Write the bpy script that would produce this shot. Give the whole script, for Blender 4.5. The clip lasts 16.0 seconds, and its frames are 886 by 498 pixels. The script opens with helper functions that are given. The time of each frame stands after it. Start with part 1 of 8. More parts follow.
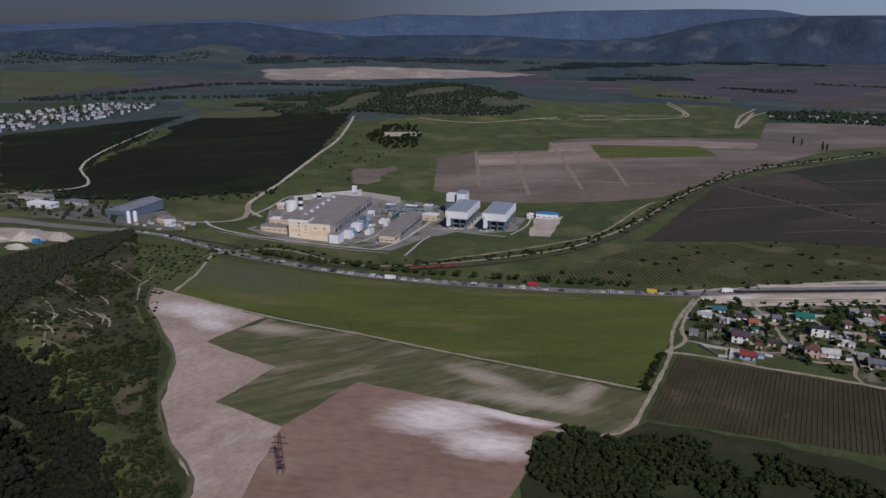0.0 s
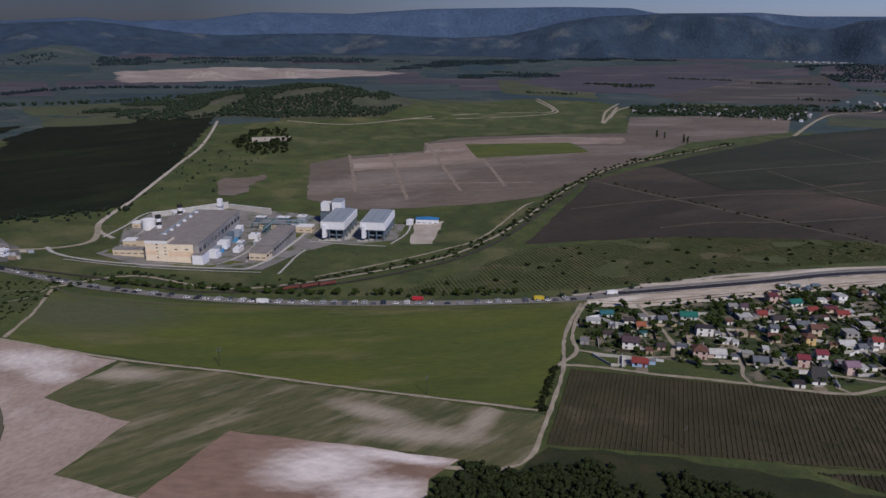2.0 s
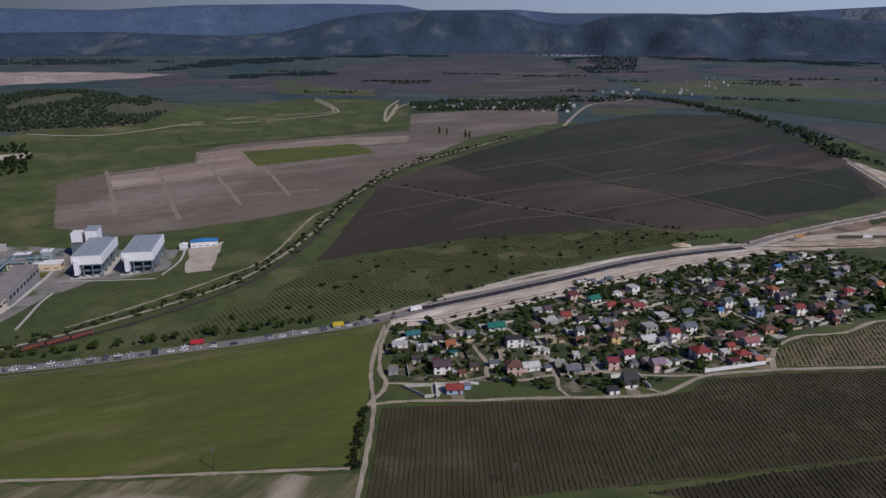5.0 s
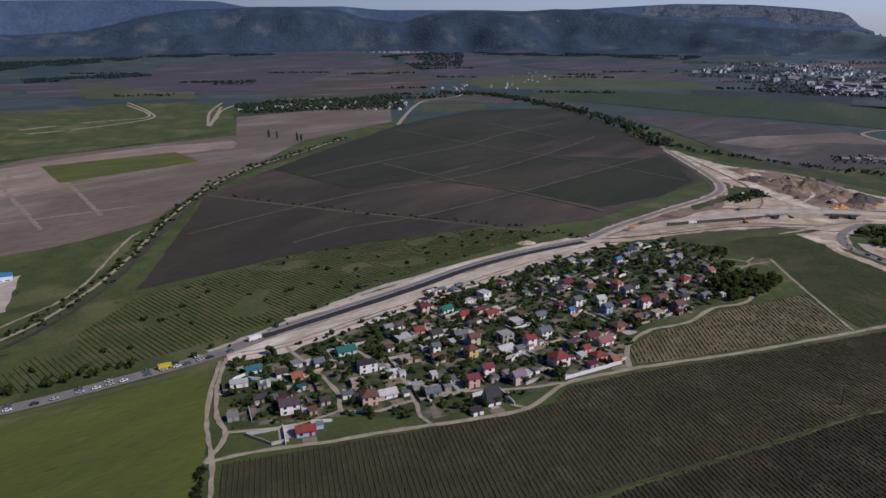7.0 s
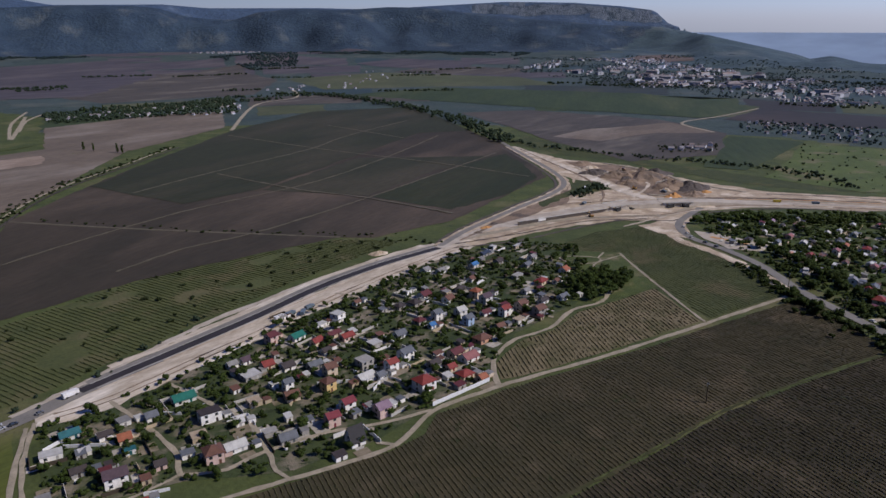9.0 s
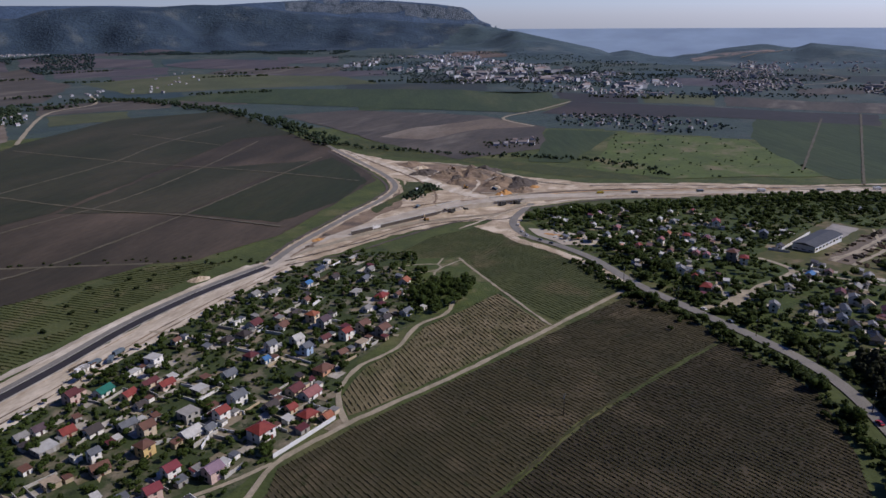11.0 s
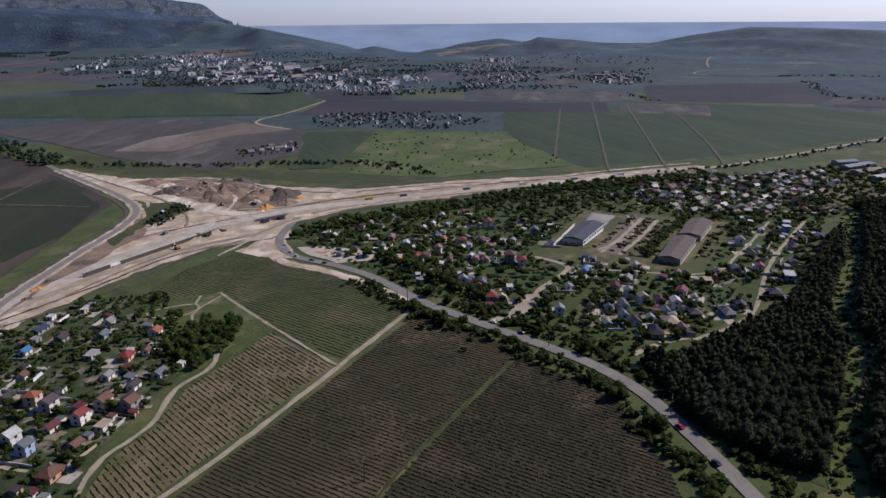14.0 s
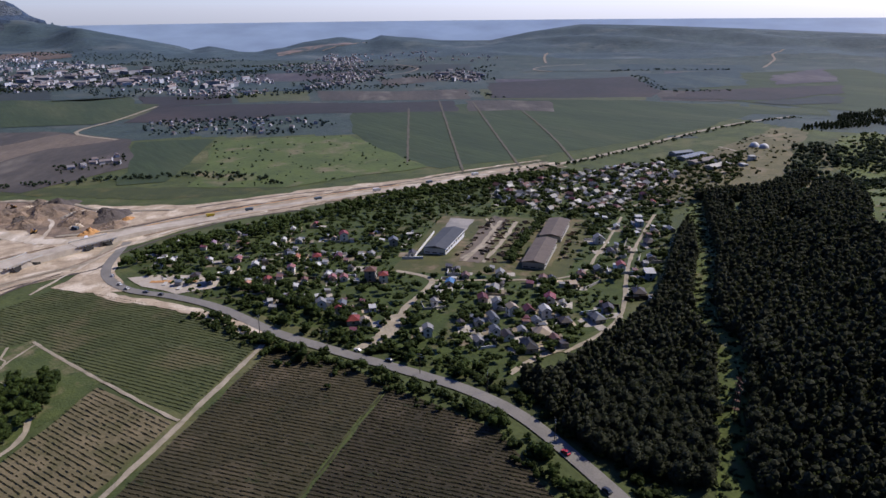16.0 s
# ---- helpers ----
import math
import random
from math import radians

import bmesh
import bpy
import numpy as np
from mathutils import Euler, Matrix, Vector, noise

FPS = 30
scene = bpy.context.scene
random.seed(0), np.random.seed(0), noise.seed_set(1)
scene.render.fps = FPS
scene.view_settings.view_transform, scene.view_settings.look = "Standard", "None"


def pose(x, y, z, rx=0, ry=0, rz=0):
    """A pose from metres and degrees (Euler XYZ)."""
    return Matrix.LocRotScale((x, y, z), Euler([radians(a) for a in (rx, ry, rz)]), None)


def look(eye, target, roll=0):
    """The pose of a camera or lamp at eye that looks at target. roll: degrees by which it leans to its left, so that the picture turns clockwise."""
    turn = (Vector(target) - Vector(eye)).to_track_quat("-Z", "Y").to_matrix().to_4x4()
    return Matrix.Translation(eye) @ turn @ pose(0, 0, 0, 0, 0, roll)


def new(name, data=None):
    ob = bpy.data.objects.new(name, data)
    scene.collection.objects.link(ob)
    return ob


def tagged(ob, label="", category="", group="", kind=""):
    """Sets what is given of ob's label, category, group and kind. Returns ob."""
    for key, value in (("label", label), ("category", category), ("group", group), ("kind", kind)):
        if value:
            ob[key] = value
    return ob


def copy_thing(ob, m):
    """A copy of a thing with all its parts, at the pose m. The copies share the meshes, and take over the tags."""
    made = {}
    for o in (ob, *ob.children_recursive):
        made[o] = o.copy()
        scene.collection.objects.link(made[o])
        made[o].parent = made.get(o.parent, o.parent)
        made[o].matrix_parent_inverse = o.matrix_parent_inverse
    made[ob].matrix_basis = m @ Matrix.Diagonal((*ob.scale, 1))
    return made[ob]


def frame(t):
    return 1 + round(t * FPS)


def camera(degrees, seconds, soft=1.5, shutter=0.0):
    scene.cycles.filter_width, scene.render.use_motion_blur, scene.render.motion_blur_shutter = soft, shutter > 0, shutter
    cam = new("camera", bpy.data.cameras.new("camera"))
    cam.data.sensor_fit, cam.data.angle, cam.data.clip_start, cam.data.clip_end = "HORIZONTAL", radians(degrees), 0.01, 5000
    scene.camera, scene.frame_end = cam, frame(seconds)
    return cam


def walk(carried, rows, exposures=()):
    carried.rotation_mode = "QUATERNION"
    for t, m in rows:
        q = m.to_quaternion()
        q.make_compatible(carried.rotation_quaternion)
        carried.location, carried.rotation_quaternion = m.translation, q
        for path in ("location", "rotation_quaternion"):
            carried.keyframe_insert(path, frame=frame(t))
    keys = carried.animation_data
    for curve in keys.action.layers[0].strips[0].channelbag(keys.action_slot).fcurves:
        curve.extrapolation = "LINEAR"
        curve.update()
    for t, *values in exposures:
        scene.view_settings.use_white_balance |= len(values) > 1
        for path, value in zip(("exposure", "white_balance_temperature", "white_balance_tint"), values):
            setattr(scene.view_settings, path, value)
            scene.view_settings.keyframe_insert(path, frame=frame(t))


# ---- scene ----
cam = camera(63.3, 16.0)
METRES, EYE, TILT, LEAN, TURN = 254.83, 160.0, -0.6, -1.2, 24.6
ROWS = [
    (0.0, 0.0, 0.0, 0.0, -0.12, -16.48, 0.41),
    (0.5, 0.0002, 0.0298, 0.0041, -2.76, -16.54, 0.46),
    (1.0, 0.0026, 0.0604, 0.0059, -5.21, -16.62, 0.56),
    (1.5, 0.006, 0.0911, 0.0062, -7.67, -16.68, 0.63),
    (2.0, 0.0101, 0.1212, 0.0065, -10.15, -16.74, 0.71),
    (2.5, 0.0158, 0.1511, 0.007, -12.63, -16.82, 0.78),
    (3.0, 0.0232, 0.1811, 0.007, -15.2, -16.88, 0.85),
    (3.5, 0.032, 0.2112, 0.0067, -17.93, -16.97, 0.87),
    (4.0, 0.0411, 0.2394, 0.0073, -20.86, -17.07, 0.92),
    (6.5, 0.1111, 0.3782, 0.0077, -37.46, -17.59, 1.16),
    (7.0, 0.1296, 0.4027, 0.0086, -40.62, -17.72, 1.21),
    (7.5, 0.1493, 0.4271, 0.0083, -43.77, -17.82, 1.23),
    (8.0, 0.1702, 0.4498, 0.0088, -46.9, -17.92, 1.25),
    (8.5, 0.192, 0.4711, 0.0091, -50.03, -18.01, 1.32),
    (9.0, 0.215, 0.4913, 0.0092, -53.24, -18.15, 1.41),
    (9.5, 0.2395, 0.5105, 0.009, -56.7, -18.29, 1.47),
    (10.0, 0.2651, 0.5283, 0.009, -60.35, -18.43, 1.49),
    (12.5, 0.4087, 0.5943, 0.0077, -76.71, -18.99, 1.33),
    (13.0, 0.4395, 0.6027, 0.0076, -79.93, -19.12, 1.27),
    (13.5, 0.471, 0.6097, 0.0069, -83.19, -19.24, 1.23),
    (14.0, 0.5029, 0.6146, 0.0069, -86.41, -19.37, 1.21),
    (14.5, 0.5352, 0.6174, 0.0067, -89.55, -19.48, 1.17),
    (15.0, 0.5674, 0.6188, 0.0061, -92.55, -19.55, 1.09),
    (15.5, 0.5997, 0.6185, 0.0049, -95.54, -19.62, 1.0),
    (16.0, 0.6315, 0.617, 0.0048, -98.46, -19.74, 0.98),
]
walk(cam, [(t, pose(0, 0, EYE, TILT, LEAN, TURN) @ pose(METRES * x, METRES * y, METRES * z, 90 + pitch, roll, yaw)) for t, x, y, z, yaw, pitch, roll in ROWS],
     [(0.0, -0.50, 6230, 11), (8.0, -0.27, 6270, 11), (13.0, -0.19, 6340, 11.5), (16.0, 0.16, 6340, 11.5)])

# ---- light: afternoon sun behind the walk, clear hazy sky ----
SUN_AZ, SUN_UP = 135.0, 42.0          # clockwise from +y, degrees
world = bpy.data.worlds.new("sky")
scene.world = world
world.use_nodes = True
wn = world.node_tree.nodes
sky = wn.new("ShaderNodeTexSky")
sky.sky_type, sky.sun_disc = "NISHITA", False
sky.sun_elevation, sky.sun_rotation = radians(SUN_UP), radians(SUN_AZ)
sky.altitude, sky.air_density, sky.dust_density, sky.ozone_density = 200.0, 1.2, 0.3, 3.0
haze = wn.new("ShaderNodeMix")  # the grey-violet cast of the humid air
haze.data_type, haze.blend_type = "RGBA", "MULTIPLY"
haze.inputs["Factor"].default_value, haze.inputs["B"].default_value = 1.0, (0.58, 0.69, 1.24, 1)
world.node_tree.links.new(sky.outputs[0], haze.inputs["A"])
way = wn.new("ShaderNodeTexCoord")  # cloud cover thickens from the sea side towards the inland hills
lean = wn.new("ShaderNodeVectorMath")
lean.operation = "DOT_PRODUCT"
lean.inputs[1].default_value = (0.93, -0.10, -0.14)
cover = wn.new("ShaderNodeMapRange")
cover.inputs["From Min"].default_value, cover.inputs["From Max"].default_value = -0.6, 0.9
cover.inputs["To Min"].default_value, cover.inputs["To Max"].default_value = 0.22, 1.95
dim = wn.new("ShaderNodeVectorMath")
dim.operation = "SCALE"
links = world.node_tree.links
links.new(way.outputs["Generated"], lean.inputs[0])
links.new(lean.outputs["Value"], cover.inputs["Value"])
links.new(haze.outputs["Result"], dim.inputs[0])
links.new(cover.outputs["Result"], dim.inputs["Scale"])
links.new(dim.outputs["Vector"], wn["Background"].inputs[0])
wn["Background"].inputs[1].default_value = 0.088
sun = new("sun", bpy.data.lights.new("sun", "SUN"))
sun.data.energy, sun.data.angle, sun.data.color = 4.9, radians(0.6), (1.0, 0.885, 0.73)
sa, su = radians(SUN_AZ), radians(SUN_UP)
sun.matrix_world = look((math.sin(sa) * math.cos(su) * 900, math.cos(sa) * math.cos(su) * 900, math.sin(su) * 900), (0, 0, 0))

# ---- materials ----
def mat(name, a, b, size=20.0, fine=1.0, rough=0.9, bump=0.0, c=None, csize=60.0, camt=0.5, metal=0.0, islands=0.0, spec=0.25, streak=None, spots=None, blobs=(), blob=(0.6, 0.55, 0.5), thin=0.0):
    """Two colours mixed by noise of two sizes (metres), an optional third in larger patches; islands: variation from piece to piece."""
    m = bpy.data.materials.new(name)
    m.use_nodes = True
    n, l = m.node_tree.nodes, m.node_tree.links
    p = n["Principled BSDF"]
    p.inputs["Roughness"].default_value, p.inputs["Metallic"].default_value = rough, metal
    p.inputs["Specular IOR Level"].default_value = spec
    co = n.new("ShaderNodeTexCoord")
    where = co.outputs["Object"]
    if streak:  # direction in degrees, and how many times longer than wide
        for turn, size3 in ((-streak[0], (1, 1, 1)), (0.0, (1.0 / streak[1], 1, 1))):
            mp = n.new("ShaderNodeMapping")
            mp.inputs["Rotation"].default_value, mp.inputs["Scale"].default_value = (0, 0, radians(turn)), size3
            l.new(where, mp.inputs["Vector"])
            where = mp.outputs["Vector"]

    def noise_at(metres, detail=4.0, rgh=0.6):
        t = n.new("ShaderNodeTexNoise")
        t.inputs["Scale"].default_value, t.inputs["Detail"].default_value, t.inputs["Roughness"].default_value = 1.0 / metres, detail, rgh
        l.new(where, t.inputs["Vector"])
        return t.outputs["Fac"]

    def ramp(fac, lo, hi):
        r = n.new("ShaderNodeMapRange")
        r.inputs["From Min"].default_value, r.inputs["From Max"].default_value = lo, hi
        l.new(fac, r.inputs["Value"])
        return r.outputs["Result"]

    def mix(fac, x, y):
        k = n.new("ShaderNodeMix")
        k.data_type = "RGBA"
        if isinstance(fac, float):
            k.inputs["Factor"].default_value = fac
        else:
            l.new(fac, k.inputs["Factor"])
        for v, s in ((x, k.inputs["A"]), (y, k.inputs["B"])):
            if isinstance(v, tuple):
                s.default_value = (*v, 1)
            else:
                l.new(v, s)
        return k.outputs["Result"]
    col = mix(ramp(noise_at(size), 0.35, 0.65), a, b)
    if c:
        col = mix(ramp(noise_at(csize, 3.0), 0.62 - 0.25 * camt, 0.78 - 0.25 * camt), col, c)
    if spots:  # colour, size, amount
        col = mix(ramp(noise_at(spots[1], 5.0, 0.7), 0.70 - 0.2 * spots[2], 0.74 - 0.2 * spots[2]), col, spots[0])
    for bx, by, rx, ry, turn in blobs:  # stains of their own: centre, half sizes, direction
        near = n.new("ShaderNodeMapping")
        near.vector_type = "TEXTURE"
        near.inputs["Location"].default_value, near.inputs["Rotation"].default_value, near.inputs["Scale"].default_value = (bx, by, 0), (0, 0, radians(turn)), (rx, ry, 1e6)
        l.new(co.outputs["Object"], near.inputs["Vector"])
        reach, rough_edge = n.new("ShaderNodeVectorMath"), n.new("ShaderNodeMath")
        reach.operation, rough_edge.operation = "LENGTH", "ADD"
        l.new(near.outputs["Vector"], reach.inputs[0])
        l.new(reach.outputs["Value"], rough_edge.inputs[0])
        l.new(noise_at(0.35 * min(rx, ry), 8.0, 0.72), rough_edge.inputs[1])
        col = mix(ramp(rough_edge.outputs[0], 1.62, 0.82), col, blob)
    grain = ramp(noise_at(fine, 3.0), 0.2, 0.8)
    g = n.new("ShaderNodeMix")
    g.data_type, g.blend_type = "RGBA", "MULTIPLY"
    g.inputs["Factor"].default_value = 0.55
    l.new(col, g.inputs["A"])
    k = n.new("ShaderNodeCombineColor")
    for s in k.inputs:
        l.new(ramp(grain, -0.55, 0.75), s)
    l.new(k.outputs[0], g.inputs["B"])
    col = g.outputs["Result"]
    if islands:
        geo, oi = n.new("ShaderNodeNewGeometry"), n.new("ShaderNodeObjectInfo")
        ad = n.new("ShaderNodeMath")
        l.new(geo.outputs["Random Per Island"], ad.inputs[0])
        l.new(oi.outputs["Random"], ad.inputs[1])
        hv = n.new("ShaderNodeHueSaturation")
        l.new(ramp(ad.outputs[0], 0.0, 2.0), hv.inputs["Value"])
        r = hv.inputs["Value"].links[0].from_node
        r.inputs["To Min"].default_value, r.inputs["To Max"].default_value = 1 - islands, 1 + islands
        l.new(col, hv.inputs["Color"])
        col = hv.outputs["Color"]
    l.new(col, p.inputs["Base Color"])
    if thin:  # leaves let part of the light through
        leaf, both = n.new("ShaderNodeBsdfTranslucent"), n.new("ShaderNodeMixShader")
        both.inputs[0].default_value = thin
        l.new(mix(0.35, col, (0.10, 0.14, 0.03)), leaf.inputs["Color"])
        l.new(p.outputs[0], both.inputs[1])
        l.new(leaf.outputs[0], both.inputs[2])
        l.new(both.outputs[0], n["Material Output"].inputs["Surface"])
    if bump:
        bp = n.new("ShaderNodeBump")
        bp.inputs["Strength"].default_value, bp.inputs["Distance"].default_value = 0.8, bump
        l.new(grain, bp.inputs["Height"])
        l.new(bp.outputs["Normal"], p.inputs["Normal"])
    return m


M_MEADOW = mat("meadow", (0.073, 0.092, 0.028), (0.044, 0.060, 0.020), 26, 3, bump=0.3, c=(0.118, 0.116, 0.052), csize=70, camt=0.34, spots=((0.030, 0.045, 0.016), 13, 0.36))
# hill colours with distance haze painted in as a blue cast
M_HILL = mat("hazed_wooded_hill", (0.032, 0.055, 0.086), (0.020, 0.038, 0.066), 70, 13, bump=5.0, c=(0.078, 0.096, 0.112), csize=170, camt=0.24, spots=((0.17, 0.19, 0.24), 30, 0.10))
M_RANGE = mat("hazed_wooded_range", (0.050, 0.084, 0.145), (0.040, 0.068, 0.124), 120, 22, bump=5.0, c=(0.074, 0.108, 0.166), csize=200, camt=0.15)
M_COAST = mat("hazed_coast_hill", (0.056, 0.088, 0.104), (0.034, 0.058, 0.076), 110, 14, bump=1.6, c=(0.100, 0.122, 0.130), csize=210, camt=0.3, spots=((0.024, 0.044, 0.060), 75, 0.42))
# far grass, its blue-grey share is haze put into the colour
M_HAZEMEADOW = mat("hazed_meadow", (0.050, 0.074, 0.066), (0.034, 0.053, 0.055), 45, 9, bump=1.0, c=(0.082, 0.094, 0.085), csize=90, camt=0.36, spots=((0.023, 0.036, 0.036), 40, 0.5))
M_CROP = mat("young_wheat", (0.090, 0.106, 0.020), (0.064, 0.083, 0.019), 24, 1.4, bump=0.15, c=(0.130, 0.126, 0.050), csize=22, camt=0.28, streak=(25, 4), spots=((0.046, 0.064, 0.018), 18, 0.24), blob=(0.080, 0.090, 0.045), blobs=((-302, 352, 62, 44, 20),))
M_STUBBLE = mat("stubble", (0.132, 0.120, 0.062), (0.062, 0.076, 0.030), 6, 0.9, bump=0.15, c=(0.22, 0.19, 0.13), csize=11, camt=0.36, streak=(55, 5), spots=((0.052, 0.068, 0.024), 4, 0.3), blob=(0.33, 0.285, 0.225),
                blobs=((-84, 283, 34, 9, 8), (-62, 300, 22, 7, 75), (-234, 292, 22, 9, 20), (-110, 296, 26, 8, -10)))
M_BARE = mat("pale_tilled_soil", (0.36, 0.285, 0.24), (0.285, 0.22, 0.185), 24, 2, bump=0.15, c=(0.43, 0.36, 0.32), csize=30, camt=0.34, streak=(75, 1.4), blob=(0.56, 0.51, 0.475),
             blobs=((-281, 286, 26, 13, 25), (-262, 277, 14, 9, 0)))
M_RED = mat("red_tilled_soil", (0.205, 0.135, 0.102), (0.245, 0.165, 0.128), 30, 3, bump=0.15, c=(0.29, 0.215, 0.175), csize=40, camt=0.35, streak=(15, 2.2), blob=(0.66, 0.60, 0.575),
            blobs=((-114, 250, 25, 17, 24), (-86, 240, 22, 12, 15), (-88, 265, 30, 5, 2)))
M_VSOIL = mat("vineyard_soil", (0.058, 0.049, 0.026), (0.034, 0.033, 0.017), 17, 1.3, bump=0.15, c=(0.100, 0.080, 0.050), csize=34, camt=0.32, spots=((0.027, 0.034, 0.012), 12, 0.4))
# darker copy of the vineyard soil, shade over the south plot painted in
M_VSOILSHADE = mat("shaded_vineyard_soil", (0.038, 0.031, 0.018), (0.026, 0.023, 0.013), 16, 1.5, bump=0.15, c=(0.068, 0.055, 0.035), csize=22, camt=0.36, spots=((0.020, 0.024, 0.010), 12, 0.4))
M_VSOIL2 = mat("pale_vineyard_soil", (0.172, 0.142, 0.084), (0.112, 0.098, 0.052), 11, 1.3, bump=0.15, c=(0.080, 0.082, 0.032), csize=17, camt=0.45, spots=((0.060, 0.066, 0.024), 5, 0.3))
M_VGREEN = mat("vineyard_grass", (0.078, 0.090, 0.033), (0.055, 0.068, 0.025), 18, 2, bump=0.15, c=(0.108, 0.100, 0.050), csize=30, camt=0.4, spots=((0.040, 0.056, 0.018), 14, 0.35))
M_DARK = mat("dark_ploughland", (0.048, 0.039, 0.029), (0.033, 0.029, 0.021), 45, 4, bump=0.2, c=(0.092, 0.071, 0.054), csize=170, camt=0.48, streak=(35, 3), spots=((0.027, 0.030, 0.016), 90, 0.3))
M_DARKEST = mat("dark_green_seedbed", (0.026, 0.033, 0.015), (0.020, 0.027, 0.012), 50, 5, bump=0.2, c=(0.036, 0.037, 0.019), csize=110, camt=0.45, streak=(35, 4))
M_DARKG = mat("dark_green_ploughland", (0.031, 0.035, 0.019), (0.024, 0.028, 0.015), 60, 5, bump=0.2, c=(0.050, 0.046, 0.030), csize=160, camt=0.5, streak=(35, 3))
M_BROWN = mat("brown_field", (0.152, 0.124, 0.100), (0.115, 0.095, 0.077), 50, 5, bump=0.2, c=(0.21, 0.183, 0.158), csize=110, camt=0.45, streak=(25, 2.5), spots=((0.088, 0.088, 0.045), 20, 0.18))
M_BROWNP = mat("pale_dry_plot", (0.27, 0.215, 0.175), (0.205, 0.16, 0.128), 35, 4, bump=0.2, c=(0.34, 0.285, 0.245), csize=60, camt=0.4, streak=(25, 3))
# vine green taken almost to black, a cloud's shade held in the colour
M_SHADEVINES = mat("cloud_shaded_vines", (0.013, 0.017, 0.011), (0.018, 0.021, 0.013), 50, 5, bump=0.8, c=(0.027, 0.035, 0.017), csize=90, camt=0.35, streak=(60, 3), spec=0.05)
# limestone tone turned blue-grey by painted distance haze
M_CLIFF = mat("hazed_limestone_cliff", (0.115, 0.142, 0.185), (0.078, 0.102, 0.142), 26, 9, bump=5.0, c=(0.036, 0.056, 0.084), csize=40, camt=0.5)
M_EARTH = mat("construction_earth", (0.48, 0.395, 0.295), (0.30, 0.238, 0.172), 11, 1.3, bump=0.3, c=(0.62, 0.54, 0.44), csize=20, camt=0.46, spots=((0.15, 0.125, 0.082), 9, 0.36))
M_CHALK = mat("crushed_chalk", (0.46, 0.415, 0.36), (0.34, 0.30, 0.25), 12, 1.5, bump=0.1)
M_TRACK = mat("dirt_track", (0.36, 0.315, 0.245), (0.25, 0.22, 0.165), 6, 1, bump=0.05)
M_FAINT = mat("faint_field_track", (0.112, 0.100, 0.074), (0.086, 0.078, 0.055), 20, 3, bump=0.05)
M_ASPHALT = mat("worn_asphalt", (0.21, 0.20, 0.185), (0.165, 0.158, 0.148), 12, 0.7, rough=0.85)
M_NEWASPH = mat("fresh_asphalt", (0.038, 0.034, 0.036), (0.030, 0.027, 0.029), 12, 0.7, rough=0.7)
M_CONC = mat("concrete", (0.46, 0.45, 0.43), (0.38, 0.37, 0.35), 5, 0.6, rough=0.85)
# water blue paled by haze painted into the colour
M_SEA = mat("sea", (0.25, 0.33, 0.43), (0.235, 0.31, 0.41), 500, 300, rough=0.5, spec=0.5)
M_LEAF = mat("broadleaf", (0.028, 0.046, 0.010), (0.050, 0.072, 0.017), 3, 0.5, rough=0.8, islands=0.5, spec=0.12, thin=0.28)
M_PINE = mat("pine_needles", (0.042, 0.049, 0.031), (0.057, 0.061, 0.040), 3, 0.5, rough=0.85, islands=0.3, spec=0.08, thin=0.3)
M_SCRUB = mat("scrub_leaf", (0.019, 0.028, 0.010), (0.029, 0.039, 0.015), 3, 0.5, rough=0.85, islands=0.5, spec=0.1, thin=0.22)
# leaf blackened to hold the shade of the steep gully
M_GULLY = mat("gully_shade_leaf", (0.010, 0.013, 0.007), (0.016, 0.019, 0.011), 3, 0.5, rough=0.85, islands=0.4, spec=0.1)
M_VINE = mat("vine_leaf", (0.051, 0.050, 0.019), (0.072, 0.064, 0.028), 30, 0.5, rough=0.8, islands=0.25, spec=0.15)
M_BARK = mat("bark", (0.07, 0.055, 0.04), (0.05, 0.04, 0.03), 0.5, 0.1)
M_SPOIL = mat("spoil_heap", (0.27, 0.20, 0.145), (0.17, 0.128, 0.095), 12, 1.5, bump=0.5, c=(0.11, 0.088, 0.072), csize=25, camt=0.4)
M_GLASS = mat("window_glass", (0.03, 0.04, 0.05), (0.02, 0.025, 0.03), 3, 1, rough=0.12, spec=0.6)
WALLS = {k: mat(k + "_render", v, tuple(q * 0.86 for q in v), 2.5, 0.5) for k, v in dict(
    white=(0.82, 0.81, 0.79), pale=(0.66, 0.655, 0.63), beige=(0.63, 0.53, 0.41), pink=(0.60, 0.45, 0.40), grey=(0.33, 0.32, 0.31), tan=(0.46, 0.38, 0.27),
    yellow=(0.66, 0.48, 0.22), blue=(0.36, 0.48, 0.66), concrete=(0.38, 0.37, 0.35), salmon=(0.56, 0.32, 0.22)).items()}
ROOFS = {k: mat(k + "_roofing", tuple(q * 0.93 for q in v), tuple(q * 0.70 for q in v), 2.5, 0.4, rough=0.6) for k, v in dict(
    pale=(0.50, 0.50, 0.49), teal=(0.03, 0.13, 0.15), dark=(0.055, 0.045, 0.045), orange=(0.31, 0.11, 0.06), grey=(0.235, 0.232, 0.23), slate=(0.13, 0.142, 0.165),
    green=(0.015, 0.14, 0.11), tan=(0.42, 0.34, 0.25), brown=(0.15, 0.075, 0.055), plum=(0.09, 0.06, 0.075), red=(0.23, 0.045, 0.038), concrete=(0.36, 0.35, 0.33),
    magenta=(0.20, 0.035, 0.05), lilac=(0.25, 0.17, 0.23), black=(0.02, 0.02, 0.026), pinkroof=(0.27, 0.11, 0.11), maroon=(0.11, 0.03, 0.035), bluer=(0.05, 0.16, 0.36),
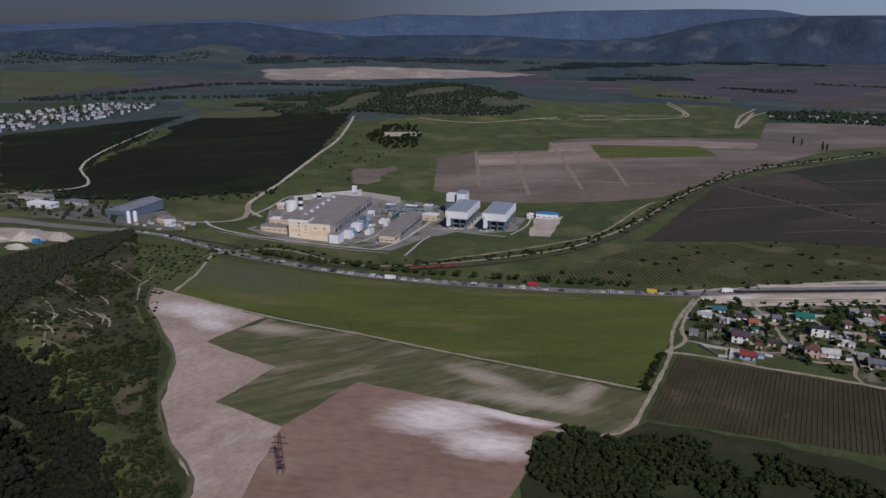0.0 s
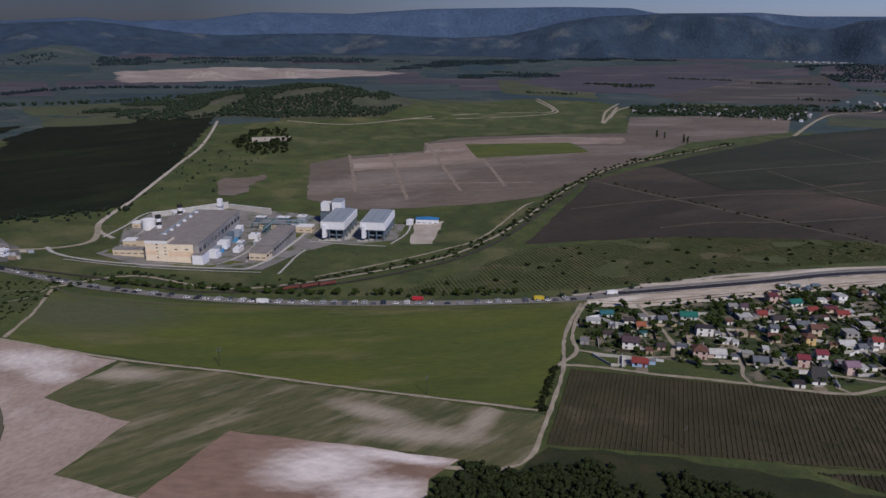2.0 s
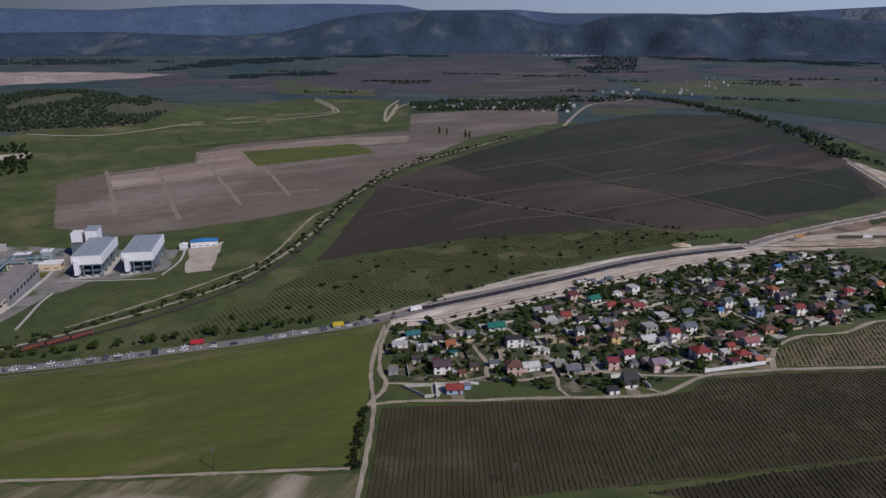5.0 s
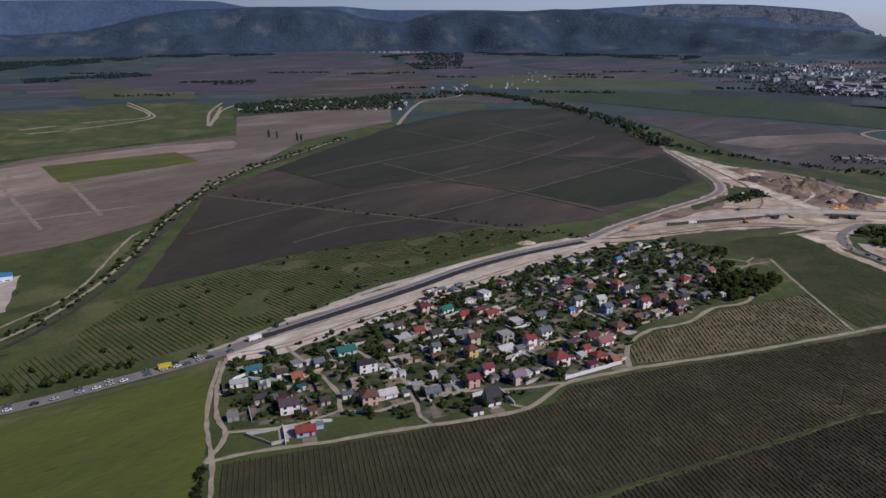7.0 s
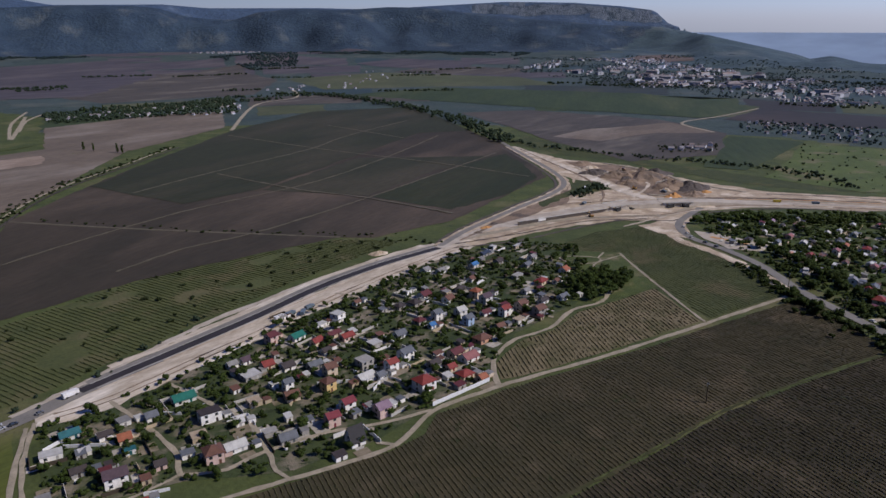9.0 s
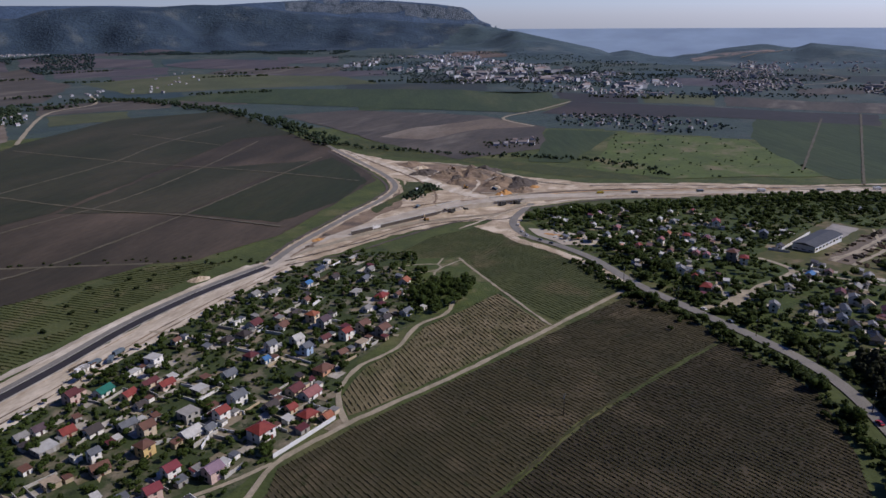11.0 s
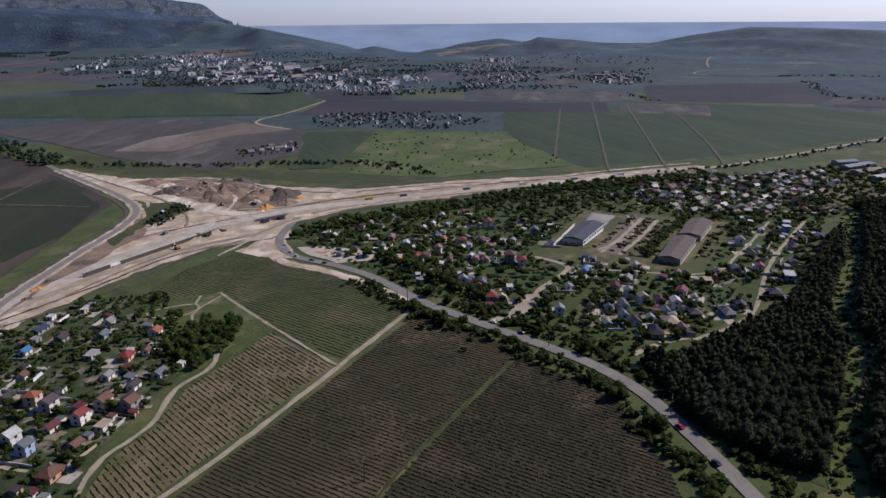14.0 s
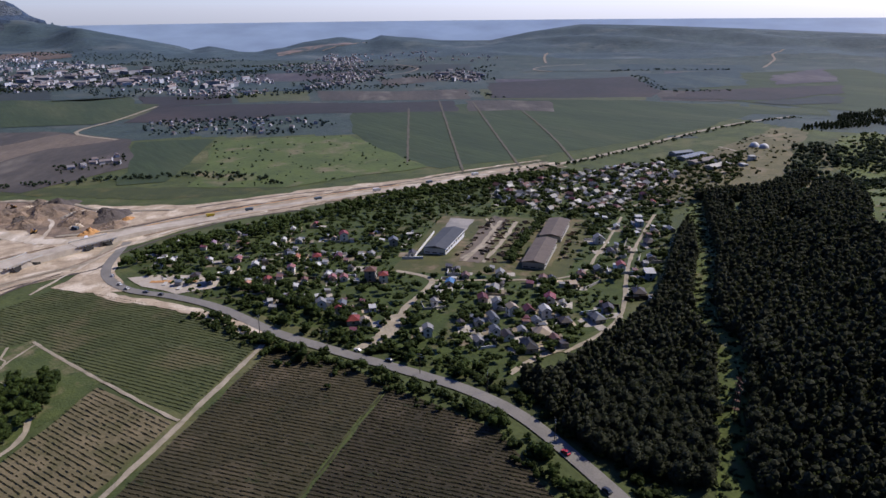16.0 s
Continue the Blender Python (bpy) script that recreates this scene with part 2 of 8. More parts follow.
    navy=(0.03, 0.045, 0.08), salmonr=(0.45, 0.24, 0.17)).items()}

# ---- ground ----
def bell(x, y, cx, cy, rx, ry, high):
    return high * math.exp(-((x - cx) / rx) ** 2 - ((y - cy) / ry) ** 2)


HUB = (20.0, 110.0)
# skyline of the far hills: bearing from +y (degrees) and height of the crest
SKYLINE = ((-180, 60), (-75, 110), (-56, 150), (-50, 176), (-47, 166), (-41, 198), (-38, 181), (-33, 194), (-29, 240), (-22, 238), (-16, 272), (-6, 290), (-1, 286), (1, 256), (8, 262), (11, 242),
           (19, 243), (23, 234), (27, 252), (33, 276), (38, 268), (41.5, 246), (43.8, 222), (44.9, 146), (48.2, 74), (53.6, -18), (54.4, -40), (55.7, -22), (58.9, -78), (62.3, -12),
           (65, 15), (67, -8), (68, 21), (72, -12), (76, -18), (79, 30), (82.7, 72), (87, 66), (94, 45), (103, 17), (120, 20), (180, 60))
SKY_A, SKY_Z = [a for a, _ in SKYLINE], [z for _, z in SKYLINE]


def smooth(v):
    v = min(1.0, max(0.0, v))
    return v * v * (3 - 2 * v)


# crest of the nearer wooded range, as bearing and height
FRONT = ((-180, 20), (-80, 40), (-60, 100), (-53, 130), (-45, 165), (-40.6, 178), (-38, 155), (-35, 128), (-31.7, 112), (-28, 122), (-22, 128), (-16, 112), (-13.7, 109), (-10, 128), (-8, 158),
         (-5.9, 198), (-3.3, 226), (2.5, 243), (6, 240), (7.5, 232), (9.6, 190), (11.3, 178), (12.8, 176), (14.5, 212), (17.2, 228), (20.8, 222), (24, 236), (27, 232), (31, 198), (34.5, 174),
         (37, 164), (40.4, 142), (44.5, 134), (46.4, 88), (50.6, 37), (54, -9), (180, 0))
FRONT_A, FRONT_Z = [a for a, _ in FRONT], [z for _, z in FRONT]


def valley_rise(r):
    """The valley floor climbs gently towards the hills."""
    return 34 * smooth((r - 2350) / 1200)


def far_hills(x, y):
    r = math.hypot(x - HUB[0], y - HUB[1])
    if r < 2300:
        return 0.0
    a = math.degrees(math.atan2(x - HUB[0], y - HUB[1]))
    z = float(np.interp(a, SKY_A, SKY_Z))
    coast = smooth((a - 44) / 4) * smooth((150 - a) / 30)
    r0 = 4500 - 750 * coast
    crest = 160 + (z - 160) * r0 / 4600
    n = noise.fractal(Vector((x / 420, y / 420, 3.1)), 0.9, 2.1, 6)
    fold = 1 - abs(noise.noise(Vector((r / 330, a / 9.0, 1.7)))) * 2.4
    v = 0.0
    if coast < 1:
        swing = noise.noise(Vector((x / 460, y / 460, 8.0))) + 0.45 * noise.noise(Vector((x / 170, y / 170, 2.0)))
        spur = noise.noise(Vector((a / 3.2, 2.7, r / 900)))
        low, near = valley_rise(r), float(np.interp(a, FRONT_A, FRONT_Z))
        foot = 3440 - 230 * smooth((-25 - a) / 10) + 190 * spur + 230 * math.exp(-((a - 9) / 5) ** 2)
        rise = smooth((r + 150 * swing * smooth((r - foot + 200) / 300) * smooth((3990 - r) / 200) - foot) / (3960 - foot))
        first = low + (near - low) * (0.35 * rise + 0.65 * rise * rise)
        first += (15 * n + 16 * (fold - 0.4)) * smooth((r - foot) / 200) * smooth((3940 - r) / 220)
        cliff = smooth((a - 28) / 4) * smooth((45.5 - a) / 1.5) + 0.35 * smooth(noise.noise(Vector((a / 4.0, 9.0, 0))) * 3)
        climb = smooth((r - 4130) / (r0 - 4130))
        second = (min(near, crest) - 70) * (1 - climb) + crest * climb - 0.20 * crest * cliff * climb * (1 - smooth((r - r0 + 75 - 40 * spur) / 30))
        second += 12 * n * smooth((4420 - r) / 150)
        dip = smooth((r - 3975) / 190)
        v = (first * (1 - dip) + second * dip) * (1 - coast)
    if coast > 0:
        foot = 2600
        shore = crest * smooth((r - foot) / (r0 - foot)) ** 1.5
        shore += (0.5 * (34 * n + 30 * fold)) * smooth((r - foot + 150) / 700) * (1 - smooth((r - r0 + 330) / 260))
        v += shore * coast
    if r > r0:
        v -= (r - r0) * (0.28 if coast > 0.5 else 0.03)
    return v


def wood_hill(x, y):
    """The pine-covered hill that climbs beyond the country road."""
    along_road = ((x - 305) * 0.715 - (y - 227) * 0.70 - 14) / 200
    beyond = (240 - y) / 230
    if along_road <= 0 or beyond <= 0:
        return 0.0
    return 45 * smooth(min(along_road, beyond)) * (1 - 0.75 * smooth((x - 520) / 300)) * (1 - smooth((x - 1000) / 450))


def high(x, y):
    """Height of the ground."""
    return (bell(x, y, -300, 620, 280, 260, -18) + bell(x, y, 420, 300, 260, 220, 11) + bell(x, y, -430, 230, 170, 200, 22)
            + bell((x + 262) * 0.89 - (y - 168) * 0.46, (x + 262) * 0.46 + (y - 168) * 0.89, 0, 0, 52, 11, -24) + wood_hill(x, y) + bell(x, y, -640, 1400, 250, 170, 46) + bell(x, y, 780, 3010, 190, 150, 26) + far_hills(x, y))


def mesh_ob(name, verts, faces, materials, parent=None, label=""):
    me = bpy.data.meshes.new(name)
    me.from_pydata(verts, [], faces)
    me.update()
    for m in materials if isinstance(materials, (list, tuple)) else [materials]:
        me.materials.append(m)
    ob = new(name, me)
    ob.parent = parent
    if label:
        ob["label"] = label
    return ob


def ground_sheet():
    radii, r = [0.0], 12.0
    while r < 4740:
        radii.append(r)
        r += 12 if r < 1000 else 12 + (r - 1000) * 0.017 if r < 3300 else 30
    radii.append(4740.0)
    turns = 900
    verts, faces, far = [], [], []
    for i, r in enumerate(radii):
        for k in range(turns):
            a = 2 * math.pi * k / turns
            x, y = HUB[0] + r * math.sin(a), HUB[1] + r * math.cos(a)
            verts.append((x, y, high(x, y)))
    for i, r in enumerate(radii[:-1]):
        for k in range(turns):
            k2 = (k + 1) % turns
            faces.append((i * turns + k, (i + 1) * turns + k, (i + 1) * turns + k2, i * turns + k2))
            v = verts[faces[-1][1]]
            wander = 1.4 * noise.noise(Vector((v[0] / 700, v[1] / 700, 0))) + 0.25 * noise.noise(Vector((v[0] / 160, v[1] / 160, 3)))
            bearing = 360 * k / turns
            coastal = (39 + 0.006 * max(0, radii[i] - 3300)) + 2 * wander < bearing < 180
            side = bearing - 360 if bearing > 180 else bearing
            edge = 2650 + 330 * wander if coastal else 3370 + 230 * wander + 150 * noise.noise(Vector((v[0] / 240, v[1] / 240, 6))) - 60 * smooth((-25 - side) / 10) + 230 * math.exp(-((side - 9) / 5) ** 2)
            if not coastal:
                edge = min(edge, 3470 + 200 * math.exp(-((side - 9) / 5) ** 2))
            if radii[i] > edge:
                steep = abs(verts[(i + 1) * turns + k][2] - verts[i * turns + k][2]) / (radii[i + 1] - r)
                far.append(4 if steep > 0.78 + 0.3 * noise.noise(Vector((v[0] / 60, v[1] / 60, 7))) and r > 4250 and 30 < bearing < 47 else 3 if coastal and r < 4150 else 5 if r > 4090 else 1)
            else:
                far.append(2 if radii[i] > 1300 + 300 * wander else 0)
    ob = mesh_ob("ground", verts, faces, [M_MEADOW, M_HILL, M_HAZEMEADOW, M_COAST, M_CLIFF, M_RANGE])
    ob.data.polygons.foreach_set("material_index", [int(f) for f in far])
    ob.data.polygons.foreach_set("use_smooth", [True] * len(faces))
    return tagged(ob, "wide grassy valley floor rising to dark wooded hills", "ground", kind="structure")


def ragged(outline, step, amount, seed):
    pts = []
    rnd = random.Random(seed)
    for (x0, y0), (x1, y1) in zip(outline, outline[1:] + outline[:1]):
        n = max(1, int(math.hypot(x1 - x0, y1 - y0) / step))
        for k in range(n):
            j = amount if k else 0
            pts.append((x0 + (x1 - x0) * k / n + rnd.uniform(-j, j), y0 + (y1 - y0) * k / n + rnd.uniform(-j, j)))
    return pts


def field(name, outline, material, lift, label, category="field", edge=0.7, cell=30.0):
    """A patch of ground of its own cover, draped over the terrain."""
    pts = ragged(outline, 9 if cell < 40 else 30, edge, len(outline) * 7 + int(outline[0][0]))
    bm = bmesh.new()
    bm.faces.new([bm.verts.new((x, y, 0)) for x, y in pts])
    bmesh.ops.triangulate(bm, faces=bm.faces[:])
    for axis, lo, hi in ((0, min(p[0] for p in pts), max(p[0] for p in pts)), (1, min(p[1] for p in pts), max(p[1] for p in pts))):
        v = math.ceil(lo / cell) * cell
        while v < hi:
            bmesh.ops.bisect_plane(bm, geom=bm.verts[:] + bm.edges[:] + bm.faces[:], plane_co=(v, 0, 0) if axis == 0 else (0, v, 0), plane_no=(1, 0, 0) if axis == 0 else (0, 1, 0))
            v += cell
    for v in bm.verts:
        v.co.z = high(v.co.x, v.co.y) + lift
    for f in bm.faces:
        f.normal_update()
        if f.normal.z < 0:
            f.normal_flip()
        f.smooth = True
    me = bpy.data.meshes.new(name)
    bm.to_mesh(me)
    bm.free()
    me.materials.append(material)
    return tagged(new(name, me), label, category, kind="structure")


def glide(pts, step=5.0):
    """A smooth line through the points, in even steps."""
    p = [pts[0]] + list(pts) + [pts[-1]]
    out = []
    for i in range(1, len(p) - 2):
        a, b, c, d = (Vector(q) for q in p[i - 1:i + 3])
        n = max(1, int((c - b).length / step))
        for k in range(n):
            t = k / n
            out.append(0.5 * ((2 * b) + (c - a) * t + (2 * a - 5 * b + 4 * c - d) * t * t + (3 * b - a - 3 * c + d) * t ** 3))
    return out + [Vector(pts[-1])]


def ribbon(name, pts, width, material, lift, label, category="road", wobble=0.0, side=0.0, base=None, kind="structure", parent=None):
    """A strip along a line on the ground: a road, a track, a bank."""
    line = glide(pts)
    verts, faces = [], []
    rnd = random.Random(int(width * 10) + len(pts))
    for i, q in enumerate(line):
        d = (line[min(i + 1, len(line) - 1)] - line[max(i - 1, 0)]).normalized()
        nrm = Vector((-d.y, d.x))
        for s in (-1, 0, 1):
            o = q + nrm * (side + s * width / 2 + (rnd.uniform(-wobble, wobble) if s else 0))
            verts.append((o.x, o.y, high(o.x, o.y) + lift + (0.06 if s == 0 else 0)))
        if i:
            for s in (0, 1):
                a = (i - 1) * 3 + s
                faces.append((a, a + 1, a + 4, a + 3))
    ob = mesh_ob(name, verts, faces, material, parent)
    for f in ob.data.polygons:
        if f.normal.z < 0:
            f.flip()
    ob.data.polygons.foreach_set("use_smooth", [True] * len(faces))
    if parent is None:
        tagged(ob, label, category, kind=kind)
    return ob


ground_sheet()

# the sea behind the coast hills
verts, faces = [], []
for i in range(9):
    r = 3900 + (4735 - 3900) * i / 8
    for k in range(81):
        a = radians(40 + k)
        verts.append((HUB[0] + r * math.sin(a), HUB[1] + r * math.cos(a), -66 + 162 * i / 8))
        if i and k:
            b = i * 81 + k
            faces.append((b - 82, b - 1, b, b - 81))
tagged(mesh_ob("water", verts, faces, M_SEA), "calm blue sea beyond the coast hills", "sea", kind="structure")

M_VERGEARTH = mat("pale_graded_earth", (0.54, 0.475, 0.395), (0.37, 0.32, 0.25), 8, 1.5, bump=0.15, c=(0.68, 0.63, 0.56), csize=18, camt=0.45, streak=(24, 3), spots=((0.17, 0.15, 0.085), 10, 0.28))
M_SCRUBVERGE = mat("dark_bank_grass", (0.040, 0.048, 0.018), (0.028, 0.036, 0.014), 8, 1.2, bump=0.2)
# fields south of the highway
field("crop_field", [(-349, 373), (-295, 385), (-219, 409), (-145, 431), (-35, 461), (-35, 376), (-36, 319), (-76, 318), (-136, 316), (-190, 314), (-243, 309), (-301, 300), (-310, 302)], M_CROP, 0.12, "even green field of young wheat beside the highway")
field("stubble_field", [(-244, 303), (-188, 311), (-135, 313), (-61, 314), (-34, 313), (-35, 282), (-42, 269), (-65, 269), (-115, 267), (-161, 263), (-168, 213), (-205, 215), (-203, 256), (-249, 259)], M_STUBBLE, 0.10, "thin grassy stubble with pale bare streaks", edge=2.6)
field("bare_field", [(-322, 293), (-308, 299), (-246, 303), (-249, 259), (-203, 256), (-205, 215), (-168, 213), (-152, 168), (-130, 110), (-150, 110), (-169, 163), (-200, 183), (-224, 203), (-245, 234), (-278, 257), (-305, 275)], M_BARE, 0.16, "pale chalky tilled field with worn edges", edge=0.9)
ribbon("track", [(-324, 297), (-306, 276), (-279, 258), (-247, 235), (-226, 204), (-202, 184), (-171, 164), (-152, 112)], 1.3, M_FAINT, 0.34, "pale path worn along the field edge", "track", wobble=0.4)
ribbon("verge", [(-327, 296), (-309, 274), (-282, 255), (-250, 232), (-229, 201), (-205, 181), (-174, 161), (-155, 110)], 4.5, M_SCRUBVERGE, 0.26, "dark grassy bank beside the field path", "grass", wobble=0.8)
field("ploughed_field", [(-161, 263), (-115, 267), (-64, 269), (-72, 253), (-67, 230), (-67, 200), (-75, 110), (-130, 110), (-152, 168), (-168, 213)], M_RED, 0.22, "reddish ploughed field with a bright chalk patch")
V_SOUTH = [(70, 293), (91, 285), (150, 245), (240, 205), (282, 230), (317, 258), (336, 309), (290, 311.5), (230, 313.5), (176, 306.5), (120, 301.5)]
V_MAIN = [(-28, 363), (49, 363), (96, 362), (114, 366), (125, 377), (160, 379), (245, 376), (365, 377), (351, 339), (337, 311), (290, 314), (230, 316), (176, 309), (120, 304), (60, 298), (19, 294), (-32, 289)]
V_STRIP = [(165, 388), (172, 403), (182, 410), (197, 418), (219, 420), (246, 432), (268, 433), (308, 436), (291, 385), (229, 384), (186, 385)]
V_HILL = [(305, 542), (366, 560), (407, 552), (405, 513), (391, 456), (367, 386), (297, 384), (314, 439), (344, 504)]
V_NORTH = [(-157, 449), (-128, 503), (-85, 580), (-60, 597), (49, 641), (181, 651), (227, 620), (124, 575), (38, 530), (-19, 497), (-91, 470)]
field("vineyard_ground", V_MAIN, M_VSOIL, 0.10, "brown vineyard soil between rows of low vines", "vineyard")
field("vineyard_ground", V_SOUTH, M_VSOILSHADE, 0.10, "vineyard soil below the grassy strip, darkened with painted shade", "vineyard", cell=15)
field("vineyard_ground", V_STRIP, M_VSOIL2, 0.10, "pale brown soil of a small vineyard beside the village", "vineyard")
field("vineyard_ground", V_HILL, M_VGREEN, 0.10, "olive vineyard ground below the road works", "vineyard")
field("vineyard_ground", V_NORTH, M_VGREEN, 0.10, "overgrown green vineyard ground north of the highway", "vineyard")
# fields north of the highway
field("ploughland", [(-86, 600), (-46, 852), (27, 965), (248, 1290), (444, 1469), (639, 1442), (542, 952), (469, 763), (289, 653), (209, 640), (187, 655), (33, 637)], M_DARK, 0.2, "broad dark ploughland divided by pale tracks", edge=1.5)
field("fallow_field", [(-337, 720), (-400, 867), (-369, 918), (-282, 982), (-299, 1047), (-265, 1113), (-13, 1240), (90, 1184), (-8, 960), (-52, 880), (-92, 771), (-146, 737), (-265, 694)], M_BROWN, 0.2, "patchwork of dry brown plots", edge=1.5)
field("fallow_field", [(-360, 905), (-277, 968), (-290, 1036), (-245, 1081), (-142, 1152), (-16, 1186), (-15, 1127), (-120, 1079), (-229, 1027), (-185, 942), (-265, 887), (-334, 846)], M_BROWNP, 0.28, "paler dry plot along the field edge", edge=3)
field("green_plot", [(-239, 1049), (-91, 1109), (-58, 1032), (-200, 954)], M_CROP, 0.5, "green plot inside the brown fields", edge=1.5)
field("fallow_field", [(-13, 1240), (-9, 1469), (181, 1566), (293, 1556), (248, 1335), (89, 1172)], M_BROWN, 0.3, "brown field below the far hamlet", edge=2)
field("dark_field", [(-618, 457), (-690, 540), (-714, 576), (-760, 657), (-781, 709), (-802, 765), (-841, 840), (-893, 890), (-967, 1112), (-721, 1174), (-554, 810), (-484, 621), (-524, 551), (-569, 486)], M_SHADEVINES, 0.3, "dense vine field near-black with painted cloud shade", edge=5)
field("dark_field", [(-697, 461), (-650, 495), (-705, 565), (-772, 655), (-800, 722), (-850, 800), (-905, 862), (-978, 1018), (-1030, 695)], M_SHADEVINES, 0.3, "dense vine field near-black with painted cloud shade beside a pale path", edge=5)

# road works
field("road_works", [(543, 949), (548, 833), (589, 765), (588, 663), (613, 588), (675, 525), (611, 491), (558, 543), (491, 568), (447, 552), (407, 578), (346, 586), (293, 578), (255, 578), (242, 589), (260, 612), (305, 629), (389, 668), (442, 694), (483, 736), (506, 819)], M_EARTH, 0.15, "bare sandy earth of a road junction under construction", "road works", edge=2.5)
ribbon("graded_verge", [(-27, 470), (4, 474), (47, 495), (83, 511), (124, 532), (172, 554), (227, 576), (262, 588)], 24, M_VERGEARTH, 0.2, "graded sandy verge along the new road", "verge", wobble=1.5)
ribbon("graded_verge", [(-36, 476), (20, 511), (63, 538), (95, 551), (118, 562), (139, 568), (188, 584), (242, 600)], 4.5, M_CHALK, 0.22, "bank of crushed white stone beside the road", "verge", wobble=0.9)
ribbon("road", [(-620, 355), (-559, 366), (-501, 376), (-458, 386), (-418, 397), (-380, 395), (-341, 393), (-305, 398), (-262, 406), (-223, 416), (-185, 426), (-148, 437), (-111, 446), (-75, 457), (-36, 470), (-1, 489), (30, 502)], 10, M_ASPHALT, 0.35, "grey two-lane highway busy with cars", "highway")
ribbon("road", [(-8, 486), (14, 496), (40, 507), (89, 530), (135, 555), (184, 574), (240, 588)], 6, M_NEWASPH, 0.42, "strip of fresh black asphalt", "highway")
NEW = [(-2, 488), (20, 498), (40, 507), (89, 530), (135, 555), (184, 574), (240, 588)]
ribbon("road", NEW, 4.2, M_ASPHALT, 0.4, "grey lane beside the fresh asphalt", "highway", side=6.2)
ribbon("graded_verge", [(10, 496), (40, 507), (89, 530), (135, 555), (184, 574), (236, 590)], 6, M_VERGEARTH, 0.24, "pale graded strip between road and vines", "verge", wobble=0.8, side=11)
ribbon("kerb", NEW, 0.7, M_CONC, 0.5, "pale kerb line", "kerb", side=-3.5)
ribbon("kerb", NEW, 0.6, M_CONC, 0.5, "pale kerb line", "kerb", side=3.6)
ribbon("road", [(240, 588), (289, 611), (325, 618), (365, 617), (433, 613), (487, 597), (558, 563), (631, 505), (700, 440), (790, 370)], 9, M_CHALK, 0.35, "pale unsurfaced carriageway of the new road", "highway", wobble=0.6)
ribbon("road", [(790, 370), (870, 299), (957, 244), (1062, 180), (1172, 98), (1271, 11)], 7.5, M_TRACK, 0.36, "pale carriageway running on past the village", "highway", wobble=0.5)
ribbon("road", [(243, 592), (276, 615), (316, 637), (368, 664), (417, 688), (459, 720), (487, 772), (514, 854), (542, 947), (590, 1090)], 5.6, M_ASPHALT, 0.40, "curving grey bypass round the road works", "road")
ribbon("graded_verge", [(243, 592), (276, 615), (316, 637), (368, 664), (417, 688), (459, 720), (487, 772), (514, 854), (542, 947)], 11, M_EARTH, 0.33, "sandy shoulders of the bypass", "verge", wobble=1.2)
ribbon("road", [(500, 575), (442, 545), (415, 508), (408, 468), (397, 431), (374, 385), (361, 345), (349, 300), (341, 274), (328, 250), (306, 226), (283, 204), (255, 180), (200, 140)], 6.4, M_ASPHALT, 0.42, "grey country road between vineyard and village", "road")
ribbon("road", [(-620, 368), (-573, 373), (-517, 372), (-477, 376), (-455, 386)], 15, M_ASPHALT, 0.33, "wide grey highway before the junction", "highway")
for pts, w, what in (
        ([(130, 381), (161, 383), (185, 382), (228, 380), (292, 381), (329, 382), (374, 384)], 4.5, "straight pale dirt track through the vineyard"),
        ([(341, 504), (313, 438), (292, 383)], 2.6, "narrow dirt track between vine plots"),
        ([(-35, 366), (-16, 368), (15, 366), (38, 366), (56, 365), (79, 364), (100, 365), (125, 380), (149, 383)], 4, "dirt track along the edge of the village"),
        ([(161, 384), (169, 401), (180, 413), (196, 421), (219, 423), (245, 436), (267, 437), (285, 450)], 4, "dirt track round the vine plot"),
        ([(-27, 465), (-31, 433), (-31, 403), (-27, 385), (-35, 366)], 3.6, "dirt lane at the village edge"),
        ([(-30, 462), (-35, 415), (-34, 384), (-32, 366), (-33, 330), (-35, 300), (-37, 278), (-46, 267), (-68, 262)], 3.2, "dirt track beside the wheat field"),
        ([(4, 467), (20, 419), (23, 402), (22, 390), (38, 384), (53, 388), (80, 388), (100, 383), (125, 381)], 3.4, "dusty village lane"),
        ([(30, 470), (45, 435), (54, 414), (55, 389), (54, 373), (57, 365)], 3.4, "dusty village lane"),
        ([(-27, 387), (0, 384), (22, 390)], 3, "dusty village lane"),
        ([(97, 382), (95, 370), (100, 365)], 3, "short dirt lane"),
        ([(92, 500), (101, 458), (108, 442), (116, 423), (125, 404), (130, 386)], 3.6, "dusty lane between the gardens"), ([(140, 540), (150, 525), (162, 492), (170, 470), (178, 440)], 3.4, "dusty lane between the gardens"),
        ([(190, 556), (201, 525), (204, 483), (219, 462), (221, 448), (230, 434)], 3.6, "dusty lane between the gardens"), ([(121, 483), (126, 473), (137, 452), (144, 428), (153, 413), (160, 392)], 3.4, "dusty lane between the gardens"),
        ([(-39, 316), (-76, 316), (-136, 314.5), (-190, 312.5), (-243, 305), (-301, 299), (-322, 296)], 3, "pale dirt track between the fields"),
        ([(-349, 375), (-325, 335), (-310, 300)], 3, "pale dirt track down from the highway"),
        ([(-695, 1139), (-592, 926), (-548, 801), (-502, 664), (-463, 555), (-420, 520)], 7, "broad white gravel track"),
        ([(-353, 378), (-332, 430), (-266, 430), (-220, 465), (-175, 515), (-141, 557), (-116, 616), (-95, 697), (-79, 774), (-43, 888), (-2, 969), (64, 1059), (140, 1170)], 5, "old dirt road lined with bushes"),
        ([(-46, 852), (60, 760), (187, 655)], 5, "green strip between ploughed fields")):
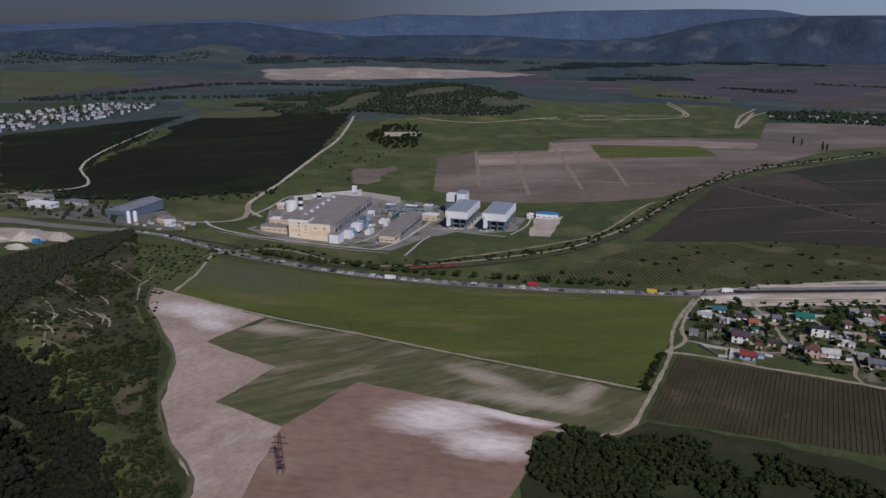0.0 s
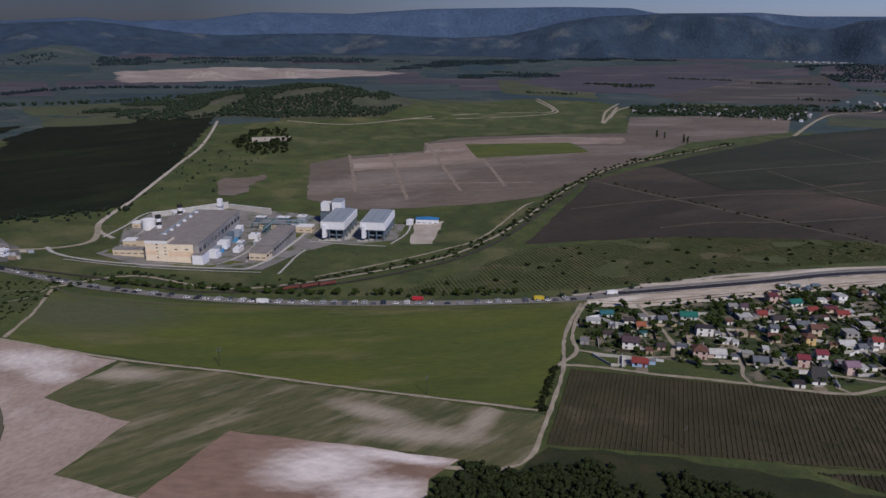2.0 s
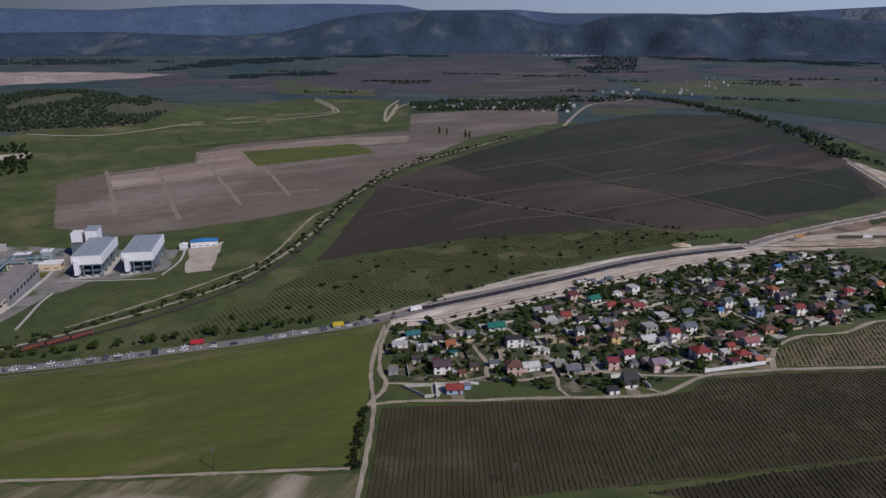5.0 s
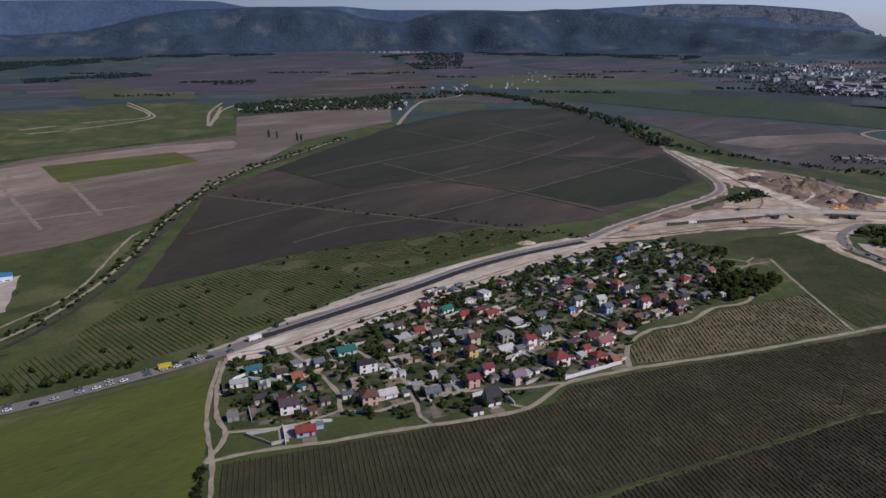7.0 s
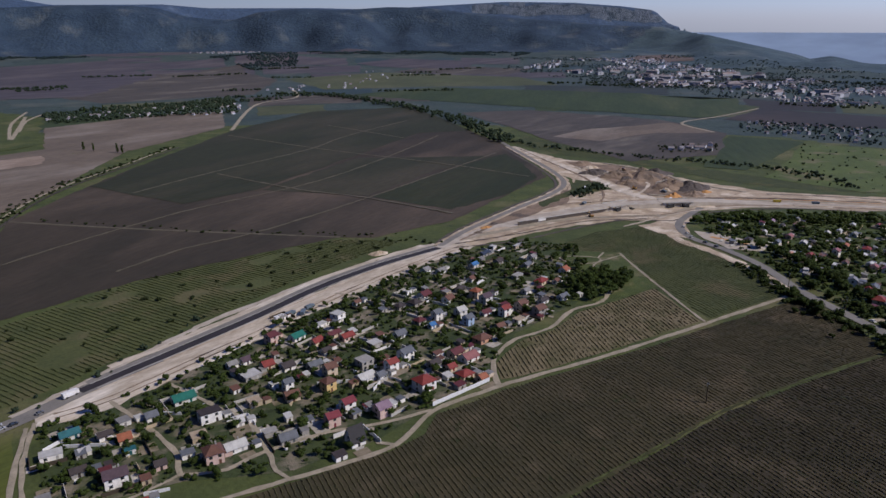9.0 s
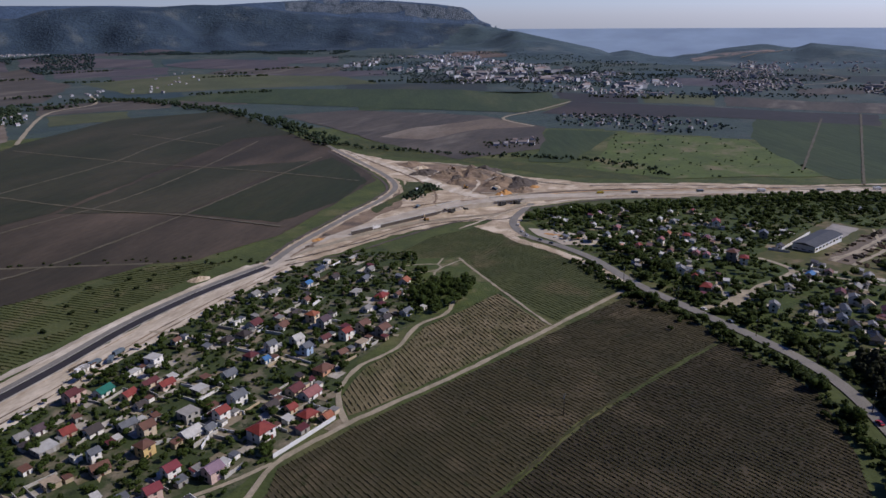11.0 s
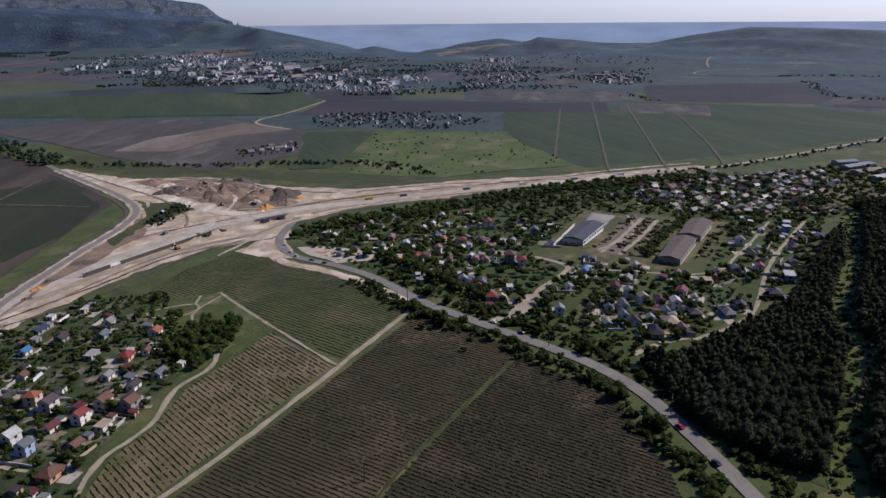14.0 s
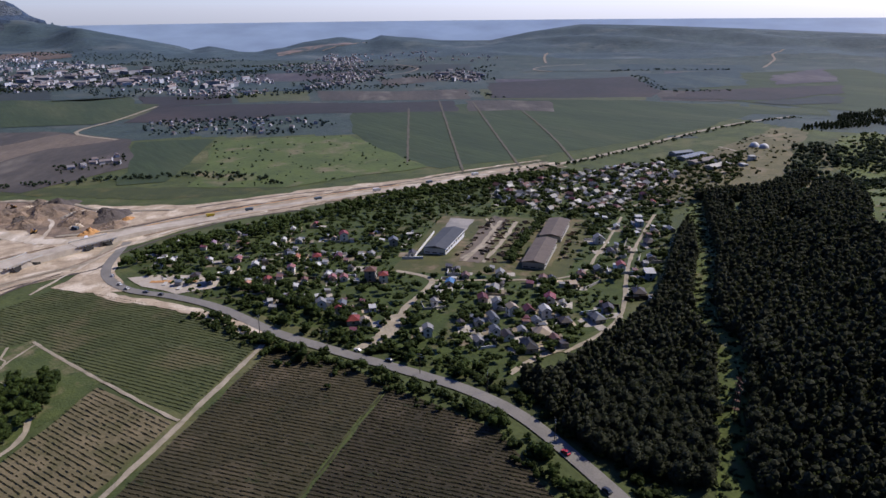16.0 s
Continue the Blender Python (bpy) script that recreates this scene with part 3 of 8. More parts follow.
    ribbon("track", pts, 0.62 * w, M_FAINT if "between ploughed" in what else M_CHALK if "white gravel" in what else M_TRACK, 0.3, what, "track", wobble=0.4)


# ---- railway behind the highway ----
RAIL = [(-430, 402), (-352, 412), (-300, 414), (-262, 422), (-216, 452), (-170, 500), (-134, 548), (-108, 610), (-88, 694), (-71, 772), (-35, 884), (6, 965), (72, 1055), (150, 1168)]
M_BALLAST = mat("dark_ballast", (0.060, 0.052, 0.045), (0.042, 0.038, 0.034), 4, 0.7, bump=0.1)
M_RAIL = mat("worn_rail_steel", (0.16, 0.13, 0.115), (0.11, 0.085, 0.075), 2, 0.4, rough=0.5, metal=0.6)
bed = ribbon("railway", RAIL, 3.4, M_BALLAST, 0.42, "single railway track on dark ballast", "railway", wobble=0.15)
for side in (-0.72, 0.72):
    ribbon("rail", RAIL, 0.16, M_RAIL, 0.60, "", parent=bed, side=side)


# ---- houses ----
def part(name, bm, material, parent, label=""):
    me = bpy.data.meshes.new(name)
    bm.to_mesh(me)
    bm.free()
    me.materials.append(material)
    ob = new(name, me)
    ob.parent = parent
    if label:
        ob["label"] = label
    return ob


def box(bm, x0, y0, z0, x1, y1, z1):
    v = [bm.verts.new((x, y, z)) for z in (z0, z1) for x, y in ((x0, y0), (x1, y0), (x1, y1), (x0, y1))]
    for f in ((3, 2, 1, 0), (4, 5, 6, 7), (0, 1, 5, 4), (1, 2, 6, 5), (2, 3, 7, 6), (3, 0, 4, 7)):
        bm.faces.new([v[i] for i in f])
    return bm


def box_part(name, size, material, parent, label=""):
    return part(name, box(bmesh.new(), *size), material, parent, label)


WORDS = {"pale": "pale sheet", "teal": "teal metal", "dark": "dark brown", "orange": "orange tiled", "grey": "grey slate", "slate": "blue-grey metal", "green": "bright green metal", "tan": "unfinished sandy",
         "brown": "brown tiled", "plum": "dark plum", "red": "red metal", "concrete": "bare concrete", "magenta": "crimson metal", "lilac": "lilac metal", "black": "black metal", "pinkroof": "faded pink",
         "maroon": "maroon metal", "bluer": "bright blue", "navy": "dark navy", "salmonr": "salmon tiled"}
SHAPE = {"gable": "gabled", "flat": "flat", "hip": "hipped", "steep": "steep gabled"}
rnd_house = random.Random(11)
HOMES, PLOTS = [], []


def house(x, y, turn, w, d, storeys, shape, roof, wall, group):
    base = new("house")
    w, d = 0.69 * w, 0.71 * d
    tall = 2.3 * storeys + 0.1
    base.matrix_world = pose(x, y, high(x, y), 0, 0, turn)
    HOMES.append((x, y, max(w, d) * 0.55))
    size = "small" if w * d < 45 else ("large" if w * d > 95 else "plain")
    tagged(base, f"{size} {'one two three'.split()[storeys - 1]}-storey {wall} house with {SHAPE[shape]} {WORDS[roof]} roof", "house", group)
    W, R = WALLS[wall], ROOFS[roof]
    a, b = w / 2, d / 2
    rise = {"gable": 0.30 * d, "hip": 0.30 * d, "steep": 0.85 * d, "flat": 0.0}[shape]
    if shape == "steep":
        tall = 2.6
    bm = bmesh.new()
    # walls, set into the ground; gable ends rise to the ridge along x
    lo = [bm.verts.new(p) for p in ((-a, -b, -1.5), (a, -b, -1.5), (a, b, -1.5), (-a, b, -1.5))]
    hi = [bm.verts.new(p) for p in ((-a, -b, tall), (a, -b, tall), (a, b, tall), (-a, b, tall))]
    if shape in ("gable", "steep"):
        e, f = bm.verts.new((-a, 0, tall + rise)), bm.verts.new((a, 0, tall + rise))
        bm.faces.new((lo[0], lo[1], hi[1], hi[0]))
        bm.faces.new((lo[1], lo[2], hi[2], f, hi[1]))
        bm.faces.new((lo[2], lo[3], hi[3], hi[2]))
        bm.faces.new((lo[3], lo[0], hi[0], e, hi[3]))
    else:
        for i in range(4):
            j = (i + 1) % 4
            bm.faces.new((lo[i], lo[j], hi[j], hi[i]))
        bm.faces.new(hi)
    part("wall", bm, W, base)
    # roof with eaves and thickness
    o, th = 0.45, 0.18
    bm = bmesh.new()
    if shape in ("gable", "steep"):
        k = rise / b
        rows = []
        for dz in (0.06, 0.06 + th):
            rows.append([[bm.verts.new((sx * (a + o), yy, tall + rise - abs(yy) * k + dz)) for yy in (-b - o, 0, b + o)] for sx in (-1, 1)])
        for q in (0, 1):
            bm.faces.new((rows[1][0][q], rows[1][1][q], rows[1][1][q + 1], rows[1][0][q + 1]))
            bm.faces.new((rows[0][0][q + 1], rows[0][1][q + 1], rows[0][1][q], rows[0][0][q]))
            for s in (0, 1):
                bm.faces.new((rows[0][s][q], rows[0][s][q + 1], rows[1][s][q + 1], rows[1][s][q]))
        for q in (0, 2):
            bm.faces.new((rows[0][0][q], rows[0][1][q], rows[1][1][q], rows[1][0][q]))
    elif shape == "hip":
        c = max(0.4, a - b)
        eav = [bm.verts.new(p) for p in ((-a - o, -b - o, tall), (a + o, -b - o, tall), (a + o, b + o, tall), (-a - o, b + o, tall))]
        ed = [bm.verts.new(v.co + Vector((0, 0, th))) for v in eav]
        r0, r1 = bm.verts.new((-c, 0, tall + rise + th)), bm.verts.new((c, 0, tall + rise + th))
        bm.faces.new(eav[::-1])
        for i in range(4):
            j = (i + 1) % 4
            bm.faces.new((eav[i], eav[j], ed[j], ed[i]))
        bm.faces.new((ed[0], ed[1], r1, r0))
        bm.faces.new((ed[1], ed[2], r1))
        bm.faces.new((ed[2], ed[3], r0, r1))
        bm.faces.new((ed[3], ed[0], r0))
    else:
        box(bm, -a - 0.2, -b - 0.2, tall + 0.004, a + 0.2, b + 0.2, tall + 0.25)
    top = part("roof", bm, R, base)
    # openings on the long sides and one gable
    n = max(1, int(w / 3.4))
    for s in range(storeys):
        z = 0.75 + 2.3 * s
        for side in (-1, 1):
            for k in range(n):
                cx = -a + w * (k + 0.5) / n
                if s == 0 and side == -1 and k == n // 2:
                    box_part("door", (cx - 0.5, -b - 0.05, 0, cx + 0.5, -b + 0.02, 2.05), R, base)
                    continue
                box_part("window", (cx - 0.65, side * b - 0.04, z, cx + 0.65, side * b + 0.04, z + 1.25), M_GLASS, base)
        box_part("window", (a - 0.04, -0.6, z, a + 0.04, 0.6, z + 1.3), M_GLASS, base)
        box_part("window", (-a - 0.04, -0.6, z, -a + 0.04, 0.6, z + 1.3), M_GLASS, base)
    if shape in ("gable", "hip") and w * d > 45:
        box_part("chimney", (a * 0.35, b * 0.25, tall, a * 0.35 + 0.6, b * 0.25 + 0.6, tall + rise + 0.7), WALLS["grey"], top)
    if rnd_house.random() < 0.65:
        s, q = rnd_house.choice((-1, 1)), rnd_house.uniform(2, 5)
        box_part("terrace", (-a * rnd_house.uniform(0.5, 1), s * b if s > 0 else -b - q, -0.8, a * rnd_house.uniform(0.6, 1.3), b + q if s > 0 else -b, 0.12), rnd_house.choice((WALLS["concrete"], WALLS["tan"], WALLS["pale"])), base)
    if rnd_house.random() < 0.4:
        ux, uy = a + rnd_house.uniform(0.6, 3), rnd_house.uniform(-b, b)
        side_room = box_part("lean_to", (ux, uy - 1.6, -0.8, ux + 3, uy + 1.6, 2.2), W, base)
        box_part("lean_to_roof", (ux - 0.2, uy - 1.8, 2.21, ux + 3.2, uy + 1.8, 2.4), ROOFS[rnd_house.choice(("grey", "pale", "brown", "slate"))], side_room)
    PLOTS.append((x, y, turn, w, d, group))
    return base


house(-21, 430, 2, 12, 7, 1, "flat", "pale", "white", "houses of the village by the highway")
house(-14, 443, 14, 11, 7, 1, "gable", "teal", "pale", "houses of the village by the highway")
house(-1, 434, 13, 8, 6, 1, "gable", "dark", "white", "houses of the village by the highway")
house(6, 427, 5, 7, 8, 1, "gable", "orange", "beige", "houses of the village by the highway")
house(7, 442, 15, 7, 7, 1, "flat", "grey", "pale", "houses of the village by the highway")
house(18, 440, 11, 7, 7, 1, "gable", "slate", "white", "houses of the village by the highway")
house(33, 449, 10, 14, 9, 1, "gable", "green", "pale", "houses of the village by the highway")
house(40, 425, 7, 13, 8, 2, "flat", "dark", "white", "houses of the village by the highway")
house(33, 412, 2, 9, 8, 1, "flat", "tan", "tan", "houses of the village by the highway")
house(35, 393, 2, 10, 10, 2, "hip", "brown", "pink", "houses of the village by the highway")
house(44, 396, 8, 12, 8, 1, "gable", "pale", "white", "houses of the village by the highway")
house(50, 414, 4, 5, 5, 1, "gable", "pale", "white", "houses of the village by the highway")
house(16, 399, 7, 6, 6, 1, "gable", "dark", "pink", "houses of the village by the highway")
house(-0, 397, 4, 12, 9, 2, "gable", "plum", "white", "houses of the village by the highway")
house(-24, 398, 5, 7, 6, 1, "flat", "grey", "grey", "houses of the village by the highway")
house(5, 376, 1, 11, 8, 1, "gable", "red", "blue", "houses of the village by the highway")
house(7, 416, 5, 6, 4, 1, "flat", "teal", "pale", "houses of the village by the highway")
house(-12, 411, 7, 8, 6, 1, "gable", "dark", "grey", "houses of the village by the highway")
house(99, 517, 22, 5, 4, 1, "gable", "grey", "white", "houses of the village by the highway")
house(60, 471, 16, 7, 6, 1, "gable", "grey", "white", "houses of the village by the highway")
house(67, 472, 15, 7, 7, 1, "gable", "plum", "white", "houses of the village by the highway")
house(75, 461, 11, 8, 8, 1, "gable", "red", "beige", "houses of the village by the highway")
house(83, 454, 16, 9, 8, 1, "gable", "dark", "white", "houses of the village by the highway")
house(65, 455, 15, 12, 10, 1, "flat", "pale", "grey", "houses of the village by the highway")
house(95, 448, 12, 10, 7, 1, "gable", "slate", "grey", "houses of the village by the highway")
house(99, 437, 10, 8, 8, 2, "gable", "brown", "beige", "houses of the village by the highway")
house(93, 423, 17, 8, 8, 2, "hip", "brown", "yellow", "houses of the village by the highway")
house(116, 435, 14, 10, 9, 2, "flat", "concrete", "concrete", "houses of the village by the highway")
house(126, 425, 16, 8, 7, 2, "gable", "red", "white", "houses of the village by the highway")
house(118, 420, 17, 6, 6, 1, "gable", "slate", "white", "houses of the village by the highway")
house(111, 422, 16, 12, 9, 1, "gable", "pale", "white", "houses of the village by the highway")
house(137, 432, 17, 10, 8, 2, "gable", "slate", "white", "houses of the village by the highway")
house(94, 401, 13, 8, 7, 2, "gable", "magenta", "white", "houses of the village by the highway")
house(84, 393, 6, 8, 7, 2, "gable", "magenta", "pink", "houses of the village by the highway")
house(105, 389, 14, 9, 8, 2, "gable", "lilac", "pink", "houses of the village by the highway")
house(111, 393, 17, 6, 6, 1, "flat", "pale", "white", "houses of the village by the highway")
house(87, 375, 7, 9, 9, 2, "steep", "black", "white", "houses of the village by the highway")
house(76, 424, 1, 9, 9, 1, "gable", "brown", "beige", "houses of the village by the highway")
house(77, 433, 11, 6, 6, 2, "gable", "slate", "white", "houses of the village by the highway")
house(72, 439, 12, 5, 5, 1, "flat", "pale", "white", "houses of the village by the highway")
house(60, 428, 8, 8, 8, 1, "flat", "tan", "tan", "houses of the village by the highway")
house(64, 391, 3, 10, 8, 1, "gable", "slate", "grey", "houses of the village by the highway")
house(59, 399, 5, 8, 5, 1, "flat", "concrete", "grey", "houses of the village by the highway")
house(131, 400, 12, 12, 11, 2, "hip", "red", "white", "houses of the village by the highway")
house(152, 399, 14, 10, 8, 1, "hip", "red", "beige", "houses of the village by the highway")
house(157, 392, 13, 6, 6, 1, "gable", "orange", "beige", "houses of the village by the highway")
house(150, 409, 13, 6, 6, 1, "gable", "red", "beige", "houses of the village by the highway")
house(163, 414, 15, 12, 9, 1, "gable", "pinkroof", "white", "houses of the village by the highway")
house(145, 417, 15, 8, 7, 1, "gable", "dark", "grey", "houses of the village by the highway")
house(160, 422, 17, 10, 8, 1, "gable", "maroon", "beige", "houses of the village by the highway")
house(180, 429, 15, 12, 9, 1, "hip", "brown", "salmon", "houses of the village by the highway")
house(85, 489, 25, 8, 8, 2, "gable", "maroon", "pink", "houses of the village by the highway")
house(98, 486, 25, 11, 8, 1, "gable", "green", "white", "houses of the village by the highway")
house(105, 474, 26, 9, 7, 1, "gable", "red", "beige", "houses of the village by the highway")
house(121, 471, 15, 10, 7, 1, "gable", "red", "pink", "houses of the village by the highway")
house(116, 478, 19, 11, 6, 1, "gable", "maroon", "beige", "houses of the village by the highway")
house(114, 494, 25, 11, 5, 1, "flat", "pale", "white", "houses of the village by the highway")
house(126, 498, 26, 9, 9, 2, "flat", "pale", "white", "houses of the village by the highway")
house(105, 460, 17, 6, 6, 1, "gable", "dark", "white", "houses of the village by the highway")
house(144, 514, 23, 6, 5, 1, "gable", "brown", "white", "houses of the village by the highway")
house(130, 455, 16, 9, 8, 1, "flat", "pale", "grey", "houses of the village by the highway")
house(146, 458, 12, 9, 8, 1, "gable", "slate", "white", "houses of the village by the highway")
house(163, 468, 17, 8, 7, 1, "hip", "maroon", "grey", "houses of the village by the highway")
house(166, 459, 15, 5, 5, 1, "gable", "bluer", "white", "houses of the village by the highway")
house(174, 468, 12, 7, 7, 2, "gable", "slate", "white", "houses of the village by the highway")
house(187, 464, 11, 8, 8, 2, "gable", "pale", "pale", "houses of the village by the highway")
house(185, 452, 17, 7, 7, 2, "gable", "slate", "blue", "houses of the village by the highway")
house(206, 544, 26, 8, 7, 1, "gable", "grey", "white", "houses of the village by the highway")
house(214, 537, 19, 9, 7, 1, "gable", "grey", "white", "houses of the village by the highway")
house(178, 514, 24, 7, 5, 1, "flat", "pale", "white", "houses of the village by the highway")
house(184, 503, 21, 10, 9, 1, "gable", "maroon", "white", "houses of the village by the highway")
house(173, 494, 19, 9, 9, 1, "hip", "dark", "grey", "houses of the village by the highway")
house(163, 494, 20, 8, 7, 1, "hip", "dark", "grey", "houses of the village by the highway")
house(193, 489, 24, 9, 8, 1, "gable", "brown", "white", "houses of the village by the highway")
house(210, 485, 25, 8, 8, 2, "hip", "orange", "beige", "houses of the village by the highway")
house(210, 474, 18, 9, 8, 2, "gable", "plum", "pale", "houses of the village by the highway")
house(209, 452, 15, 8, 7, 2, "gable", "red", "white", "houses of the village by the highway")
house(200, 458, 10, 8, 6, 1, "gable", "maroon", "white", "houses of the village by the highway")
house(221, 453, 16, 9, 8, 2, "gable", "brown", "beige", "houses of the village by the highway")
house(225, 441, 13, 9, 8, 2, "gable", "brown", "grey", "houses of the village by the highway")
house(257, 483, 25, 12, 8, 1, "hip", "red", "beige", "houses of the village by the highway")
house(283, 493, 26, 8, 8, 1, "gable", "orange", "white", "houses of the village by the highway")
house(251, 453, 14, 9, 7, 1, "gable", "slate", "white", "houses of the village by the highway")
house(238, 455, 18, 8, 6, 1, "gable", "dark", "white", "houses of the village by the highway")
house(239, 474, 20, 7, 6, 1, "gable", "grey", "white", "houses of the village by the highway")
house(259, 554, 19, 12, 6, 1, "gable", "navy", "grey", "houses of the village by the highway")
house(239, 536, 23, 8, 6, 1, "gable", "bluer", "pale", "houses of the village by the highway")
house(257, 533, 18, 8, 7, 1, "gable", "dark", "grey", "houses of the village by the highway")
house(282, 528, 20, 7, 7, 1, "gable", "grey", "white", "houses of the village by the highway")
house(251, 501, 21, 11, 6, 1, "flat", "concrete", "concrete", "houses of the village by the highway")
house(210, 439, 15, 9, 6, 1, "flat", "tan", "pale", "houses of the village by the highway")
house(196, 437, 11, 7, 6, 1, "gable", "brown", "grey", "houses of the village by the highway")
house(207, 499, 18, 8, 6, 1, "gable", "dark", "grey", "houses of the village by the highway")
house(273, 565, 25, 6, 5, 1, "flat", "pale", "white", "houses of the village by the highway")
house(289, 557, 21, 10, 4, 1, "flat", "pale", "beige", "houses of the village by the highway")
house(223, 512, 26, 8, 6, 1, "gable", "brown", "pale", "houses of the village by the highway")
house(269, 516, 25, 9, 6, 1, "gable", "slate", "grey", "houses of the village by the highway")
house(265, 478, 21, 6, 5, 1, "gable", "brown", "white", "houses of the village by the highway")
house(502, 532, 19, 7, 6, 1, "gable", "pale", "white", "houses of the village among the trees")
house(463, 510, 20, 6, 5, 1, "gable", "pale", "white", "houses of the village among the trees")
house(465, 520, 22, 6, 5, 1, "flat", "pale", "white", "houses of the village among the trees")
house(481, 535, 22, 5, 5, 1, "gable", "grey", "white", "houses of the village among the trees")
house(513, 518, 21, 7, 6, 1, "gable", "pale", "white", "houses of the village among the trees")
house(504, 505, 22, 7, 5, 1, "gable", "lilac", "white", "houses of the village among the trees")
house(468, 484, 27, 6, 5, 1, "gable", "pale", "white", "houses of the village among the trees")
house(439, 475, 20, 9, 7, 1, "hip", "dark", "grey", "houses of the village among the trees")
house(473, 466, 19, 8, 6, 1, "gable", "pinkroof", "pink", "houses of the village among the trees")
house(464, 448, 24, 7, 6, 1, "gable", "pale", "white", "houses of the village among the trees")
house(479, 451, 16, 6, 5, 1, "gable", "grey", "white", "houses of the village among the trees")
house(482, 428, 17, 7, 6, 1, "gable", "orange", "beige", "houses of the village among the trees")
house(486, 415, 28, 9, 7, 1, "hip", "red", "white", "houses of the village among the trees")
house(456, 418, 20, 7, 6, 2, "gable", "pinkroof", "white", "houses of the village among the trees")
house(439, 425, 21, 7, 6, 1, "gable", "red", "beige", "houses of the village among the trees")
house(424, 423, 20, 7, 6, 1, "gable", "grey", "white", "houses of the village among the trees")
house(431, 434, 19, 5, 5, 1, "gable", "salmonr", "white", "houses of the village among the trees")
house(408, 406, 29, 7, 4, 1, "flat", "pale", "white", "houses of the village among the trees")
house(412, 397, 20, 10, 8, 1, "gable", "brown", "pink", "houses of the village among the trees")
house(419, 382, 30, 6, 5, 1, "flat", "pale", "white", "houses of the village among the trees")
house(406, 374, 30, 7, 7, 2, "gable", "grey", "white", "houses of the village among the trees")
house(411, 364, 21, 8, 6, 1, "gable", "slate", "white", "houses of the village among the trees")
house(406, 364, 30, 7, 5, 1, "gable", "red", "beige", "houses of the village among the trees")
house(393, 350, 27, 10, 9, 1, "hip", "red", "beige", "houses of the village among the trees")
house(392, 343, 31, 8, 7, 1, "gable", "tan", "beige", "houses of the village among the trees")
house(410, 346, 26, 8, 5, 1, "flat", "pale", "white", "houses of the village among the trees")
house(449, 387, 23, 6, 6, 1, "gable", "pinkroof", "pink", "houses of the village among the trees")
house(450, 380, 24, 7, 6, 1, "gable", "pinkroof", "white", "houses of the village among the trees")
house(453, 392, 12, 6, 5, 1, "gable", "pale", "white", "houses of the village among the trees")
house(453, 364, 13, 10, 9, 3, "hip", "brown", "grey", "houses of the village among the trees")
house(453, 356, 23, 9, 7, 2, "hip", "red", "white", "houses of the village among the trees")
house(532, 416, 27, 10, 8, 2, "gable", "red", "white", "houses of the village among the trees")
house(519, 445, 16, 7, 6, 1, "gable", "grey", "white", "houses of the village among the trees")
house(519, 457, 19, 6, 5, 1, "gable", "pale", "white", "houses of the village among the trees")
house(506, 458, 21, 6, 5, 1, "gable", "pale", "white", "houses of the village among the trees")
house(529, 422, 17, 6, 6, 1, "gable", "tan", "white", "houses of the village among the trees")
house(497, 381, 18, 7, 6, 1, "gable", "grey", "white", "houses of the village among the trees")
house(489, 401, 17, 8, 6, 1, "gable", "maroon", "beige", "houses of the village among the trees")
house(492, 386, 18, 9, 6, 1, "flat", "pale", "grey", "houses of the village among the trees")
house(523, 375, 22, 9, 8, 2, "gable", "slate", "grey", "houses of the village among the trees")
house(548, 372, 17, 6, 6, 1, "flat", "pale", "white", "houses of the village among the trees")
house(468, 406, 18, 6, 5, 1, "gable", "pale", "white", "houses of the village among the trees")
house(529, 500, 24, 6, 5, 1, "gable", "grey", "white", "houses of the village among the trees")
house(543, 498, 12, 6, 5, 1, "gable", "pale", "white", "houses of the village among the trees")
house(557, 491, 21, 7, 5, 1, "gable", "slate", "white", "houses of the village among the trees")
house(547, 464, 24, 6, 5, 1, "gable", "pale", "white", "houses of the village among the trees")
house(563, 453, 17, 6, 5, 1, "gable", "red", "white", "houses of the village among the trees")
house(498, 491, 16, 6, 5, 1, "gable", "dark", "white", "houses of the village among the trees")
house(502, 476, 25, 6, 5, 1, "gable", "brown", "white", "houses of the village among the trees")
house(493, 440, 16, 5, 5, 1, "gable", "dark", "white", "houses of the village among the trees")
house(468, 383, 15, 6, 5, 1, "gable", "dark", "pale", "houses of the village among the trees")
house(451, 460, 19, 7, 6, 1, "gable", "slate", "white", "houses of the village among the trees")
house(442, 402, 23, 6, 5, 1, "gable", "brown", "white", "houses of the village among the trees")
house(504, 355, 14, 8, 6, 1, "gable", "dark", "white", "houses of the village among the trees")
house(555, 396, 17, 6, 5, 1, "gable", "grey", "white", "houses of the village among the trees")
house(456, 316, 9, 9, 6, 1, "gable", "bluer", "grey", "houses of the village among the trees")
house(438, 318, 17, 6, 5, 1, "flat", "pale", "white", "houses of the village among the trees")
house(425, 316, 27, 6, 5, 1, "gable", "grey", "white", "houses of the village among the trees")
house(437, 292, 18, 9, 7, 1, "gable", "maroon", "pink", "houses of the village among the trees")
house(453, 289, 7, 9, 7, 1, "gable", "grey", "grey", "houses of the village among the trees")
house(428, 282, 25, 7, 7, 2, "gable", "grey", "white", "houses of the village among the trees")
house(413, 281, 30, 13, 6, 1, "gable", "slate", "white", "houses of the village among the trees")
house(423, 273, 34, 8, 7, 2, "gable", "tan", "white", "houses of the village among the trees")
house(428, 265, 27, 9, 7, 1, "gable", "maroon", "grey", "houses of the village among the trees")
house(425, 256, 24, 9, 7, 2, "gable", "pale", "white", "houses of the village among the trees")
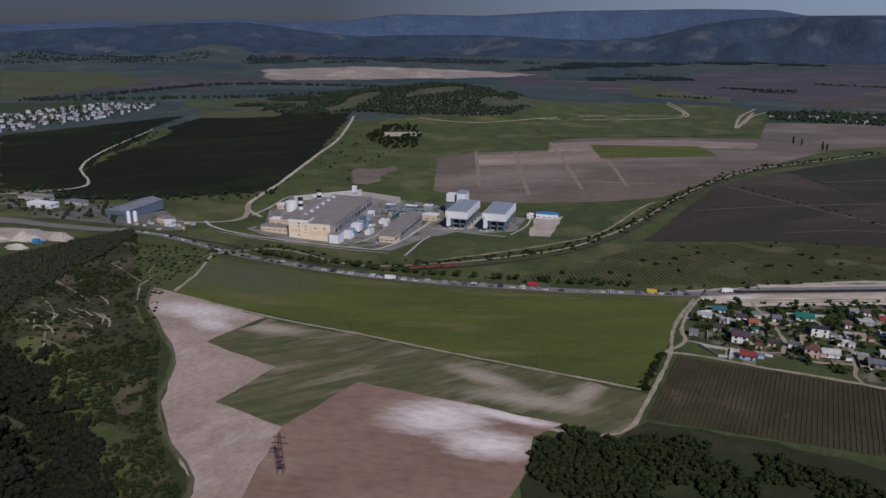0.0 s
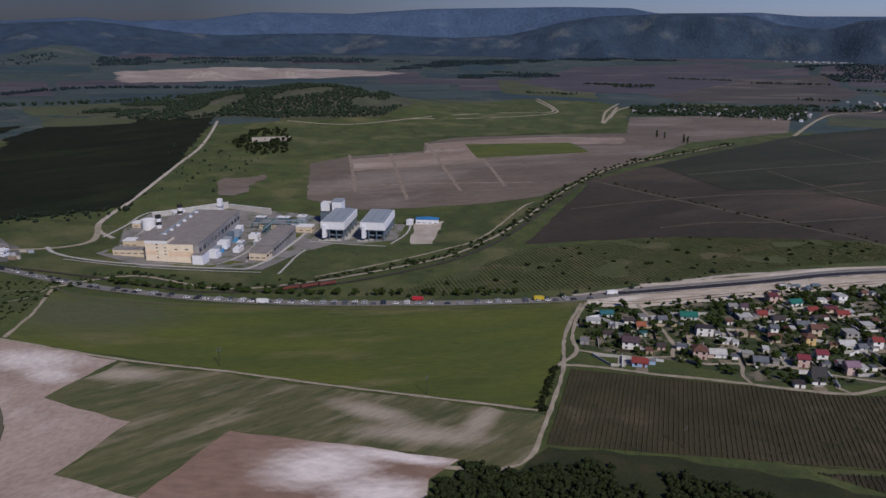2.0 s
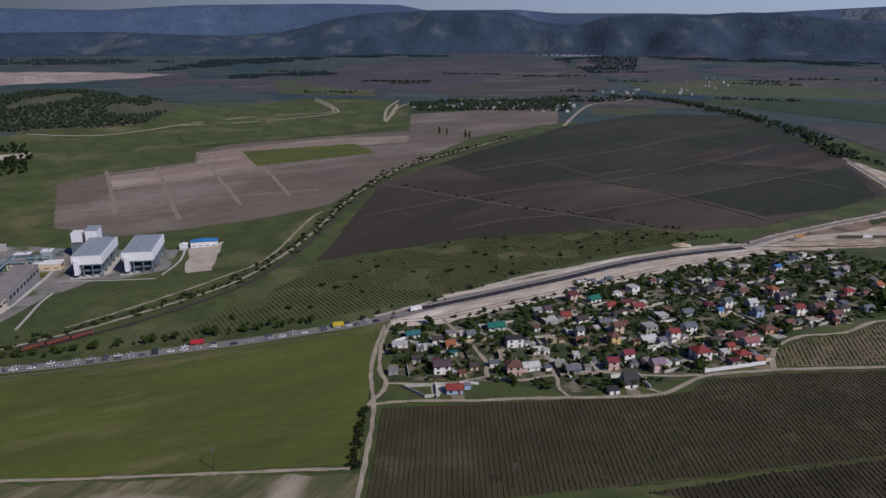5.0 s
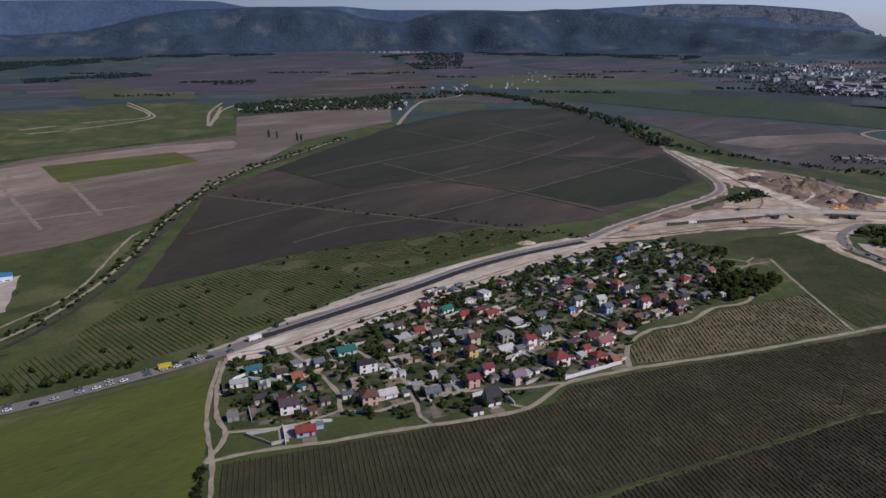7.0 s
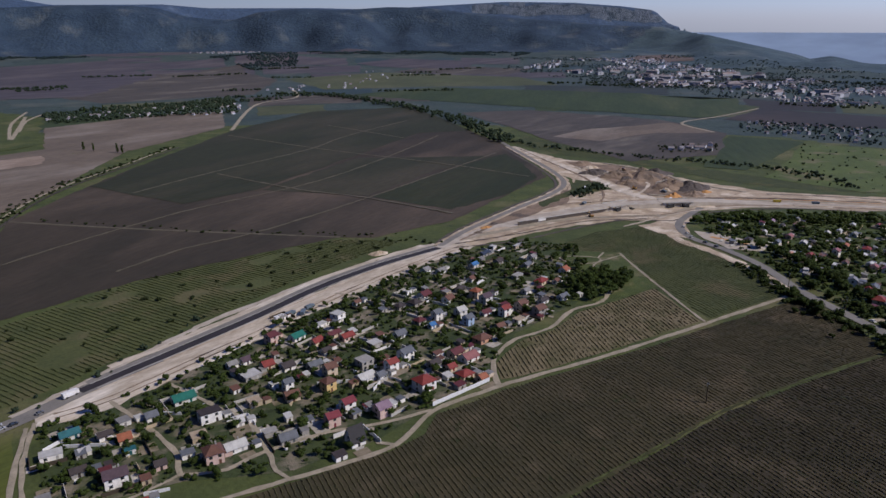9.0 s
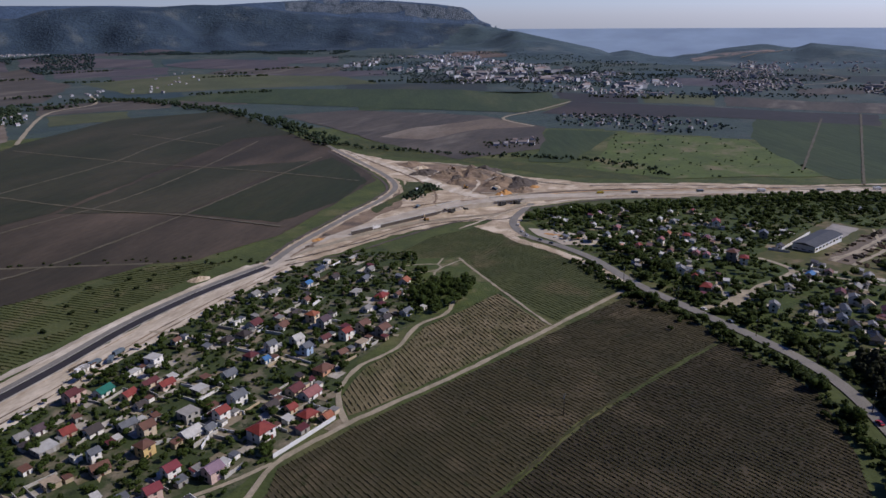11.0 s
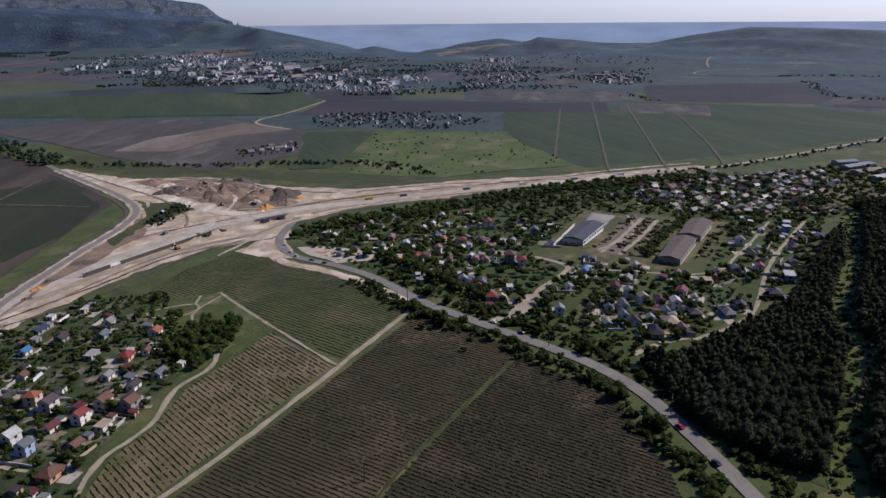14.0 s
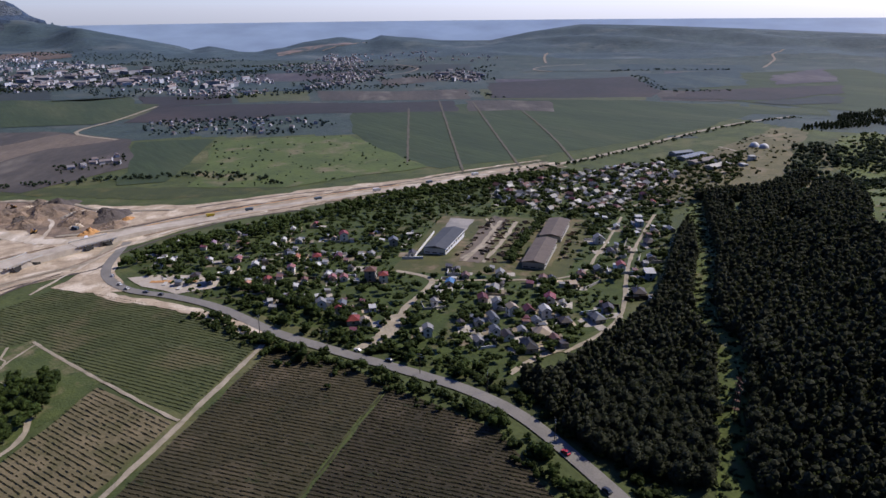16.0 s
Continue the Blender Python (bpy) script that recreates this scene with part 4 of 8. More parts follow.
house(442, 256, 6, 9, 8, 2, "gable", "magenta", "white", "houses of the village among the trees")
house(479, 291, 12, 9, 7, 1, "gable", "grey", "white", "houses of the village among the trees")
house(477, 265, 7, 9, 6, 1, "gable", "brown", "white", "houses of the village among the trees")
house(478, 260, 17, 6, 6, 1, "gable", "dark", "white", "houses of the village among the trees")
house(474, 247, 17, 10, 6, 1, "flat", "tan", "tan", "houses of the village among the trees")
house(387, 308, 23, 7, 6, 2, "gable", "grey", "white", "houses of the village among the trees")
house(406, 287, 24, 7, 6, 1, "gable", "slate", "pale", "houses of the village among the trees")
house(385, 282, 33, 8, 5, 1, "gable", "grey", "grey", "houses of the village among the trees")
house(394, 276, 30, 7, 6, 2, "gable", "slate", "white", "houses of the village among the trees")
house(394, 270, 33, 9, 7, 1, "gable", "dark", "white", "houses of the village among the trees")
house(402, 254, 26, 14, 11, 1, "hip", "tan", "beige", "houses of the village among the trees")
house(387, 258, 22, 17, 9, 1, "hip", "black", "grey", "houses of the village among the trees")
house(397, 247, 25, 8, 6, 1, "gable", "brown", "beige", "houses of the village among the trees")
house(428, 230, 33, 14, 8, 1, "hip", "slate", "grey", "houses of the village among the trees")
house(419, 245, 24, 10, 8, 1, "hip", "dark", "grey", "houses of the village among the trees")
house(442, 225, 10, 8, 7, 1, "gable", "dark", "grey", "houses of the village among the trees")
house(467, 210, 11, 13, 9, 1, "hip", "dark", "grey", "houses of the village among the trees")
house(495, 205, 11, 14, 8, 2, "flat", "pale", "blue", "houses of the village among the trees")
house(508, 222, 11, 9, 7, 2, "gable", "red", "blue", "houses of the village among the trees")
house(504, 235, 19, 9, 7, 1, "gable", "slate", "grey", "houses of the village among the trees")
house(531, 204, 6, 11, 7, 1, "gable", "grey", "grey", "houses of the village among the trees")
house(552, 220, 4, 8, 6, 1, "flat", "tan", "pink", "houses of the village among the trees")
house(544, 230, 19, 10, 6, 1, "gable", "dark", "white", "houses of the village among the trees")
house(567, 240, 18, 9, 8, 2, "gable", "grey", "white", "houses of the village among the trees")
house(568, 206, 20, 12, 8, 1, "hip", "dark", "grey", "houses of the village among the trees")
house(596, 203, 11, 11, 7, 1, "hip", "dark", "grey", "houses of the village among the trees")
house(599, 192, 19, 10, 7, 1, "gable", "slate", "grey", "houses of the village among the trees")
house(618, 214, 19, 9, 7, 2, "flat", "pale", "blue", "houses of the village among the trees")
house(643, 247, 8, 8, 5, 1, "flat", "pale", "white", "houses of the village among the trees")
house(610, 230, 16, 7, 5, 1, "gable", "pale", "white", "houses of the village among the trees")
house(593, 215, 17, 7, 4, 1, "flat", "pale", "white", "houses of the village among the trees")
house(469, 310, 15, 7, 6, 1, "gable", "brown", "grey", "houses of the village among the trees")
house(477, 318, 12, 6, 5, 1, "gable", "dark", "white", "houses of the village among the trees")
house(415, 259, 25, 7, 6, 1, "gable", "slate", "white", "houses of the village among the trees")
house(402, 264, 25, 6, 5, 1, "gable", "grey", "white", "houses of the village among the trees")
house(401, 295, 24, 6, 5, 1, "gable", "dark", "pale", "houses of the village among the trees")
house(442, 249, 5, 6, 5, 1, "gable", "grey", "white", "houses of the village among the trees")
house(492, 244, 13, 7, 6, 1, "gable", "brown", "white", "houses of the village among the trees")
house(461, 287, 9, 6, 5, 1, "gable", "dark", "pale", "houses of the village among the trees")
house(673, 359, 29, 7, 6, 1, "gable", "pale", "white", "houses of the village among the trees")
house(704, 341, 6, 7, 6, 1, "gable", "grey", "white", "houses of the village among the trees")
house(731, 304, 32, 8, 6, 1, "gable", "pale", "white", "houses of the village among the trees")
house(751, 299, 26, 8, 6, 1, "gable", "dark", "white", "houses of the village among the trees")
house(743, 279, 33, 8, 6, 1, "gable", "grey", "white", "houses of the village among the trees")
house(719, 262, 32, 8, 6, 1, "gable", "pale", "white", "houses of the village among the trees")
house(743, 253, 32, 8, 7, 1, "gable", "red", "white", "houses of the village among the trees")
house(766, 240, 22, 8, 7, 1, "gable", "slate", "white", "houses of the village among the trees")
house(790, 230, 5, 9, 7, 1, "gable", "grey", "white", "houses of the village among the trees")
house(716, 213, 27, 9, 7, 2, "gable", "maroon", "pink", "houses of the village among the trees")
house(695, 205, 10, 9, 7, 1, "gable", "red", "white", "houses of the village among the trees")
house(633, 215, 14, 9, 7, 2, "flat", "pale", "blue", "houses of the village among the trees")
house(795, 199, 25, 9, 7, 1, "gable", "pale", "white", "houses of the village among the trees")
house(829, 221, 21, 8, 6, 1, "gable", "pale", "white", "houses of the village among the trees")
house(736, 204, 17, 8, 6, 1, "gable", "dark", "white", "houses of the village among the trees")
house(694, 192, 33, 8, 6, 1, "gable", "brown", "white", "houses of the village among the trees")
house(702, 181, 23, 7, 6, 1, "gable", "grey", "white", "houses of the village among the trees")
house(808, 259, 15, 8, 6, 1, "gable", "slate", "white", "houses of the village among the trees")
house(850, 244, 13, 8, 6, 1, "gable", "pale", "white", "houses of the village among the trees")
house(782, 278, 31, 7, 6, 1, "gable", "pale", "white", "houses of the village among the trees")
house(897, 106, 19, 10, 9, 2, "flat", "pale", "white", "houses of the village among the trees")
house(867, 117, 28, 12, 7, 1, "flat", "pale", "white", "houses of the village among the trees")
house(883, 143, 16, 10, 8, 1, "gable", "slate", "white", "houses of the village among the trees")
house(830, 183, 11, 10, 6, 1, "gable", "pale", "white", "houses of the village among the trees")

# denser houses at the far end of the wooded village
rnd_far = random.Random(8)
END = [(640, 250), (665, 330), (740, 350), (830, 270), (900, 205), (850, 190), (790, 185), (700, 222)]
tries = 0
while tries < 900:
    tries += 1
    x, y = rnd_far.uniform(640, 900), rnd_far.uniform(185, 350)
    ring = [((END[i][0] - x) * (END[i - 1][1] - y) - (END[i][1] - y) * (END[i - 1][0] - x)) for i in range(len(END))]
    if (max(ring) > 0) and (min(ring) < 0) or any(math.hypot(x - a, y - b) < 11 for a, b, c in HOMES):
        continue
    house(x, y, rnd_far.choice((-38, 52, -30, 60)) + rnd_far.uniform(-6, 6), rnd_far.uniform(8, 12), rnd_far.uniform(7, 9), 1, rnd_far.choice(("gable", "gable", "hip")), rnd_far.choice(("grey", "slate", "pale", "brown", "grey", "maroon")), rnd_far.choice(("white", "pale", "grey", "beige")), "houses of the village among the trees")

# ---- vegetation ----
rnd_green = np.random.RandomState(5)


def inside(x, y, poly):
    hit = False
    for (x0, y0), (x1, y1) in zip(poly, poly[1:] + poly[:1]):
        if (y0 > y) != (y1 > y) and x < (x1 - x0) * (y - y0) / (y1 - y0) + x0:
            hit = not hit
    return hit


def near_line(x, y, line, gap):
    for (x0, y0), (x1, y1) in zip(line, line[1:]):
        dx, dy = x1 - x0, y1 - y0
        t = min(1, max(0, ((x - x0) * dx + (y - y0) * dy) / (dx * dx + dy * dy + 1e-9)))
        if math.hypot(x - x0 - t * dx, y - y0 - t * dy) < gap:
            return True
    return False


ICO = bmesh.new()
bmesh.ops.create_icosphere(ICO, subdivisions=1, radius=1.0)
ICO_V = np.array([v.co[:] for v in ICO.verts])
ICO_F = np.array([[v.index for v in f.verts] for f in ICO.faces])
ICO.free()


def leaf_cloud(lobes, count, size, rs):
    """A crown: uneven solid lobes (x, y, z, radius across, radius up) with many small leafy facets over them. Gives vertices, triangles, quads."""
    out, tri = [], []
    for k, (x, y, z, r, u) in enumerate(lobes):
        v = ICO_V * rs.uniform(0.72, 1.02, (len(ICO_V), 1)) * (r, r, u) + (x, y, z)
        tri.append(ICO_F + k * len(ICO_V))
        out.append(v)
    n0 = len(lobes) * len(ICO_V)
    weight = np.array([l[3] ** 2 for l in lobes])
    pick = rs.choice(len(lobes), count, p=weight / weight.sum())
    L = np.array(lobes)[pick]
    n = rs.normal(size=(count, 3))
    n /= np.linalg.norm(n, axis=1)[:, None]
    n[:, 2] = np.where(n[:, 2] < -0.5, -n[:, 2], n[:, 2])
    c = L[:, :3] + n * L[:, [3, 3, 4]] * rs.uniform(0.85, 1.12, (count, 1))
    d = n + rs.normal(size=(count, 3)) * 0.3
    d /= np.linalg.norm(d, axis=1)[:, None]
    a = np.cross(d, rs.normal(size=(count, 3)))
    a /= np.linalg.norm(a, axis=1)[:, None]
    b = np.cross(d, a)
    s = size * rs.uniform(0.6, 1.3, (count, 1))
    quad = np.stack((c + a * s, c + b * s * 0.8, c - a * s * rs.uniform(0.6, 1, (count, 1)), c - b * s * rs.uniform(0.5, 1, (count, 1))), 1).reshape(-1, 3)
    out.append(quad)
    return np.concatenate(out), np.concatenate(tri), n0 + np.arange(count * 4).reshape(-1, 4)


def crown_lobes(kind, rs):
    if kind == "pine":
        return [(rs.normal() * 0.03, rs.normal() * 0.03, 0.26 + 0.165 * i, (0.29, 0.32, 0.27, 0.18)[i] * rs.uniform(0.85, 1.15), 0.19) for i in range(4)]
    if kind == "poplar":
        return [(rs.normal() * 0.03, rs.normal() * 0.03, 0.25 + 0.17 * i, 0.13 - 0.012 * abs(i - 1), 0.15) for i in range(5)]
    if kind == "bush":
        return [(rs.normal() * 0.3, rs.normal() * 0.3, 0.28 + rs.uniform(0, 0.25), rs.uniform(0.25, 0.42), 0.32) for _ in range(4)]
    if kind == "far":
        return [(rs.normal() * 0.2, rs.normal() * 0.2, 0.5 + rs.uniform(-0.1, 0.15), rs.uniform(0.28, 0.42), 0.4) for _ in range(2)]
    return [(rs.normal() * 0.2, rs.normal() * 0.2, 0.55 + rs.uniform(-0.16, 0.2), rs.uniform(0.2, 0.33), 0.25) for _ in range(6)]


def cloud_mesh(name, kind, count, size, material, seed):
    rs = np.random.RandomState(seed)
    v, t, q = leaf_cloud(crown_lobes(kind, rs), count, size, rs)
    me = bpy.data.meshes.new(name)
    me.from_pydata(v.tolist(), [], t.tolist() + q.tolist())
    me.materials.append(material)
    return me


def trunk_mesh(seed):
    rs = np.random.RandomState(seed)
    bm = bmesh.new()

    def limb(p, q, r0, r1):
        p, q = Vector(p), Vector(q)
        side = (q - p).orthogonal().normalized()
        up = (q - p).normalized()
        ring = []
        for c, r in ((p, r0), (q, r1)):
            ring.append([bm.verts.new(c + (Matrix.Rotation(k * math.tau / 5, 3, up) @ side) * r) for k in range(5)])
        for k in range(5):
            bm.faces.new((ring[0][k], ring[0][(k + 1) % 5], ring[1][(k + 1) % 5], ring[1][k]))
    limb((0, 0, -0.05), (0, 0, 0.4), 0.035, 0.024)
    for k in range(4):
        a = k * 1.6 + rs.uniform(0, 1)
        limb((0, 0, 0.3 + 0.03 * k), (math.cos(a) * 0.24, math.sin(a) * 0.24, 0.62), 0.016, 0.006)
    me = bpy.data.meshes.new("trunk")
    bm.to_mesh(me)
    bm.free()
    me.materials.append(M_BARK)
    return me


def tree_model(kind, count, size, material, label, category, seed):
    base = new(category)
    tagged(base, label, category)
    for nm, me in (("trunk", trunk_mesh(seed)), ("crown", cloud_mesh("crown", kind, count, size, material, seed + 50))):
        o = new(nm, me)
        o.parent = base
    return base


MODELS = {
    "broad": [tree_model("broad", 260, 0.05, M_LEAF, w, "tree", 20 + i) for i, w in enumerate(("round dark green garden tree", "spreading leafy green tree", "bushy green fruit tree"))],
    "pine": [tree_model("pine", 320, 0.045, M_PINE, w, "pine", 30 + i) for i, w in enumerate(("dark slender pine in a dense wood", "broad dark pine in a dense wood", "dark green pine with a ragged crown"))],
    "poplar": [tree_model("poplar", 130, 0.06, M_LEAF, "tall narrow green poplar", "tree", 40)],
    "bush": [tree_model("bush", 90, 0.08, M_SCRUB, "low dark green bush", "bush", 45)]}


def plant(kind, x, y, tall, group, first={}):
    models = MODELS[kind]
    src = models[rnd_green.randint(len(models))]
    wide = tall * rnd_green.uniform(0.85, 1.25)
    m = pose(x, y, high(x, y), 0, 0, rnd_green.uniform(0, 360)) @ Matrix.Diagonal((wide, wide, tall, 1))
    if not src.get("group"):
        src["group"] = group
        src.matrix_basis = m
        return src
    o = copy_thing(src, Matrix.Identity(4))
    o.matrix_basis = m
    o["group"] = group
    return o


def scatter(poly, count, gap, avoid=lambda x, y: False, tries=40):
    xs, ys = [p[0] for p in poly], [p[1] for p in poly]
    out, cells = [], {}
    for _ in range(count * tries):
        if len(out) >= count:
            break
        x, y = rnd_green.uniform(min(xs), max(xs)), rnd_green.uniform(min(ys), max(ys))
        k = (int(x // gap), int(y // gap))
        if not inside(x, y, poly) or avoid(x, y):
            continue
        if any(math.hypot(x - q[0], y - q[1]) < gap for i in (-1, 0, 1) for j in (-1, 0, 1) for q in cells.get((k[0] + i, k[1] + j), ())):
            continue
        cells.setdefault(k, []).append((x, y))
        out.append((x, y))
    return out


def thicket(name, spots, kind, count, size, material, tall, label, category="undergrowth"):
    """Plants too many to count, joined: spots of (x, y), heights drawn between the two values of tall."""
    if not spots:
        return None
    kinds = []
    for i in range(6):
        rs = np.random.RandomState(70 + i)
        kinds.append(leaf_cloud(crown_lobes(kind, rs), count, size, rs))
    vs, tris, quads, base = [], [], [], 0
    for x, y in spots:
        t = rnd_green.uniform(*tall)
        w = t * rnd_green.uniform(0.9, 1.4) * (0.78 if kind == "pine" else 1.0)
        a = rnd_green.uniform(0, math.tau)
        v, tri, quad = kinds[rnd_green.randint(6)]
        tris.append(tri + base)
        quads.append(quad + base)
        base += len(v)
        c, s = math.cos(a) * w, math.sin(a) * w
        vs.append(np.stack((v[:, 0] * c - v[:, 1] * s + x, v[:, 0] * s + v[:, 1] * c + y, v[:, 2] * t + high(x, y)), 1))
    ob = mesh_ob(name, np.concatenate(vs).tolist(), np.concatenate(tris).tolist() + np.concatenate(quads).tolist(), material)
    return tagged(ob, label, category, kind="stuff")


def along(line, step, spread, lo=0.0, hi=1.0):
    g = glide(line, step)
    out = []
    for q in g[int(len(g) * lo):max(1, int(len(g) * hi))]:
        out.append((q.x + rnd_green.normal() * spread, q.y + rnd_green.normal() * spread))
    return out


VILLAGE = [(-25, 460), (5, 466), (60, 492), (130, 524), (230, 566), (300, 572), (330, 540), (285, 458), (250, 442), (190, 425), (165, 398), (125, 384), (95, 372), (60, 370), (22, 385), (-25, 390)]
VILLAGE_E = [(451, 535), (503, 524), (547, 483), (614, 453), (670, 421), (744, 360), (818, 288), (919, 178), (937, 104), (800, 130), (665, 190), (507, 197), (433, 220), (356, 261), (352, 285), (365, 320), (384, 380), (415, 460)]
YARD = [(468, 358), (613, 365), (629, 245), (487, 253)]
FOREST = [(354, 258), (365, 238), (399, 226), (422, 213), (442, 201), (495, 195), (569, 188), (655, 175), (711, 169), (758, 114), (858, 79), (970, 46), (1053, 20), (1100, -40), (1000, -90), (860, -40), (740, 0), (560, 10), (480, 20), (300, 50), (296, 110), (300, 150), (304, 205), (322, 232)]
UPSLOPE = [(1035, 68), (989, 45), (1048, -10), (960, -30), (869, 10), (746, 36), (700, 60), (781, 74), (863, 84)]
GLADE = [(500, 78), (540, 84), (598, 68), (680, 60), (760, 44), (879, 28), (1000, 6), (1040, -6), (1110, -60), (1000, -80), (880, -30), (740, 10), (600, 30), (520, 50)]
CREST = [(1060, 30), (1124, 22), (1189, -34), (1310, -60), (1400, -150), (1260, -150), (1180, -90), (1120, -20)]
RIDE = [(690, 171), (622, 173), (560, 172), (522, 172), (459, 178), (418, 177), (392, 169), (341, 173), (300, 174), (250, 176)]
EAST_ROAD = [(415, 508), (408, 468), (397, 431), (374, 385), (361, 345), (349, 300), (341, 274), (328, 250), (306, 226), (283, 204), (255, 180), (200, 140)]
LANES = [[(4, 467), (20, 419), (23, 402), (22, 390), (38, 384), (53, 388), (80, 388), (125, 381)], [(30, 470), (45, 435), (54, 414), (55, 389), (54, 373)],
         [(368, 335), (394, 327), (415, 330), (460, 328), (472, 355)], [(387, 241), (432, 219), (501, 218), (558, 215), (656, 203)], [(460, 328), (487, 253), (541, 238), (647, 228)]]


def occupied(x, y, extra=0.0):
    return any(math.hypot(x - a, y - b) < r + extra for a, b, r in HOMES) or any(near_line(x, y, l, 3.0) for l in LANES) or near_line(x, y, EAST_ROAD, 6)


M_GARDEN = mat("garden_ground", (0.048, 0.066, 0.024), (0.032, 0.048, 0.018), 9, 1.2, bump=0.2, c=(0.19, 0.165, 0.125), csize=18, camt=0.5, spots=((0.022, 0.034, 0.014), 5, 0.6))
M_GARDENE = mat("lush_garden_ground", (0.056, 0.080, 0.019), (0.036, 0.054, 0.014), 9, 1.2, bump=0.2, c=(0.105, 0.098, 0.050), csize=16, camt=0.26, spots=((0.026, 0.042, 0.013), 5, 0.5))
M_RIDE = mat("fresh_ride_grass", (0.090, 0.118, 0.028), (0.062, 0.086, 0.022), 7, 1.2, bump=0.2, c=(0.13, 0.12, 0.05), csize=14, camt=0.3, spots=((0.036, 0.052, 0.016), 5, 0.42))
M_VERGE = mat("lush_grass", (0.056, 0.068, 0.022), (0.038, 0.050, 0.018), 12, 1.5, bump=0.2, c=(0.085, 0.085, 0.03), csize=30, camt=0.3, spots=((0.024, 0.036, 0.012), 4, 0.5))
M_YARDDRY = mat("dry_meadow_grass", (0.135, 0.118, 0.062), (0.098, 0.092, 0.046), 14, 1.6, bump=0.2, c=(0.075, 0.082, 0.034), csize=28, camt=0.42)
M_OLIVE = mat("olive_grass", (0.062, 0.066, 0.022), (0.044, 0.048, 0.018), 6, 1.2, c=(0.07, 0.058, 0.034), csize=9, camt=0.5)
field("garden_ground", VILLAGE, M_GARDEN, 0.08, "gardens and yards between the village houses", "gardens", cell=30)
field("garden_ground", VILLAGE_E, M_GARDENE, 0.08, "green gardens of the wooded village", "gardens", cell=15)
field("verge", [(300, 530), (319, 524), (343, 506), (312, 438), (267, 437), (251, 451), (273, 471)], mat("worn_mound_grass", (0.074, 0.096, 0.026), (0.050, 0.070, 0.020), 8, 1.2, bump=0.25, c=(0.16, 0.14, 0.08), csize=13, camt=0.3, spots=((0.032, 0.048, 0.015), 5, 0.42)), 0.16, "grassy mound with worn earth paths", "grass", edge=2)
field("verge", [(345, 230), (356, 261), (352, 285), (340, 268), (322, 236), (300, 212), (296, 180), (320, 200)], M_VERGE, 0.16, "lush roadside grass below the pine wood", "grass", edge=2, cell=10)
for pts in ([(298, 508), (300, 520), (312, 516), (322, 505), (316, 497), (304, 500), (298, 508)], [(285, 452), (296, 470), (305, 490), (316, 497), (338, 500)], [(322, 505), (333, 512)]):
    ribbon("track", pts, 1.4, M_TRACK, 0.3, "worn earth path over the grassy mound", "track", wobble=0.3)
ribbon("verge", RIDE, 13, M_RIDE, 0.25, "grassy ride cut through the pine wood", "grass", wobble=2)
ribbon("verge", [(60, 297), (120, 302.7), (176, 307.7), (230, 314.7), (290, 312.7), (337, 310)], 1.1, mat("olive_weeds", (0.050, 0.052, 0.019), (0.034, 0.038, 0.014), 4, 0.8, c=(0.062, 0.056, 0.028), csize=8, camt=0.4), 0.2, "olive green strip across the vineyard", "grass", wobble=0.8)

G1, G2, G3 = "trees of the village by the highway", "trees of the village among the trees", "trees along the country road"
for x, y in scatter(VILLAGE, 165, 4.8, lambda x, y: occupied(x, y, -0.8)):
    plant("broad", x, y, rnd_green.uniform(2.8, 5.6), G1)
for x, y in scatter([(262, 440), (270, 470), (300, 480), (312, 460), (290, 445)], 34, 5.0):
    plant("broad", x, y, rnd_green.uniform(5, 8), G1)
EDGE_E = [(446, 536), (470, 546), (512, 536), (560, 500), (622, 466), (682, 434), (752, 374), (826, 300), (812, 280), (740, 350), (664, 412), (608, 446), (544, 476), (500, 517)]
thicket("garden_trees", scatter(EDGE_E, 330, 3.6), "broad", 70, 0.08, M_LEAF, (3.5, 7.0), "belt of dense trees between village and road works", "trees")
field("verge", [(446, 540), (470, 551), (516, 541), (566, 505), (626, 471), (690, 437), (758, 378), (832, 303), (820, 290), (700, 400), (560, 490), (500, 520)], M_GARDENE, 0.12, "weedy strip between village and road works", "grass", edge=2)
thicket("garden_trees", scatter(VILLAGE_E, 900, 4.6, lambda x, y: occupied(x, y, -0.8) or inside(x, y, YARD)), "broad", 74, 0.085, M_LEAF, (2.8, 6.6), "dense green trees between the village houses", "trees")
for x, y in along([(374, 392), (361, 352), (349, 307), (341, 280), (328, 256), (300, 228), (270, 205)], 4.5, 2.0):
    x = x - 10 if rnd_green.rand() < 0.6 else x + 10
    if not near_line(x, y, EAST_ROAD, 7.0):
        plant("broad", x, y, rnd_green.uniform(4, 7), G3)
for x, y in along([(424, 462), (414, 425), (398, 388), (383, 355)], 3.2, 2.5):
    plant("broad", x + 8, y, rnd_green.uniform(4.5, 7.5), G3)
for x, y in along([(-330, 404), (-291, 412), (-266, 420), (-229, 428), (-192, 438), (-168, 445), (-120, 456), (-75, 468)], 2.6, 2.2):
    plant("broad", x, y + 6, rnd_green.uniform(1.8, 5.5), "trees along the highway")
STRIPS = [[(560, 134), (585, 122), (610, 112)], [(640, 112), (687, 92), (730, 82)], [(720, 88), (761, 70), (800, 58)], [(810, 62), (850, 42), (900, 34), (976, 27)]]
